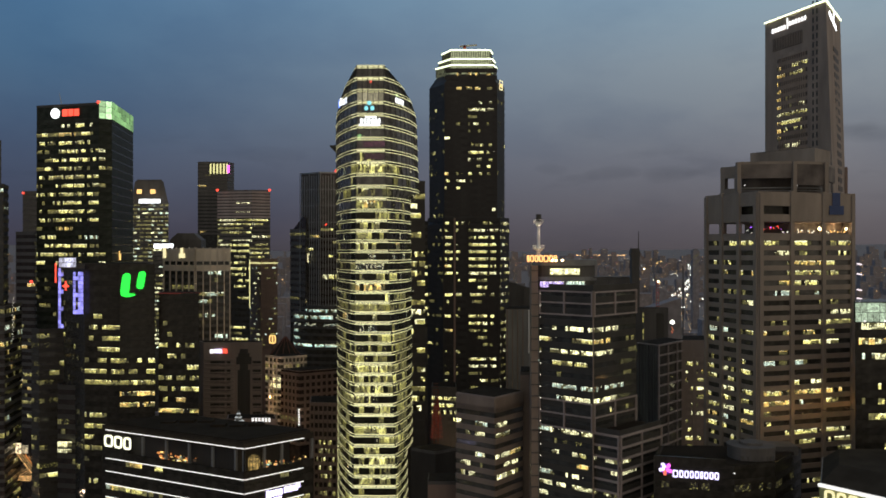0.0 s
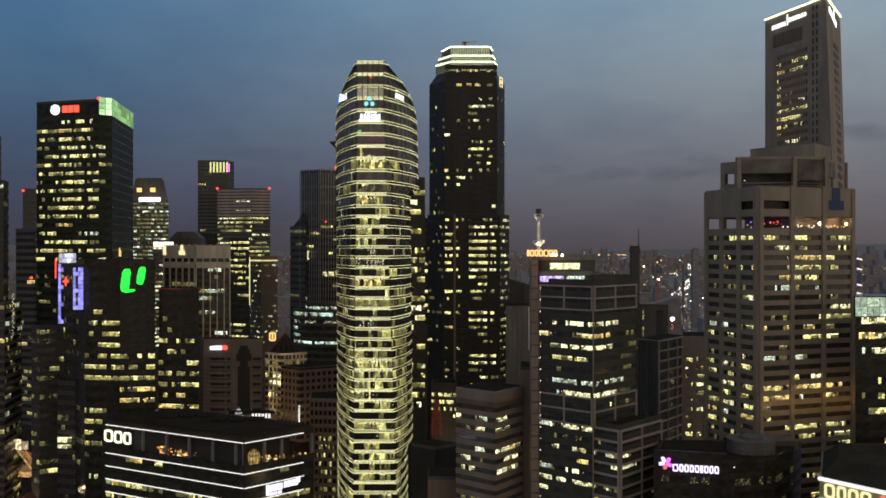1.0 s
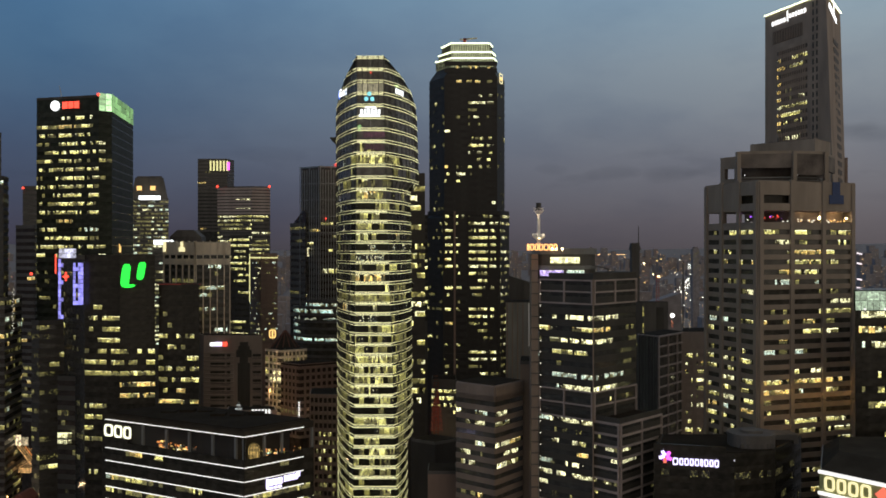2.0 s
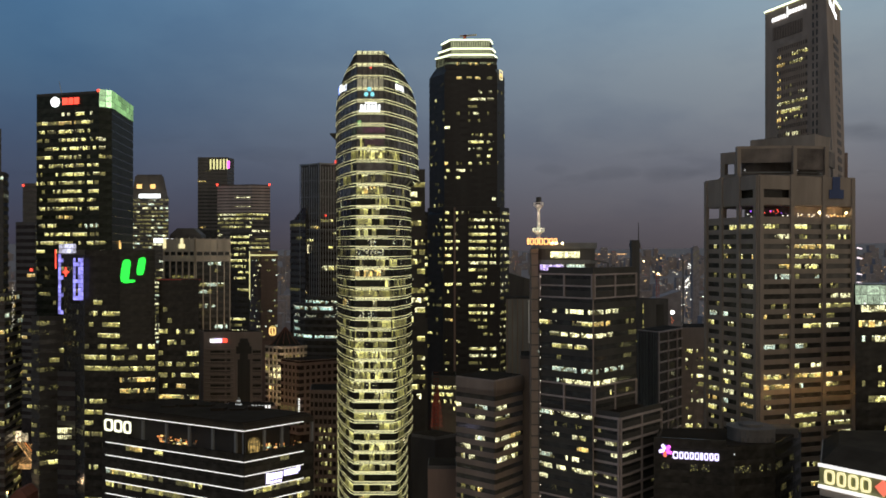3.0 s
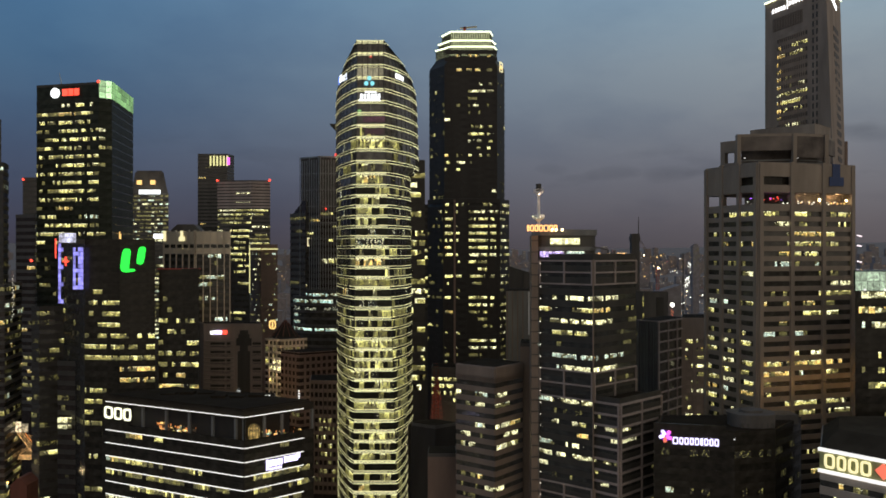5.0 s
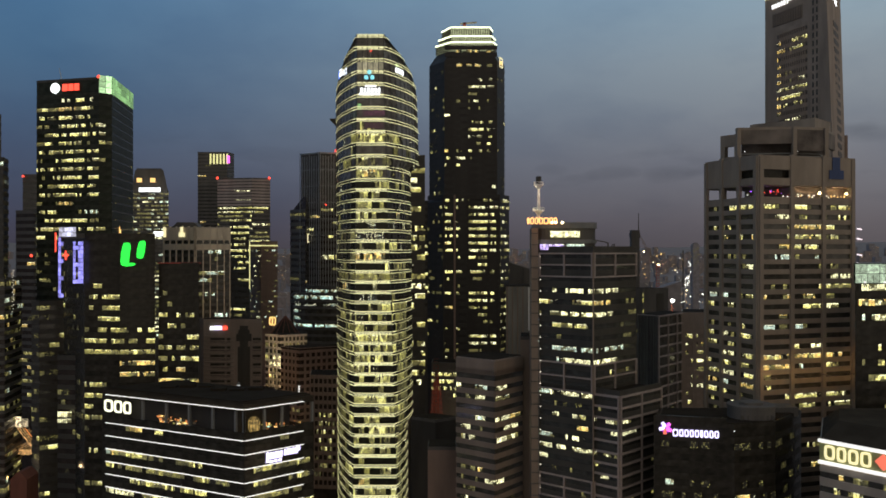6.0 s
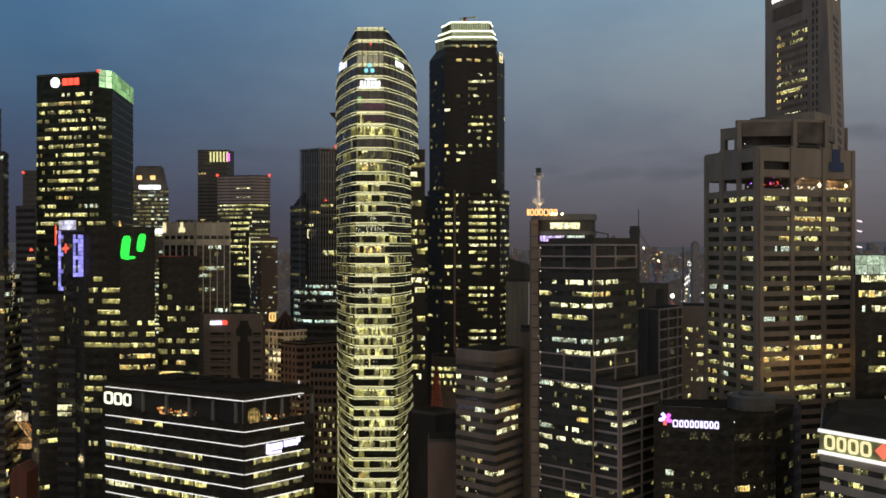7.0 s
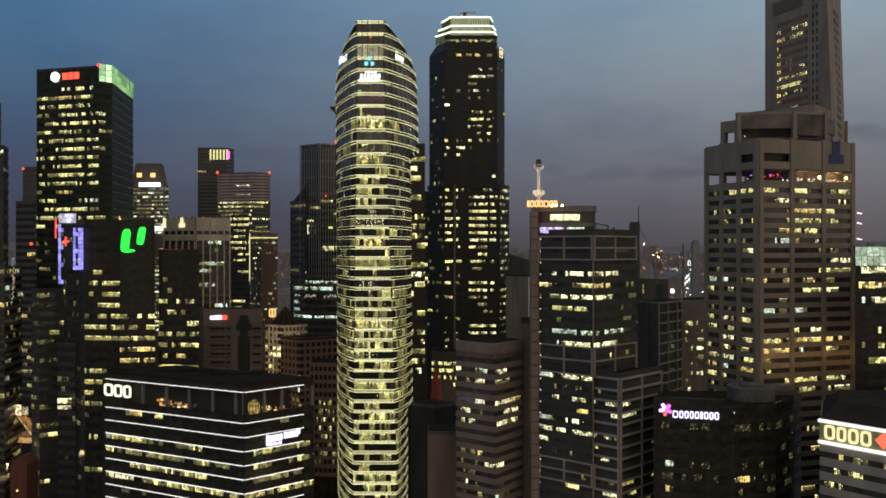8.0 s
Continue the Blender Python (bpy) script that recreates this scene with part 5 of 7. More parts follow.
add_box(bm, 106.8, 115.3, 282, 290, 102.0, 104.9)
part("plant_room", bm, GREY_DARK, gu)
scr = face_frame(GA, GB, 102.0)
part("roof_screen", box_mesh("roof_screen", math.dist(GA, GB) * 0.9, 0.5, 2.9, BAND_GLASS), None, gu, m=scr @ Matrix.Translation((0, -0.1, 0)))
ball_lamp("roof_lamp", "small white lamp on the black roof edge", 87.8, 262, 101.4, 0.22, LED)
# ---- pale block with a lit sign band ----
HA, HB = (107.2, 247.0), (124.6, 224.0)
HZ = 102.4
hs = tower("bank_block", "pale stone block with a lit roof sign band", [HA, HB], HZ, 30, 4.05, GLASS, vis=66, ftop=93.5, parapet=0.2, parapet_mat=GREY, style=dict(sp=2.3, band=CREAM_DULL, proud=0.4, bay=1.4, lit=0.15, tint="wmpd", run=0.6,
           floors=["....a..dwd...wwww....", "...ww.dww.....www....", ".ww.w................"]))
bm = bmesh.new()
hp = close_plan([HA, HB], 30)
add_prism(bm, roof_plan(hp, 0.02), HZ + 0.2, HZ + 4.6, 0, roof_plan(hp, 0.35))
part("sloped_roof", bm, ROOF, hs)
part("sign_field", box_mesh("sign_field", math.dist(HA, HB), 0.4, 6.0, OLIVE_FIELD), None, hs, m=face_frame(HA, HB, 96.3) @ Matrix.Translation((0, -0.5, 0)))
light_line(hs, HA, HB, 102.2, LED, 0.85, 0.5)
light_line(hs, HA, HB, 96.2, LED, 0.85, 0.5)
ring_sign("roof_sign", "four cream hollow sign plates between light lines", HA, HB, 97.2, 1.6, (3.0, 2.6, 2.8, 2.9), 4.0, 0.62, CREAM_SIGN, 0.65, 0.9)
dm = tagged(new("diamond_sign"), "red and white diamond shape on the sign band", "sign")
dm.matrix_local = face_frame(HA, HB, 99.3) @ Matrix.Translation((18.2, -1.0, 0))
part("diamond", rounded_box(3.2, 0.3, 3.2, 0.1), RED_SOFT, dm, m=pose(0, 0, -2.2, 0, -45, 0))
part("diamond", rounded_box(3.2, 0.3, 3.2, 0.1), LED, dm, m=pose(3.6, 0.1, -2.2, 0, -45, 0))
# ---- dark block with a glazed glowing top ----
EA, EB = (134.2, 283.0), (157.4, 283.0)
ed = tower("glazed_top_block", "dark block with a glowing glazed top storey", [EA, EB], 145.1, 20, 4.9, GLASS_BLACK, vis=60, parapet=0.2, style=dict(sp=2.6, band=BAND_GLASS, bay=1.4, lit=0.12, tint="wd", floors=[".pppppppppppppppppppp.", ".aapaappaaapwpwwwpwwww", "..c..cpppppppwwpwwwwww", "......................", ".......w..............", "..d....ww..wwwww......", "....ddwwwwwwwww......."]))
for j in range(2):
    for i in range(12):
        part("glazed_pane", box_mesh("glazed_pane", 1.8, 0.2, 3.0, GLASS_GLOW), None, ed, m=Matrix.Translation((EA[0] + i * 1.95, 283 - 0.3, 145.1 + 0.2 + j * 3.15)))
for k in range(2):
    ball_lamp("hall_lamp", "white lamp inside the glazed top storey", EA[0] + 2.8 + k * 6.5, 282.3, 145.6, 0.4, LED)
bm = bmesh.new()
add_prism(bm, [(EA[0], 284), (EB[0], 284), (EB[0], 300), (EA[0] * 1.06, 300)], 145.1, 145.1 + 6.6)
part("glazed_hall", bm, GLASS_GREEN, ed)

# ---- black office block ringed by white light lines ----
OL, OC, OR = (-122.6, 313.0), (-64.5, 282.0), (-44.8, 301.0)
OZ = [104.2, 94.1, 89.5, 84.9, 80.3, 75.8, 71.2, 66.6, 62.0]
lined = tower("lined_block", "black office block ringed by white light lines", [OL, OC, OR], 94.1, 42, 4.58, GLASS_BLACK, vis=56, ftop=94.1, roof=False,
              style=dict(sp=2.6, band=BAND_GLASS, proud=0.15, bay=1.9), faces=[dict(floors=["......daaa...ww..................", "................................", ".camamwmwwddddd...ddwmww........", ".mw.d.mmdd.mmdmwdmmd..dmwmmmwm..", ".......wpwmwmwpwmwwmwmwww.......", ".ppppppp..wmwwwmwmmwwmwwmmwmwwmw", ".....dd...d.......wwwwww........", "...wwwww..............wwwwwww..."], lit=0.5, tint="wwp"),
                                                                           dict(floors=["........dd......", "................", "..wmmmwwmdmmwmm.", "..wmmm....mmwdmm", "..dmmwmmmd.dd...", "dmwaawmmwwmwmwmw", "........ww......", "..www..........."], lit=0.4)])
lplan = close_plan([OL, OC, OR], 42)
bm = bmesh.new()
add_prism(bm, lplan, 103.6, 105.8)
add_prism(bm, roof_plan(lplan, 0.03), 105.8, 106.3)
part("parapet", bm, ROOF, lined)
bm = bmesh.new()
add_prism(bm, roof_plan(lplan, 0.22), 94.1, 103.6)
part("terrace_core", bm, CLUTTER, lined, "dark recessed terrace storey")
bm = bmesh.new()
add_prism(bm, roof_plan(lplan, 0.06), 106.3, 106.6)
for k in range(6):
    x, y = -101 + k * 6.5, 311 - k * 2.2 + (k % 3) * 3
    add_box(bm, x, x + 5, y, y + 4, 106.6, 107.1 + 0.4 * (k % 2))
part("roof", bm, ROOF_DARK, lined)
for a, b, fs in ((OL, OC, (0.0, 0.29, 0.46, 0.62, 0.78, 0.93)), (OC, OR, (0.0, 0.28, 0.53, 0.98))):
    for f in fs:
        p = along(a, b, f)
        part("column", box_mesh("column", 0.8, 0.8, 9.5, GREY), None, lined, m=face_frame(p, b, 94.1) @ Matrix.Translation((0, 0.4, 0)))
    part("solid_end", box_mesh("solid_end", 12.5 if a is OL else 0.5, 0.5, 9.5, BAND_GLASS), None, lined, m=face_frame(a, b, 94.1) @ Matrix.Translation((0, 0.02, 0)))
    end = b if a is OL else along(a, b, 0.84)
    st = along(a, b, 0.03) if a is OL else a
    for z in OZ:
        light_line(lined, st, end, z, LED, 0.25, 0.2)
ring_sign("white_letters", "three white glowing hollow sign plates on the black facade", OL, OC, 98.2, 1.4, (4.2, 3.9, 3.6), 4.3, 0.66, SIGN_BLOCK, 0.8, 0.5)
sign("white_sign", "bluish white glowing sign bars on the black facade", OC, OR, 84.9, [(8.0, 1.0, 0.7, 3.5, LILAC_SIGN)] + bars(9.2, (0.9, 0.8, 0.9, 0.7, 0.9), 1.7, 2.3, LILAC_SIGN, 0.22) + bars(9.2, (1.5, 1.3, 1.4), 0.5, 0.9, LILAC_SIGN, 0.3) + bars(14.9, (0.9, 0.8, 1.0, 0.8, 1.1), 2.1, 2.1, LILAC_SIGN, 0.24) + [(20.0, 1.4, 2.9, 1.7, LILAC_SIGN)], stand=0.7)
# terrace: warm lamps, tables and a gilded cage
tr = random.Random(21)
for i in range(56):
    first = i < 34
    a, b = (OL, OC) if first else (OC, OR)
    f = tr.choice((tr.uniform(0.38, 0.47), tr.uniform(0.5, 0.66), tr.uniform(0.3, 0.95))) if first else tr.uniform(0.3, 0.85)
    p = along(a, b, f)
    bm = bmesh.new()
    s = tr.uniform(0.1, 0.3)
    bmesh.ops.create_icosphere(bm, subdivisions=1, radius=s)
    ob = new("terrace_lamp", mesh_of(bm, "terrace_lamp", tr.choice((AMBER_TUBE, AMBER_TUBE, AMBER_LOW, PALE_TUBE if first else AMBER_LOW))))
    q = face_frame(p, b, 94.1) @ Vector((0, tr.uniform(0.8, 6.0), tr.uniform(0.9, 2.8)))
    ob.location = q
    tagged(ob, "small warm lamp on the dark roof terrace", "lamp", "terrace lamps")
for k in range(96):
    first = k < 66
    a, b = (OL, OC) if first else (OC, OR)
    f = tr.choice((tr.gauss(0.41, 0.025), tr.gauss(0.55, 0.03), tr.uniform(0.36, 0.68))) if first else tr.choice((tr.gauss(0.35, 0.04), tr.uniform(0.3, 0.82)))
    m = face_frame(along(a, b, f), b, 94.4) @ Matrix.Translation((0, tr.uniform(0.6, 3.0), tr.uniform(0.9, 3.8)))
    mt = tr.choice((AMBER, AMBER_TUBE, AMBER_LOW, AMBER_LOW, MID, BROWN_LIT)) if k % 9 else TEAL_ROOM
    part("bar_shelf", box_mesh("bar_shelf", tr.choice((0.3, 0.6, 1.2)), 0.2, tr.choice((0.2, 0.35, 0.6)), mt), None, lined, m=m)
for f in (0.42, 0.55, 0.58):
    p = along(OL, OC, f)
    part("bar_front", box_mesh("bar_front", 3.2, 0.3, 1.6, AMBER), None, lined, m=face_frame(p, OC, 95.2) @ Matrix.Translation((0, 4.0, 0)))
cage = thing("gilded_cage", "domed lattice pavilion glowing amber on the terrace", "pavilion", x=-62.6, y=288, z=94.2)
bm = bmesh.new()
bmesh.ops.create_uvsphere(bm, u_segments=16, v_segments=10, radius=2.0)
for v in bm.verts:
    v.co.z = v.co.z * 1.1 if v.co.z > 0 else v.co.z * 2.2
part("lattice_glow", bm, CAGE_GLOW, cage, m=Matrix.Translation((0, 0, 4.6)))
for k in range(12):
    bm = bmesh.new()
    for j in range(9):
        a0, a1 = j / 9 * math.pi / 2, (j + 1) / 9 * math.pi / 2
        add_box(bm, 2.08 * math.cos(a1) - 0.05, 2.08 * math.cos(a0) + 0.05, -0.08, 0.08, 2.2 * math.sin(a0), 2.2 * math.sin(a1))
    add_box(bm, 2.0, 2.15, -0.08, 0.08, -4.5, 0)
    part("rib", bm, FIN_DARK, cage, m=pose(0, 0, 4.6, 0, 0, k * 30))

# ---- black towers with neon ----
KA, KB, KM, KC = (-165.7, 380.0), (-149.1, 362.0), (-133.4, 359.0), (-119.6, 361.0)
KROWS = ["........", "........", "........", "........", "..mm....", ".mw.wmmw", ".m..dmmm", "...wmwmw", "d..mm.mm", "mwwmm.wm", "mmmmmmmd", "........", "........", "wwmmm...", "mmmmm...", "mm......", "mmmmmm..", "d...d...", "........", ".ww.....", "........"]
KROWS2 = ["........", "........", "........", "........", "........", "........", "........", "........", "mw..w.ww", "d.mm..mm", "mmwwmwmm", "aaaaaaaa", "aamwaaaa", "........", "........", "........"]
tower("black_tower", "black glass tower with a green roof sign", [KA, KB, KM, KC], 161.3, 22, 4.55, GLASS_BLACK, vis=44, ftop=160.3, parapet_mat=BLACK, style=dict(sp=2.55, band=BAND_GLASS, proud=0.1, bay=1.8, lit=0.08, tint="wd"),
           faces=[dict(lit=0.15, tint="msds", run=0.5), dict(floors=KROWS), dict(floors=KROWS2)])
KD = (-101.6, 362.0)
KROWS3 = [".........", ".........", ".d.......", "..d......", "wm..w.mw.", "..mw.d...", "d.....www", "mmw.mm.mw", "dd.mmwmww", ".m..aa...", "aaamwaawa", "........."]
tower("black_wing", "black glass office wing with yellow lit storeys", [(KC[0] + 0.6, KC[1] + 3), KD], 149.0, 20, 4.55, GLASS_BLACK, vis=44, ftop=148.1, parapet_mat=BLACK, style=dict(sp=2.55, band=BAND_GLASS, proud=0.1, bay=1.8), faces=[dict(floors=KROWS3, lit=0.1)])
redframe = tagged(new("roof_frame", box_mesh("roof_frame", KD[0] - KC[0], 0.5, 0.45, RED_PAINT)), "dull red steel roof edge on the black wing", "frame")
redframe.location = (KC[0] + 0.4, KC[1] + 1.8, 150.3)
leaf = tagged(new("green_sign"), "glowing green sign of two curved leaf shapes", "sign")
leaf.matrix_local = face_frame(KM, KC, 154.0) @ Matrix.Translation((-0.2, -0.6, 0))


def leaf_shape(x0, z0, w, h, lean, cut):
    """A slanted, round-ended leaf plate."""
    bm = bmesh.new()
    pts = []
    for i in range(24):
        a = math.tau * i / 24
        x, z = math.cos(a), math.sin(a)
        x, z = math.copysign(abs(x) ** 0.55, x), math.copysign(abs(z) ** 0.55, z)
        pts.append((x0 + w * (x + 1) / 2 + lean * (z + 1) / 2, z0 + h * (z + 1) / 2 - (cut * (x + 1) / 2 if z < 0 else 0)))
    lo = [bm.verts.new((x, 0, z)) for x, z in pts]
    hi = [bm.verts.new((x, 0.4, z)) for x, z in pts]
    bm.faces.new(lo)
    bm.faces.new(hi[::-1])
    for i in range(24):
        bm.faces.new((lo[(i + 1) % 24], lo[i], hi[i], hi[(i + 1) % 24]))
    return bm


part("leaf", leaf_shape(0.2, -4.2, 3.4, 9.2, 1.2, 0.9), GREEN_SIGN, leaf)
part("leaf_tail", leaf_shape(2.2, -5.0, 4.2, 1.6, 0.0, -0.6), GREEN_SIGN, leaf)
part("leaf", leaf_shape(6.6, -1.4, 3.0, 7.2, 1.2, 0.3), GREEN_SIGN, leaf)
neon = tagged(new("neon_sign"), "lilac and blue neon panels with gridded tubes", "sign")
neon.location = (-159.1, 359.6, 0)
part("mount", rounded_box(10.6, 0.4, 2.0, 0.1), BLACK, neon, m=Matrix.Translation((0, 0.4, 160.8)))
for x0, x1, z0, z1, mt in ((0.3, 7.3, 161.5, 165.5, NEON_PALE), (0.0, 2.1, 136.3, 161.3, NEON_BLUE), (6.1, 10.3, 142.1, 159.6, NEON_BLUE)):
    n, mrows = max(1, round((x1 - x0) / 1.2)), round((z1 - z0) / 1.75)
    for j in range(mrows):
        for i in range(n):
            if mt is NEON_BLUE and n > 1 and (i == 1 and j % 4):
                continue
            part("neon_cell", box_mesh("neon_cell", (x1 - x0) / n - 0.12, 0.3, (z1 - z0) / mrows - 0.15, mt), None, neon, m=Matrix.Translation((x0 + i * (x1 - x0) / n, 0, z0 + j * (z1 - z0) / mrows)))
sign("red_sign", "red neon strip and star on the black tower", (-159.6, 359), (-149, 359), 153.1, [(3.3, 1.4, 0, 1.4, RED_SIGN), (3.7, 0.6, -1.2, 3.8, RED_SIGN), (2.6, 2.8, 0.4, 0.5, RED_SIGN), (-0.4, 0.5, 2.0, 8.0, RED_SIGN)], stand=0.6)
ball_lamp("warning_lamp", "red lamp on a dark roof edge", -198.9, 420, 153.2, 0.8, RED_SIGN)

# ---- dim towers of the street canyon ----
tower("round_top_tower", "dark glass tower with a stepped rounded top", [(-222.2, 415.0), (-208.3, 412.0), (-212.6, 425.0)], 197.9, 20, 4.1, GLASS, vis=40, style=dict(sp=2, band=BLACK, lit=0.16, tint="dscs"))
tower("round_top_spur", "dark narrow upper shaft", [(-227.6, 425.0), (-216.0, 425.0)], 220.1, 14, 4.1, GLASS, base=190, vis=190, style=dict(sp=2, band=BLACK, lit=0.02, tint="d"))
tower("plain_tower", "dark brown tower with few lit windows", [(-255.4, 520.0), (-241.6, 515.0), (-244.2, 530.0)], 177.4, 20, 4.1, GLASS_BROWN, vis=60, style=dict(sp=2, band=GREY_DARK, lit=0.16, tint="dsam"))
tower("plain_slab", "plain dark slab tower under the dusk sky", [(-317.1, 656.0), (-300.1, 656.0)], 210.8, 20, 4.1, GLASS_BLUE, vis=160, style=dict(sp=2, band=GREY_DARK, lit=0.01, tint="d"))
ball_lamp("warning_lamp", "red warning lamp on a slab tower", -316.3, 655, 211.2, 1.0, RED_SIGN)
tower("canyon_block", "dim brown block along the street canyon", [(-219.4, 400.0), (-201.7, 400.0), (-206.0, 425.0)], 141.3, 20, 3.8, GLASS_BROWN, vis=35, style=dict(sp=1.6, band=GREY_DARK, proud=0.2, bay=2.2, lit=0.24, tint="ssdmsca", run=0.2))
tower("canyon_block", "dim black glass block with scattered lit windows", [(-186.8, 395.0), (-181.9, 392.0), (-171.2, 398.0)], 130.8, 20, 4.2, GLASS, vis=36, style=dict(sp=2.1, band=BLACK, bay=2.0, lit=0.28, tint="mdsswds", run=0.4))
tower("canyon_block", "dim lower glass block with a ribbed base", [(-164.8, 372.0), (-156.0, 370.0)], 109.0, 10, 4.2, GLASS_BROWN, vis=45, style=dict(sp=2.0, band=BLACK, bay=1.8, lit=0.14, tint="ds", run=0.4))
for z, h in ((85.3, 2.6), (82.9, 1.8)):
    ob = tagged(new("lit_canopy", window_mesh(6.0, h, PALE, 1)), "cream glowing glazed canopy on a dark block", "canopy")
    ob.location = (-162.8, 367, z)
brick = thing("brick_house", "low red brick gable wall under street light", "house", x=-171.7, y=345)
bm = bmesh.new()
add_box(bm, 0, 6.5, 0, 10, 0, 65.0)
add_prism(bm, [(0, 0), (6.5, 0), (6.5, 10), (0, 10)], 65.0, 67.7, 0, [(2.6, 0), (3.9, 0), (3.9, 10), (2.6, 10)])
part("wall", bm, BRICK_RED, brick)
# a string of small lamps down a building edge over the canyon
for k in range(18):
    ball_lamp("edge_lamp", "small warm lamp in a string down a dark edge", -196.9 - 0.5 * (k % 2), 398.6, 146.5 - k * 1.1, 0.2, PALE_TUBE)
# skylit arcade roof in the canyon
arc = thing("arcade_roof", "warm lit glazed arcade roof with slanting ribs", "roof", x=-210.7, y=420, z=57.4)
bm = bmesh.new()
add_prism(bm, [(0, 0), (12, -2), (12, 14), (0, 16)], 0, 2.5, 0, [(2, 2), (10, 0), (10, 12), (2, 14)])
part("glazing", bm, ARCADE_GLOW, arc)
for k in range(6):
    part("lit_rib", box_mesh("lit_rib", 12.4 - k, 0.3, 0.34, AMBER_LOW if k == 3 else ARCADE_GLOW), None, arc, "slanting lit roof rib", pose(6.4 + k * 1.55, -5, 14.5 - 0.4 * k, 0, 52, 0))
for k in range(7):
    bm = bmesh.new()
    add_box(bm, 0, 0.4, -0.6, 16, 0, 0.5)
    part("rib", bm, FIN_DARK, arc, m=pose(k * 1.9, -1, 2.4, 12, 0, -18))
sign("arcade_sign", "bright cream shopfront strip in the street", (-210.2, 417), (-196.6, 414), 66.4, [(0, 1.6, -3, 10, CREAM_GLOW), (6.4, 3.0, 5.0, 5.0, CREAM_GLOW), (9.6, 3.6, 5.2, 4.0, CREAM_GLOW)])

# ---- towers further off ----
TW = [(-349.7, 975.0), (-306.9, 972.0)]
tw = tower("lamp_tower", "tapering glass tower with two amber lamps", TW, 218.9, 30, 4.4, GLASS_BLUE, vis=150, parapet=0.3, style=dict(sp=2.4, band=GREY_DARK, bay=3.2, lit=0.8, tint="cddpd", run=0.25))
bm = bmesh.new()
tp, tt = close_plan(TW, 30), close_plan([(-347.0, 980.0), (-315.2, 980.0)], 22)
add_prism(bm, tp, 218.9, 245.4, 0, tt)
add_prism(bm, roof_plan(tt, 0.1), 245.4, 247.3)
part("crown", bm, GREY_DARK, tw)
for x in (-337.8, -322.7):
    ob = tagged(new("crown_lamp", box_mesh("crown_lamp", 5.0, 2, 4.6, AMBER_TUBE)), "square amber lamp in a tower crown", "lamp")
    ob.location = (x - 2.5, 966, 230.6)
sign("white_sign", "glaring white sign bar under the crown", (-336.3, 962), (-311.9, 962), 219.6, bars(0, (4.5, 4.5, 4.5, 4.5, 4.5), 0, 4.6, WHITE_SIGN, 0.3))
sign("white_sign", "glaring white sign bar on a low roof", (-299.4, 900), (-277.8, 900), 169.6, bars(0, (4.0, 4.0, 4.0, 4.0, 3.6), 0, 4.8, WHITE_SIGN, 0.2))
tower("sign_roof_block", "narrow glass block with pale lit storeys", [(-301.7, 905.0), (-289.3, 905.0)], 169.0, 20, 4.4, GLASS, vis=60, style=dict(sp=2.2, band=BLACK, bay=3.0, lit=0.6, tint="pcd"))
dome = thing("hump_roof", "dark low vaulted roof between towers", "roof", x=-296.3, y=1000)
bm = bmesh.new()
add_prism(bm, [(-18, 0), (18, 0), (18, 20), (-18, 20)], 0, 179.4)
add_prism(bm, [(-18, 0), (18, 0), (18, 20), (-18, 20)], 179.4, 187.2, 0, [(-10, 2), (9, 2), (9, 18), (-10, 18)])
part("vault", bm, GREY_DARK, dome)
SLM = [(-318.1, 1128.0), (-280.0, 1128.0), (-276.5, 1150.0)]
sm = tower("slim_tower", "slim dark tower with a striped lit crown", SLM, 279.7, 26, 4.6, GLASS_BLUE, vis=185, style=dict(sp=2.6, band=GREY_DARK, bay=3.5, lit=0.05, tint="da", run=0.6))
for i in range(6):
    part("crown_strip", box_mesh("crown_strip", 2.0, 0.6, 13.0, LIME_PALE), None, sm, "pale yellow vertical light strip", Matrix.Translation((-302.2 + i * 4.3, 1126.5, 266.6)))
part("crown_strip", box_mesh("crown_strip_pink", 3.2, 0.8, 10.0, PINK_SIGN), None, sm, "pink light strip", Matrix.Translation((-279.5, 1125.5, 267.4)))
FO = [(-237.2, 915.0), (-198.8, 905.0), (-181.3, 912.0)]
fo = tower("banded_tower", "grey office tower with louvred upper storeys", FO, 229.9, 30, 4.3, GLASS_BLUE, vis=115, ftop=200.3, parapet=0.6, style=dict(sp=2.2, band=GREY_DARK, bay=3.0, lit=0.66, tint="wmwpd", run=0.85))
for a, b in ((FO[0], FO[1]), (FO[1], FO[2])):
    ln = math.dist(a, b)
    for k in range(9):
        part("louvre_band", box_mesh("louvre_band", ln, 0.6, 2.2, CONCRETE_PALE), None, fo, m=face_frame(a, b, 200.3 + 1.2 + k * 3.2) @ Matrix.Translation((0, -0.5, 0)))

for f0, f1, z in ((0.5, 0.98, 216.0), (0.5, 0.98, 207.2)):
    for k in range(8):
        p = along(FO[0], FO[1], f0 + (f1 - f0) * k / 8)
        part("window", window_mesh(2.1, 2.0, PALE, k % 5), None, fo, m=face_frame(p, FO[1], z) @ Matrix.Translation((0, -0.6, 0)))
for x in (-234.9, -180.7):
    ball_lamp("warning_lamp", "red warning lamp on a tower corner", x, 905, 230.2, 1.5, RED_SIGN)
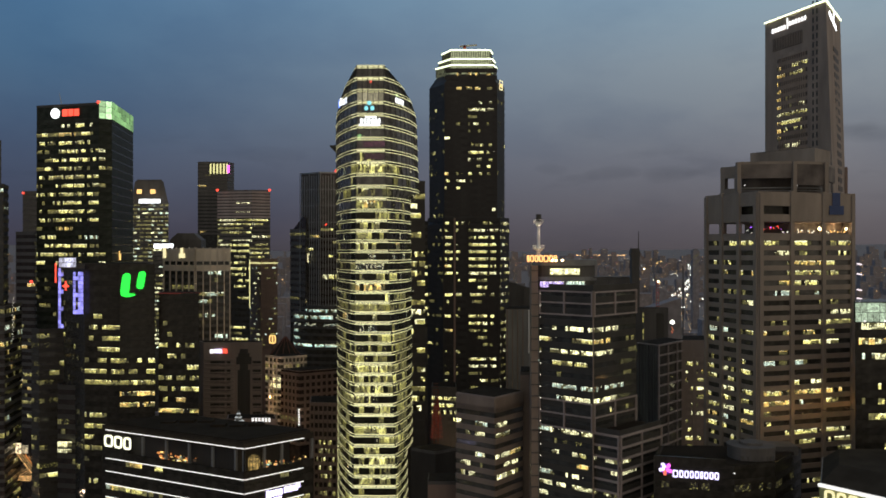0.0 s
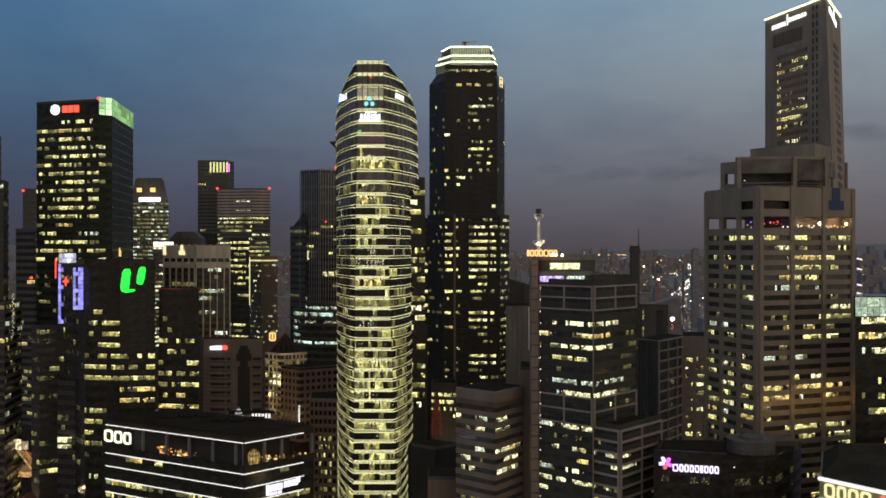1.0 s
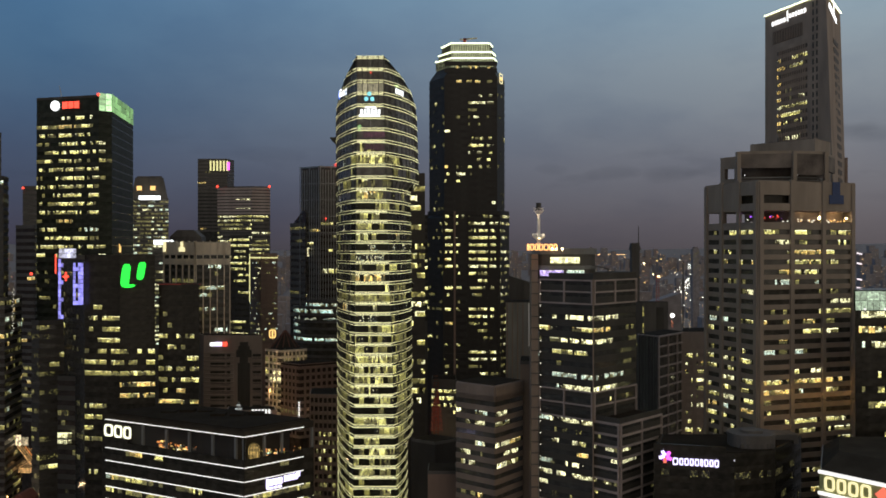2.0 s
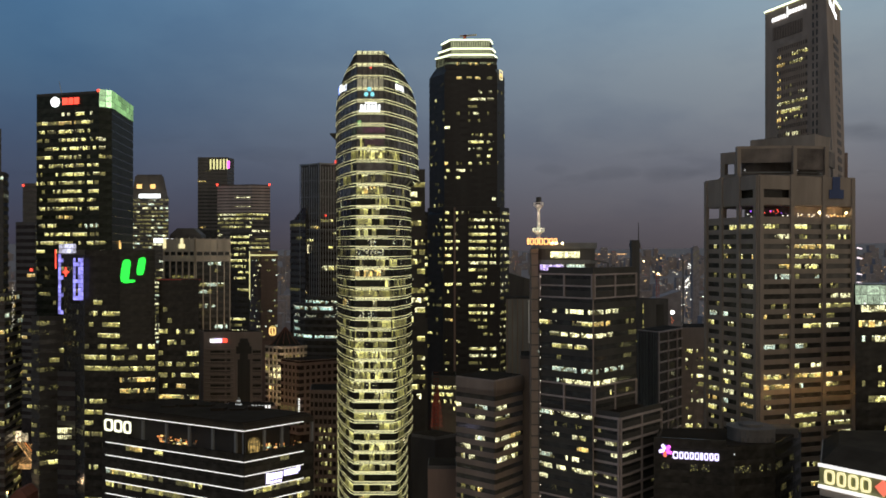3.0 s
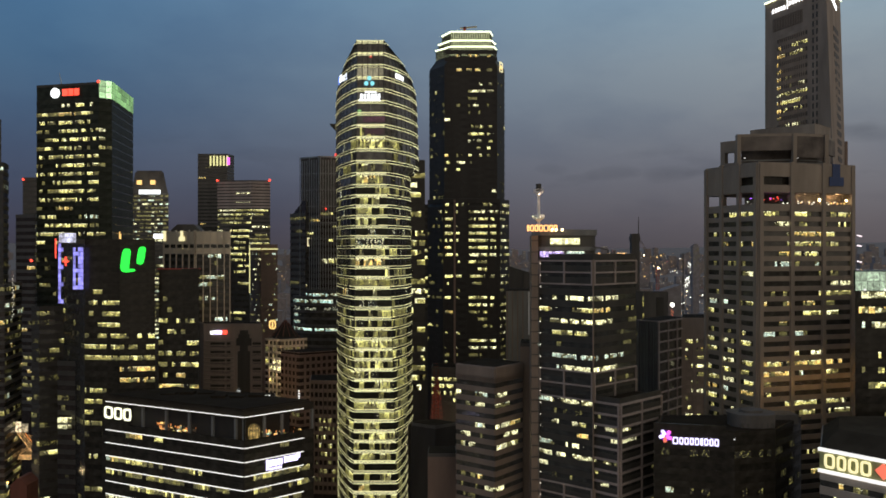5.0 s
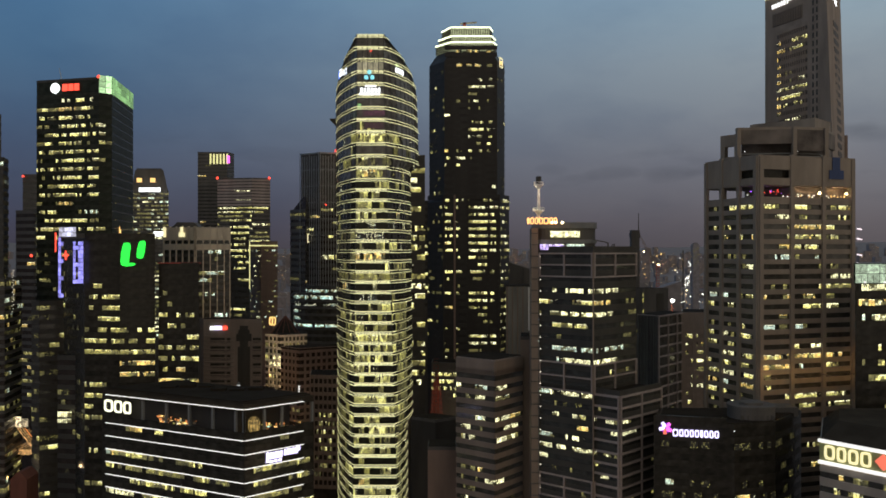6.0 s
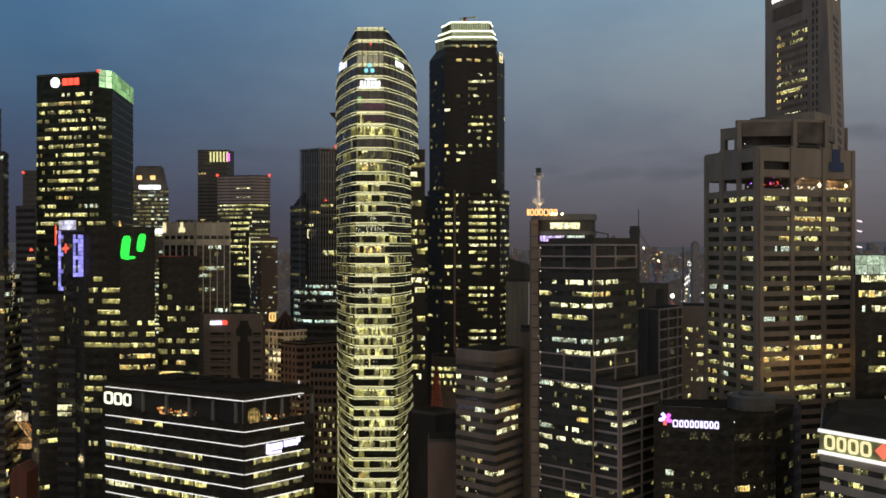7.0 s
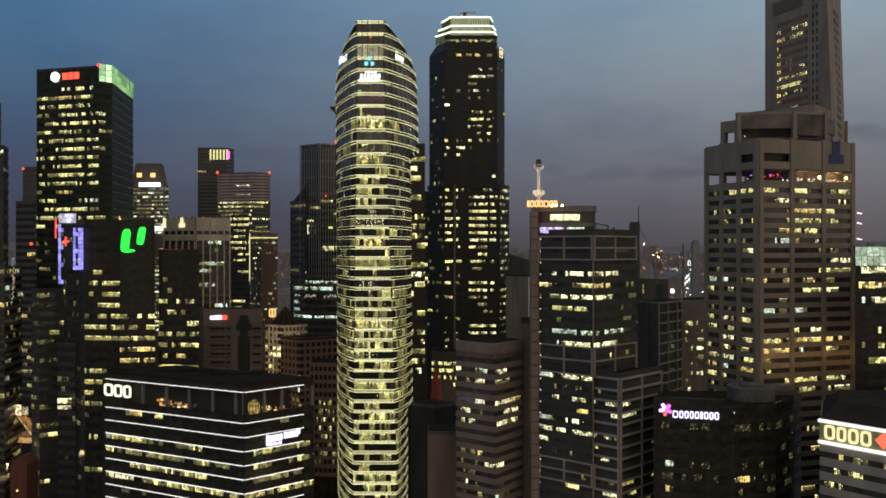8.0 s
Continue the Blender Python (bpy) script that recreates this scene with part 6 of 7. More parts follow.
# pale framed block
PF = [(-170.1, 530.0), (-147.7, 519.0), (-128.0, 524.0)]
pf = tower("pale_framed_block", "glass block in a tall pale stone frame", PF, 169.0, 30, 4.2, GLASS_BLUE, vis=104, ftop=155.8, parapet=0.5, parapet_mat=CREAM,
           style=dict(sp=1.8, band=GREY_DARK, bay=2.2, lit=0.08, tint="cd", run=0.6), faces=[dict(lit=0.04), dict(lit=0.1, floors=["....cccc...", "......d....", "...........", ".ddcccccc..", "dcccd......", "...........", ".d.c.c.....", "..dd.......", "...........", "......cccc."])])
for a, b in ((PF[0], PF[1]), (PF[1], PF[2])):
    ln = math.dist(a, b)
    for z, h in ((161.6, 169.0 - 161.6), (155.8, 3.6)):
        part("stone_band", box_mesh("stone_band", ln, 1.0, h, CREAM_LIGHT), None, pf, m=face_frame(a, b, z) @ Matrix.Translation((0, -0.9, 0)))
    for k in range(6):
        part("stone_post", box_mesh("stone_post", 0.6, 0.9, 150, CREAM_LIGHT), None, pf, m=face_frame(a, b, 20) @ Matrix.Translation((min(ln - 0.7, k * ln / 5), -0.9, 0)))
for k in range(7):
    p = along(PF[0], PF[1], 0.45 + 0.07 * k)
    part("window", window_mesh(1.6, 1.6, PALE, k), None, pf, m=face_frame(p, PF[1], 157.8) @ Matrix.Translation((0, -0.9, 0)))
sign("crest_sign", "yellow glowing crest on the pale stone band", PF[0], PF[1], 163.6, [(0.4, 2.2, 0, 6.0, CREAM_SIGN), (13.0, 4.6, 0, 2.6, CREAM_SIGN), (14.2, 2.0, 2.6, 3.4, CREAM_SIGN)], stand=1.4)
gl = tagged(new("yellow_tube", box_mesh("yellow_tube", 0.5, 0.5, 161.6 - 128.5, LIME_PALE)), "thin vertical yellow light tube on a wall edge", "lamp")
gl.location = (-133.7, 600, 128.5)
tower("yellow_edge_block", "glass block with yellow lit storeys", [(-149.0, 610.0), (-134.8, 605.0)], 172.6, 20, 4.1, GLASS, vis=98, style=dict(sp=2.3, band=BLACK, bay=2.4, lit=0.6, tint="wwp", run=0.8, floors=["wwwww", "wwwww", ".www.", "wwww.", "wwwww", "wwww.", "..www", ".www.", ".....", "..www", ".....", ".....", ".....", ".....", "wwww.", "ddd..", "wwwww"]))
BSL = [(-141.8, 640.0), (-131.4, 628.0), (-120.7, 634.0)]
bs = tower("granite_slab", "brown granite slab tower with a lit roof edge", BSL, 159.6, 20, 3.7, BROWN, vis=95, style=dict(sp=2.2, band=BROWN, bay=2.2, lit=0.03, tint="d"), faces=[dict(lit=0.3, tint="cpd", run=0.1, bay=1.4), dict(lit=0.22, tint="dmdc", run=0.1, bay=1.3, sp=2.5)])
light_line(bs, BSL[0], BSL[1], 158.8, LIME_PALE, 0.9, 0.3)
light_line(bs, BSL[1], BSL[2], 158.8, LIME_PALE, 0.7, 0.3)
# mesh-clad tower with a ribboned teal base
HV = [(-92.3, 566.0), (-78.8, 556.0), (-65.5, 560.0)]
hv = tower("mesh_tower", "dark tower clad in a vertical steel mesh", HV, 215.9, 30, 4.2, GLASS_BROWN, vis=118, style=dict(sp=2.4, band=GREY_DARK, bay=2.6, lit=0.07, tint="wda", run=0.6))
for a, b in ((HV[0], HV[1]), (HV[1], HV[2])):
    ln = math.dist(a, b)
    for k in range(9):
        part("mesh_post", box_mesh("mesh_post", 0.35, 0.4, 218.5 - 60 if k % 4 == 0 else 215.9 - 60, METAL), None, hv, m=face_frame(a, b, 60) @ Matrix.Translation((k * ln / 8, -1.4, 0)))
    for z in (217.4, 207.0, 196.5, 186.0, 175.5, 165.0):
        part("mesh_rail", box_mesh("mesh_rail", ln, 0.5, 0.6 if z > 210 else 0.35, METAL), None, hv, m=face_frame(a, b, z) @ Matrix.Translation((0, -1.4, 0)))
sign("yellow_sign", "small yellow upright sign on the mesh facade", (-87.5, 560), (-80.0, 556), 160.5, [(1.6, 0.7, 0, 5.6, CREAM_SIGN), (1.6, 1.8, 4.9, 0.6, CREAM_SIGN), (1.6, 1.5, 0.0, 0.6, CREAM_SIGN)], stand=2.0)
for k in range(3):
    part("window", window_mesh(3.4, 3.2, (PALE, WARM, MID)[k], k), None, hv, m=face_frame((-77.5 + 4.2 * k, 556.0 + k), HV[2], 149.6) @ Matrix.Translation((0, -0.4, 0)))
bm = bmesh.new()
add_prism(bm, roof_plan(close_plan(HV, 30), -0.006), 184.0, 216.4)
part("upper_glass", bm, GLASS_SKY_PALE, hv, "upper storeys, glass toned pale for the mirrored sky")
ball_lamp("warning_lamp", "red warning lamp on the mesh tower", -67.9, 554, 218.9, 1.2, RED_SIGN)
ball_lamp("warning_lamp", "small red lamp on the mesh facade", -74.5, 553, 184.5, 0.6, RED_SIGN)
tower("mesh_wing", "dark lower wing with a slanting corner", [(-100.9, 575.0), (-88.4, 560.0)], 179.7, 26, 4.2, GLASS_BROWN, vis=118, style=dict(sp=2.4, band=GREY_DARK, bay=2.6, lit=0.05, tint="d"))
bm = bmesh.new()
wp = close_plan([(-100.9, 575.0), (-88.4, 560.0)], 26)
add_prism(bm, wp, 179.7, 190.0, 0, [along(wp[0], wp[1], 0.82), wp[1], wp[2], along(wp[3], wp[2], 0.82)])
sh = tagged(new("slanting_shoulder", mesh_of(bm, "slanting_shoulder", GLASS_BROWN)), "dark slanting glass shoulder on the lower wing", "roof")
pod = thing("curved_podium", "curved glass podium with teal lit storeys", "office building", x=-70.8, y=562)
for i in range(9):
    rad = 27.0 if i else 20.0
    z = 128.6 + 4.4 - i * 4.4
    arcp = [(-rad * math.sin(a), 10 - 22 * math.cos(a)) for a in (math.radians(d) for d in range(80, -41, -10))]
    for nm, z0, z1, off, mt in (("slab_edge", z - 1.6, z, 0.4, GREY_DARK), ("storey", z - 4.4, z - 1.6, 0.0, GLASS)):
        bm = bmesh.new()
        add_prism(bm, [(x * (1 + off / 25), y - off) for x, y in arcp], z0, z1)
        part(nm, bm, mt, pod)
    if i < 6:
        for k in range(len(arcp) - 1):
            if (i == 2 and k % 3 == 0) or (i in (3, 4) and k > 2):
                continue
            a, b = arcp[k], arcp[k + 1]
            ln = round(math.dist(a, b), 1)
            part("window", sparkle_mesh(ln, 1.8, k % 4, TEAL_ROOM) if i == 2 else window_mesh(ln, 2.5 if i == 1 else 1.9, TEAL_ROOM if k < 8 else COOL, (k + 3 * i) % 9, 1.3, 0.13, 0.2), None, pod, m=face_frame(a, b, z - 4.2) @ Matrix.Translation((0, -0.3, 0)))
# brown block; black plates on its face stand in for a shaded cross recess
CR = [(-135.3, 482.0), (-130.6, 474.0), (-98.6, 474.0)]
cr = tower("brown_recess_block", "brown stone block with a cross-shaped recess", CR, 117.9, 20, 3.7, BEIGE_DARK, vis=60, ftop=110.2, parapet=0.3, parapet_mat=BEIGE_DARK, style=dict(sp=2.0, band=None, lit=0.0), faces=[None, None])
for f0, f1, zt in ((0.12, 0.36, 109.6), (0.40, 0.46, 109.6), (0.84, 0.98, 109.6)):
    p, q = along(CR[1], CR[2], f0), along(CR[1], CR[2], f1)
    for k in range(9):
        part("dark_window", box_mesh("dark_window", math.dist(p, q), 0.3, 2.3, GLASS), None, cr, m=face_frame(p, q, zt - 4 - k * 4.6) @ Matrix.Translation((0, -0.15, 0)))
for x0, x1, z0, z1 in ((0.62, 0.76, 40, 114.5), (0.56, 0.82, 106.2, 110.2), (0.595, 0.785, 110.2, 112.3), (0.585, 0.795, 40, 103.1)):
    p, q = along(CR[1], CR[2], x0), along(CR[1], CR[2], x1)
    part("recess", box_mesh("recess", math.dist(p, q), 0.3, z1 - z0, BLACK), None, cr, m=face_frame(p, q, z0) @ Matrix.Translation((0, -0.16 - 0.004 * len(cr.children), 0)))
for f0, f1 in ((0.0, 0.52), (0.83, 1.0)):
    p, q = along(CR[1], CR[2], f0), along(CR[1], CR[2], f1)
    for k in range(17):
        part("ledge", box_mesh("ledge", math.dist(p, q), 0.7, 0.7, BEIGE_DARK), None, cr, m=face_frame(p, q, 109.6 - 1.4 - k * 2.3) @ Matrix.Translation((0, -0.6, 0)))
sign("pill_sign", "white and red glowing sign on the brown block", CR[1], CR[2], 112.3, [(3.8, 2.0, 0, 1.9, WHITE_SIGN), (6.0, 4.2, 0, 2.2, LILAC_SIGN), (10.6, 2.4, 0, 2.2, RED_SIGN)])
# domed block with arched cream storeys
DM = [(-106.1, 520.0), (-95.5, 512.0), (-81.4, 520.0)]
tower("cream_block", "cream stone block with deep square windows", DM, 105.1, 20, 3.7, GLASS, vis=62, ftop=104.4, parapet=0.4, parapet_mat=CREAM, style=dict(sp=1.3, band=CREAM, proud=0.5, bay=2.4, lit=0.1, tint="dw", mull=(0.9, 0.5, CREAM)), faces=[dict(floors=["....", "d.d.", "..d.", "m.pp", ".ppp", "..d.", ".ww."]), dict(lit=0.12, tint="dm", run=0.2)])
dome2 = thing("ribbed_dome", "dark red ribbed glass dome", "dome", x=-97.0, y=535, z=101.9)
bm = bmesh.new()
bmesh.ops.create_cone(bm, cap_ends=True, segments=12, radius1=11, radius2=0.6, depth=13)
part("shell", bm, ROOF, dome2, m=Matrix.Translation((0, 0, 6.5)))
for k in range(12):
    a = k * math.tau / 12
    bm = bmesh.new()
    add_box(bm, -0.2, 0.2, -0.2, 0.2, 0, 16.9)
    part("rib", bm, BRICK_RED, dome2, m=pose(11 * math.cos(a), 11 * math.sin(a), 0, 0, 0, math.degrees(a)) @ pose(0, 0, 0, 0, -38.6, 0))
crest = tagged(new("yellow_crest"), "yellow glowing shield-shaped crest sign", "sign")
crest.location = (-117.7, 600, 107.0)
part("shield", ring_plate(4.8, 6.0, 0.9), AMBER_TUBE, crest, m=Matrix.Translation((-2.4, 0, -3.4)))
part("shield_bar", rounded_box(1.2, 0.3, 3.6, 0.1), AMBER_TUBE, crest, m=Matrix.Translation((-0.6, 0.02, -2.2)))
part("mount", rounded_box(1.0, 0.6, 9.0, 0.1), BROWN, crest, m=Matrix.Translation((-0.5, 0.5, -11)))
tower("low_brown_block", "brown stone block with square windows", [(-91.0, 488.0), (-78.9, 478.0), (-59.5, 490.0)], 101.4, 20, 3.8, GLASS_BROWN, vis=60, ftop=98.9, parapet=0.4, parapet_mat=BROWN, style=dict(sp=1.6, band=BROWN, proud=0.2, bay=3.2, lit=0.03, tint="wd", mull=(1.3, 0.22, BROWN)))
NB = [(-61.6, 402.0), (-46.8, 400.0)]
tower("ribbed_block", "brown ribbed tower with clustered lit windows", NB, 96.5, 20, 3.9, GLASS_BROWN, vis=44, style=dict(sp=1.7, band=BROWN, bay=1.1, lit=0.3, tint="wddmd", run=0.4, pier=(2, 0.5, 0.6, BROWN), floors=["." * 14] * 4 + ["mw..d.w.dm....", "wd..mw.wm.d.w.", "w..m.dw...m..d", "dm..w...dw..m."]))
# point lamps with unseen sources, added to lift the dark walls with warm light
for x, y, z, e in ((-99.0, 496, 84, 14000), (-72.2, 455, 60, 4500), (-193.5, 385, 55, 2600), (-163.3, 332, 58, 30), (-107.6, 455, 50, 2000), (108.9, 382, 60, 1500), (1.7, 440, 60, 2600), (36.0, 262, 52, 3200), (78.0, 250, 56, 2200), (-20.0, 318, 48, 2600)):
    ld = bpy.data.lights.new("wall_fill", "POINT")
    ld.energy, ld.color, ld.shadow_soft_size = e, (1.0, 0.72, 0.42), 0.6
    new("wall_fill", ld).location = (x, y, z)
    ball_lamp("street_globe", "warm globe marking an added unseen fill lamp", x, y + 1.4, z, 0.5, AMBER_TUBE)
sign("upright_sign", "small white upright sign bars on the brown block", (-80.3, 476.6), (-77.0, 476.6), 72.4, [(1.0, 0.9, 1.35 * k, 0.95, LED) for k in range(7)], stand=0.6)
ut = tagged(new("yellow_tube", box_mesh("yellow_tube", 0.5, 0.5, 11.0, LIME_PALE)), "thin upright yellow light tube on a wall edge", "lamp")
ut.location = (-104.4, 499, 93.2)
# flat sign and little pagoda roof near the lined block
sign("small_sign", "small white sign bars on a dark roof", (-85.7, 390), (-75.5, 390), 91.5, bars(0, (1.0, 0.9, 0.9, 1.0, 0.9, 0.9), 0, 1.9, LED, 0.55))
tower("sign_roof_block", "dark low block carrying a small sign", [(-97.8, 392.0), (-74.9, 392.0)], 90.5, 14, 3.8, BROWN, vis=40, style=dict(sp=2, band=BROWN, lit=0.0))
pg = thing("roof_turret", "white floodlit little tiered roof turret", "turret", x=-91.7, y=390, z=91.2)
for k in range(3):
    for nm, r1, r2, z0, d, mt in (("tier", 2.5 - k * 0.75, 1.9 - k * 0.6, 0.0, 0.5, PALE_GLOW), ("storey", 1.5 - k * 0.45, 1.4 - k * 0.45, 0.5, 1.1, GREY)):
        bm = bmesh.new()
        bmesh.ops.create_cone(bm, cap_ends=True, segments=8, radius1=r1, radius2=r2, depth=d)
        part(nm, bm, mt, pg, m=Matrix.Translation((0, 0, 0.6 + k * 1.6 + z0 + d / 2)))
# blocks seen between the two tall towers and below
RT = [(-26.0, 425.0), (-8.8, 425.0)]
tower("rear_office_tower", "dark office tower with wide lit windows", RT, 201.0, 20, 4.7, GREY_DARK, vis=75, ftop=196.1, style=dict(sp=2.0, band=GREY_DARK, bay=2.0, lit=0.62, tint="wwpmm", run=0.7))
# added filler that darkens the bright gap between the two towers
tower("slot_filler", "dark block standing behind the slot between two towers", [(-15.5, 535.0), (-3.0, 535.0)], 184.0, 16, 4.2, GREY_DARK, vis=120, parapet=0.3, style=dict(sp=2.2, band=BLACK, bay=2.0, lit=0.25, tint="mdw"))
tower("low_dark_block", "low dark roof beside the octagonal tower", [(-12.8, 352.0), (-3.1, 345.0), (5.5, 352.0)], 87.4, 20, 4, GRANITE_DARK, ftop=40, vis=40, style=dict(lit=0, band=None))
tower("low_taupe_wall", "plain taupe stone wall block", [(-5.6, 318.0), (5.0, 318.0)], 82.8, 12, 4, BROWN, ftop=40, vis=40, style=dict(lit=0, band=None))
cg = thing("red_crane_base", "red lit construction hoist tower", "hoist", x=-4.6, y=445, z=0)
bm = bmesh.new()
for k in range(26):
    add_box(bm, -0.15, 2.2, -0.15, 0.15, 60 + k * 1.6, 60.3 + k * 1.6)
for x in (-0.2, 2.0):
    add_box(bm, x, x + 0.35, -0.2, 0.2, 0, 97.0)
part("lattice", bm, BRICK_RED, cg)
hr = random.Random(5)
for k in range(9):
    # netting strips that lean in towards the tip; their emission imitates red light
    x, top = -1.8 + k * 0.72, 94.5 - 1.9 * abs(k - 4.5) + hr.uniform(-1.5, 1.5)
    bm = bmesh.new()
    z = 72.0
    while z < top:
        step = hr.uniform(0.8, 2.2)
        lean = (1.4 - x) * 0.75 * (z - 72) / 24
        add_box(bm, x + lean, x + lean + 0.42, 0.3, 0.42, z, min(z + step, top))
        z += step + hr.choice((0.15, 0.3, 0.9))
    part("lit_netting", bm, NET_RED, cg, "dim red glowing netting")
tower("hoist_block", "dark block with three lit storeys", [(-6.0, 458.0), (7.1, 455.0)], 95.2, 16, 3.6, GREY_DARK, vis=75, style=dict(sp=1.6, band=GREY_DARK, bay=1.6, lit=0, floors=["........", "w.wwwwww", "w.wwwww.", "w.wwwwww", ".......ww", "........", "........", "........", "....www"]))
for x, w, top, d, nm in ((130.2, 5.5, 169.4, 600, "pylon_shaft"),):
    t = thing("pylon_tower", "thin dark concrete shaft with a spire", "tower", x=x, y=d)
    bm = bmesh.new()
    add_box(bm, 0, w, 0, 6, 0, top)
    add_box(bm, -0.4, w + 0.4, -0.4, 6.4, top - 5, top - 2)
    part("shaft", bm, GREY_DARK, t)
    bm = bmesh.new()
    bmesh.ops.create_cone(bm, segments=8, radius1=0.55, radius2=0.2, depth=177.2 - top + 16)
    part("spire", bm, GREY_DARK, t, m=Matrix.Translation((w - 0.1, 3, top + (177.2 - top) / 2 - 4)))

# ---- distant city: low blocks and slabs out to the hills, with their lights ----
cr_rng = random.Random(77)
bm_blocks, pts_l = bmesh.new(), {0: [], 1: [], 2: [], 3: []}
for i in range(2200):
    d = cr_rng.uniform(620, 4300)
    ang = cr_rng.uniform(-0.52, 0.52)
    x, y = d * math.tan(ang), d
    rise = max(0.0, (math.hypot(x, y) - 1600) / 3000) ** 1.5 * 132
    slabby = cr_rng.random() < 0.45
    h = cr_rng.uniform(22, 70) * (1.0 if slabby else 0.45)
    if d < 1100:
        h = min(h, 60)
    if 0.255 < x / y < 0.305 and d < 2600:
        h = min(h, 14)
    if not free_spot(x, y, 26):
        continue
    w, dp = cr_rng.uniform(10, 34), cr_rng.uniform(12, 30)
    add_box(bm_blocks, x - w / 2, x + w / 2, y, y + dp, rise - 8, rise + h, i % 2)
    for k in range(int(h / 11) + 1):
        c = cr_rng.choices((0, 1, 2, 3), (5, 3, 2, 1))[0]
        pts_l[c].append((x + cr_rng.uniform(-w / 2, w / 2), y - 1.0, rise + cr_rng.uniform(2, h)))
city = new("distant_blocks", mesh_of(bm_blocks, "distant_blocks", [HAZE_GREY, HAZE_WARM]))
tagged(city, "hazy grey city blocks reaching to the hills", "city blocks", kind="stuff")
for i in range(1100):
    d = cr_rng.uniform(900, 4400)
    x = d * math.tan(cr_rng.triangular(-0.3, 0.52, 0.28))
    rise = max(0.0, (math.hypot(x, d) - 1600) / 3000) ** 1.5 * 132
    pts_l[cr_rng.choices((0, 1, 2, 3), (4, 5, 2, 1))[0]].append((x, d, rise + cr_rng.uniform(3, 16)))
# two lit roads that run away between the blocks
for x0, y0, x1, y1, n in ((273.5, 1150, 711.2, 2600, 26), (263.7, 900, 661.2, 2400, 34), (184.0, 800, 221.9, 880, 12), (221.9, 880, 254.5, 1100, 14), (267.7, 1000, 535.8, 1900, 22)):
    for k in range(n):
        f = k / (n - 1)
        y = y0 + (y1 - y0) * f
        x = x0 + (x1 - x0) * f
        rise = max(0.0, (math.hypot(x, y) - 1600) / 3000) ** 1.5 * 132
        for s in (-6, 7):
            pts_l[1 if k % 3 else 2].append((x + s, y, rise + 9))
for c, (nm, lab, mt) in enumerate((("distant_lights", "distant pale window lights", FAR_PALE), ("distant_lights", "distant amber street lights", FAR_AMBER), ("distant_lights", "distant white lights", FAR_WHITE), ("distant_lights", "distant red and pink lights", FAR_RED))):
    bm = bmesh.new()
    for x, y, z in pts_l[c]:
        s = cr_rng.uniform(0.16, 0.5) * (0.5 + y / 3000) * (1.5 if c == 1 else 1.1)
        add_box(bm, x - s, x + s, y - 0.5, y, z - s * 0.8, z + s * 0.8)
    tagged(new(nm, mesh_of(bm, nm, mt)), lab, "lights", kind="stuff")
# mid-distance blocks in the gap beside the framed tower
mid = random.Random(9)
for i in range(40):
    y = mid.uniform(540, 950)
    x = mid.choice((mid.uniform(0.235, 0.30), mid.uniform(0.235, 0.30), mid.uniform(0.078, 0.1))) * y
    top = 169 - mid.uniform(0.074, 0.125) * y
    w = mid.uniform(9, 20)
    if 0.258 < x / y < 0.305:
        top *= 0.72
    if not free_spot(x + w / 2, y + 7, 13):
        continue
    blk = thing("city_block", mid.choice(("grey concrete city block with small lit windows", "pale rendered city block with scattered lights", "dull brown city block under street glow")), "building", x=x, y=y)
    bm = bmesh.new()
    add_box(bm, 0, w, 0, 14, 0, top)
    add_box(bm, w * 0.2, w * 0.6, 3, 9, top, top + 3)
    part("wall", bm, mid.choice((HAZE_GREY, HAZE_WARM, GREY)), blk)
    for k in range(16):
        part("window", box_mesh("window_small", mid.choice((1.2, 1.8, 2.6)), 0.3, 1.3, mid.choice((WARM, MID, DIM, COOL, AMBER))), None, blk, m=Matrix.Translation((mid.randrange(int(w / 3)) * 3 + 0.6, -0.25, top - 4 - mid.randrange(12) * 3.4)))
# a luffing crane with lamps, a thin lattice pole and a tower far off
crane2 = thing("luffing_crane", "orange lit luffing crane over the distant blocks", "crane", x=160.5, y=650, z=0)
bm = bmesh.new()
for k in range(50):
    add_box(bm, -1.0, 1.0, -0.15, 0.15, 40 + k * 2.1, 40.3 + k * 2.1)
for x in (-1.0, 0.8):
    add_box(bm, x, x + 0.25, -0.2, 0.2, 0, 145)
part("tower_mast", bm, RED_PAINT, crane2)
bm = bmesh.new()
for k in range(16):
    add_box(bm, -0.7, 0.7, -0.12, 0.12, k * 1.6, k * 1.6 + 0.2)
for x in (-0.7, 0.5):
    add_box(bm, x, x + 0.22, -0.15, 0.15, 0, 25.5)
part("jib", bm, BROWN_LIT, crane2, m=pose(0, 0, 144, 0, -32, 0))
for x, z, s in ((149.9, 154.3, 0.55), (160.5, 144.8, 0.65), (161.5, 144.0, 0.35), (157.0, 146.2, 0.3)):
    ball_lamp("crane_lamp", "yellow work lamp on the luffing crane", x, 648.6, z, s, FLOOD)
pole2 = tagged(new("lattice_pole", box_mesh("lattice_pole", 0.7, 0.7, 155.3, GREY_DARK)), "thin dark pole rising over distant roofs", "pole")
pole2.location = (193, 700, 0)
far = thing("distant_tower", "hazy grey tower with lit storeys far off", "tower", x=517, y=1800)
bm = bmesh.new()
add_box(bm, 0, 14, 0, 14, 0, 166)
add_box(bm, 3, 11, 3, 11, 166, 169.5)
part("wall", bm, HAZE_GREY, far)
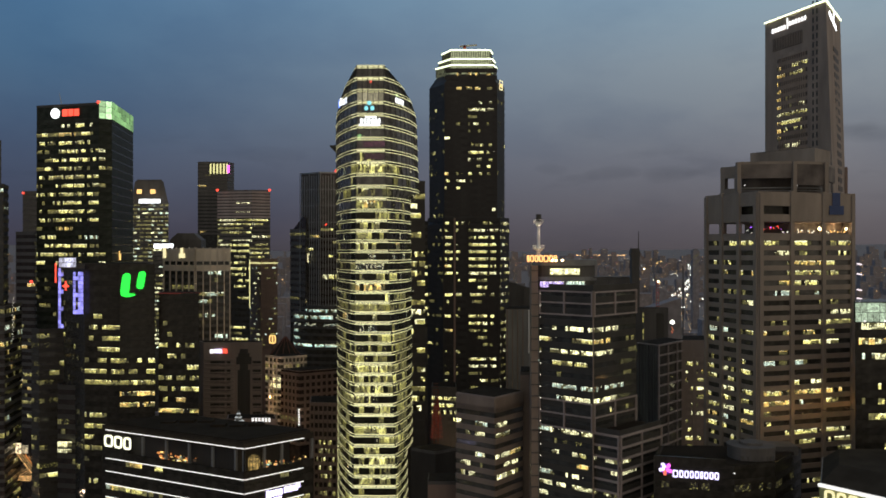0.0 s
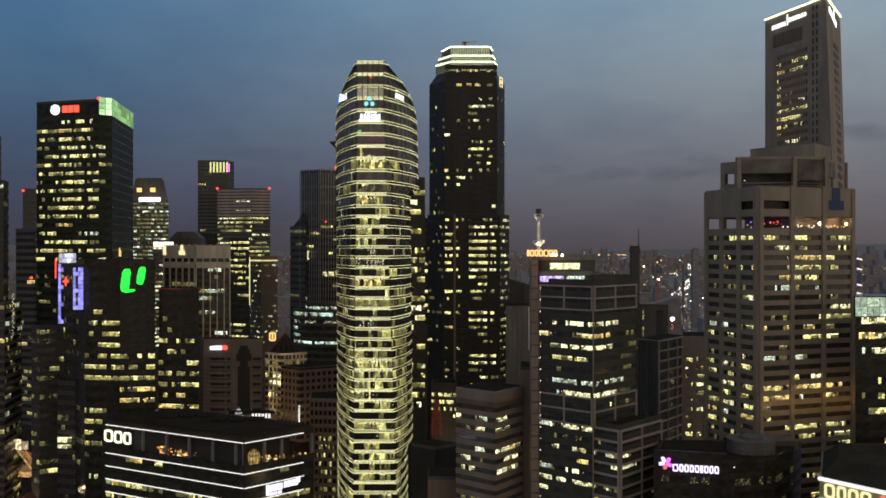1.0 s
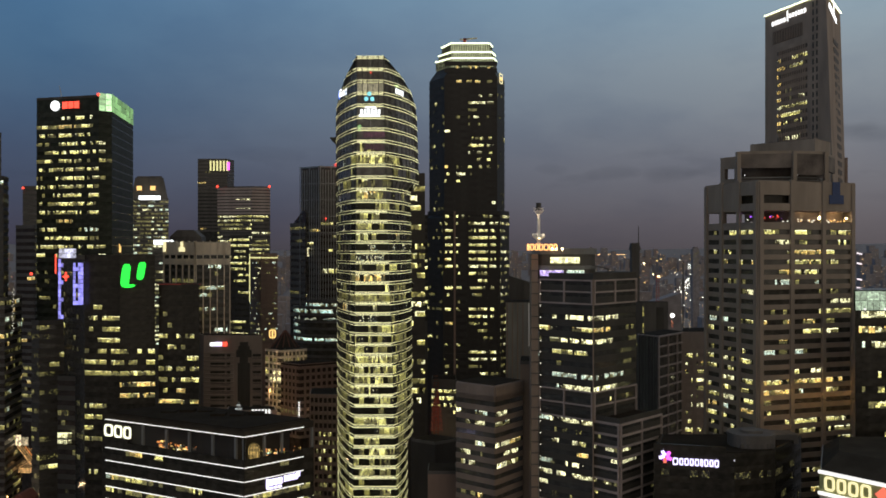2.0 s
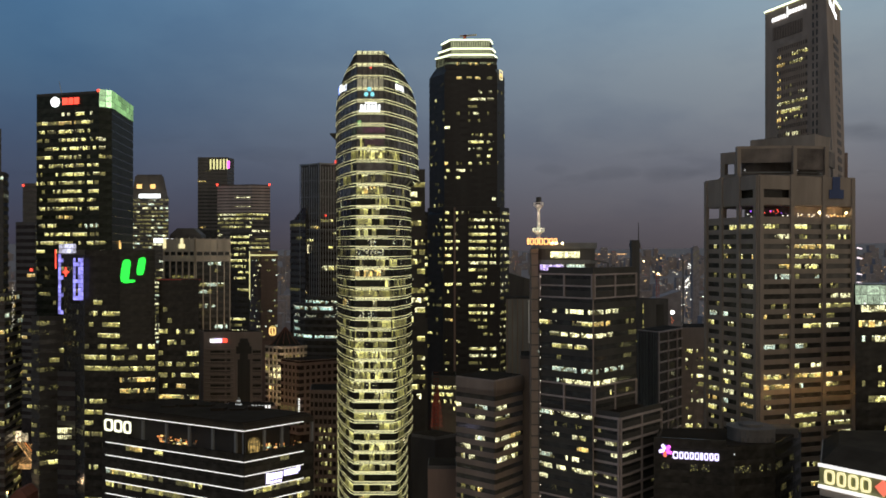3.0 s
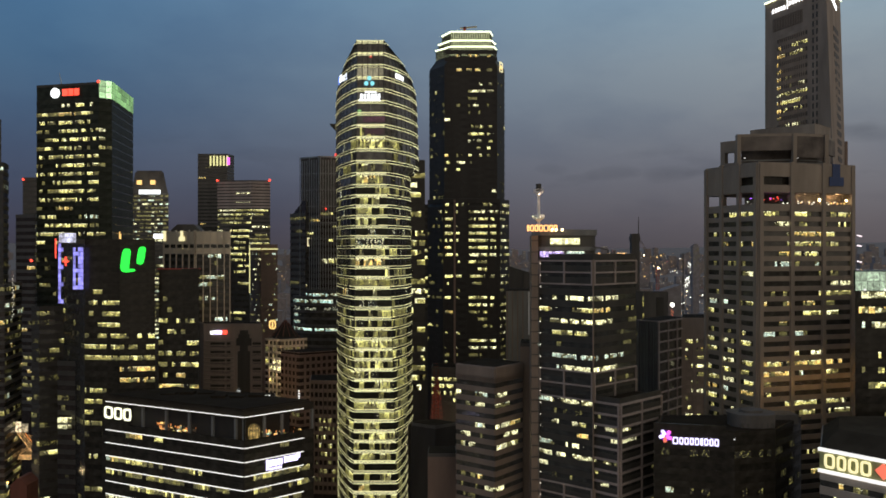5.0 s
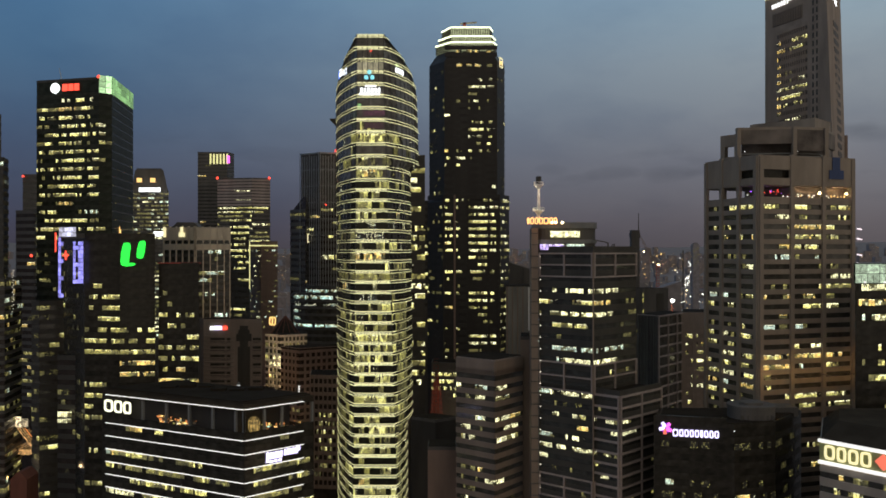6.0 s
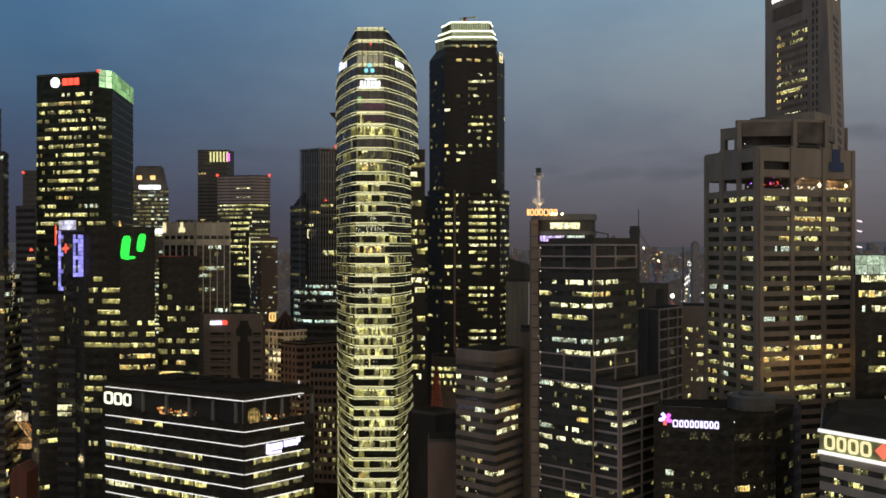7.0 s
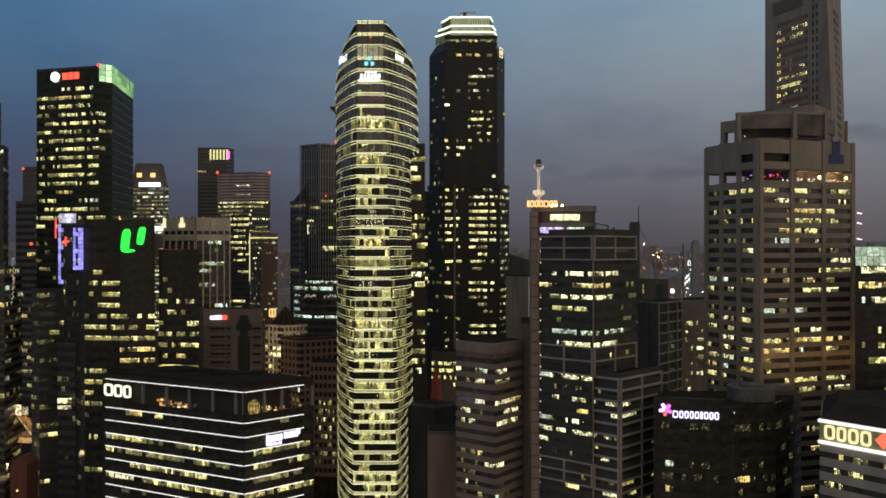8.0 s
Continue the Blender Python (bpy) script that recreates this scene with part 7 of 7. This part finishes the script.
for k in range(12):
    for j in range(3):
        if (k * 5 + j * 3) % 4 == 0:
            part("window", box_mesh("window_far", 2.6, 0.4, 1.4, DIM), None, far, m=Matrix.Translation((1.2 + j * 4.2, -0.3, 122 + k * 3.6)))
# lamps of the road that climbs away between the blocks
bm = bmesh.new()
for k in range(46):
    f = (k // 2) / 22
    y = 2500 + 1500 * f
    x = (0.2675 + 0.020 * math.sin(f * 3.0)) * y + (-9 if k % 2 else 9)
    s = cr_rng.choice((0.7, 1.0, 1.3, 1.9))
    z = max(0.0, (math.hypot(x, y) - 1600) / 3000) ** 1.5 * 132 + 12
    add_box(bm, x - s, x + s, y - 1, y, z - s, z + s)
    add_box(bm, x - 0.2, x + 0.2, y - 0.4, y, z - 20, z)
tagged(new("road_lamps", mesh_of(bm, "road_lamps", FLOOD_WHITE)), "white and warm lamps along a far road", "lights", kind="stuff")
# bright crossings and yards beside that road
yard = random.Random(31)
for x, y, n, size in ((655.0, 2300.0, 5, 2.6), (640.0, 2100.0, 4, 2.0), (680.0, 2250.0, 6, 2.2), (702.0, 2500.0, 3, 2.4), (770.0, 2750.0, 3, 2.0), (860.0, 3200.0, 4, 2.2), (590.0, 2150.0, 3, 2.0), (700.0, 2120.0, 5, 2.6), (1020.0, 3500.0, 4, 2.4)):
    for k in range(n):
        px, py, q = x + yard.uniform(-14, 14), y + yard.uniform(-60, 60), size * yard.uniform(0.3, 0.8)
        high = max(0.0, (math.hypot(px, py) - 1600) / 3000) ** 1.5 * 132 + yard.uniform(9, 20)
        ball_lamp("yard_lamp", "white flood lamp over a far road crossing", px, py, high, q, yard.choice((FLOOD_WHITE, FLOOD_WHITE, FLOOD, FAR_AMBER_STRONG)))
# a band of lights along the far shore
bm = bmesh.new()
for i in range(60):
    x = cr_rng.uniform(659.4, 910.9)
    s = cr_rng.uniform(1.2, 3.2)
    add_box(bm, x - s, x + s, 4299, 4300, 138 - s * 0.6, 138 + s * 0.6)
tagged(new("shore_lights", mesh_of(bm, "shore_lights", FAR_AMBER)), "thin band of orange harbour lights", "lights", kind="stuff")
for x, z in ((369.4, 144.6), (376.2, 147.6), (212.3, 142.7), (208.8, 130.3)):
    ball_lamp("street_flood", "warm orange flood lamp in the distant city", x, 1500 if z > 140 else 900, z, 1.5 if z > 140 else 0.7, AMBER_TUBE)
# street lamps of the nearer streets
sr = random.Random(5)
bm = bmesh.new()
for i in range(260):
    x, y = sr.uniform(-190, 190), sr.uniform(330, 800)
    if not free_spot(x, y, 2):
        continue
    add_box(bm, x - 0.5, x + 0.5, y - 0.5, y + 0.5, 8, 8.6)
    add_box(bm, x - 0.08, x + 0.08, y - 0.08, y + 0.08, 0, 8)
tagged(new("street_lamps", mesh_of(bm, "street_lamps", FAR_AMBER_STRONG)), "amber street lamps along the dark streets", "street lamp", kind="stuff")
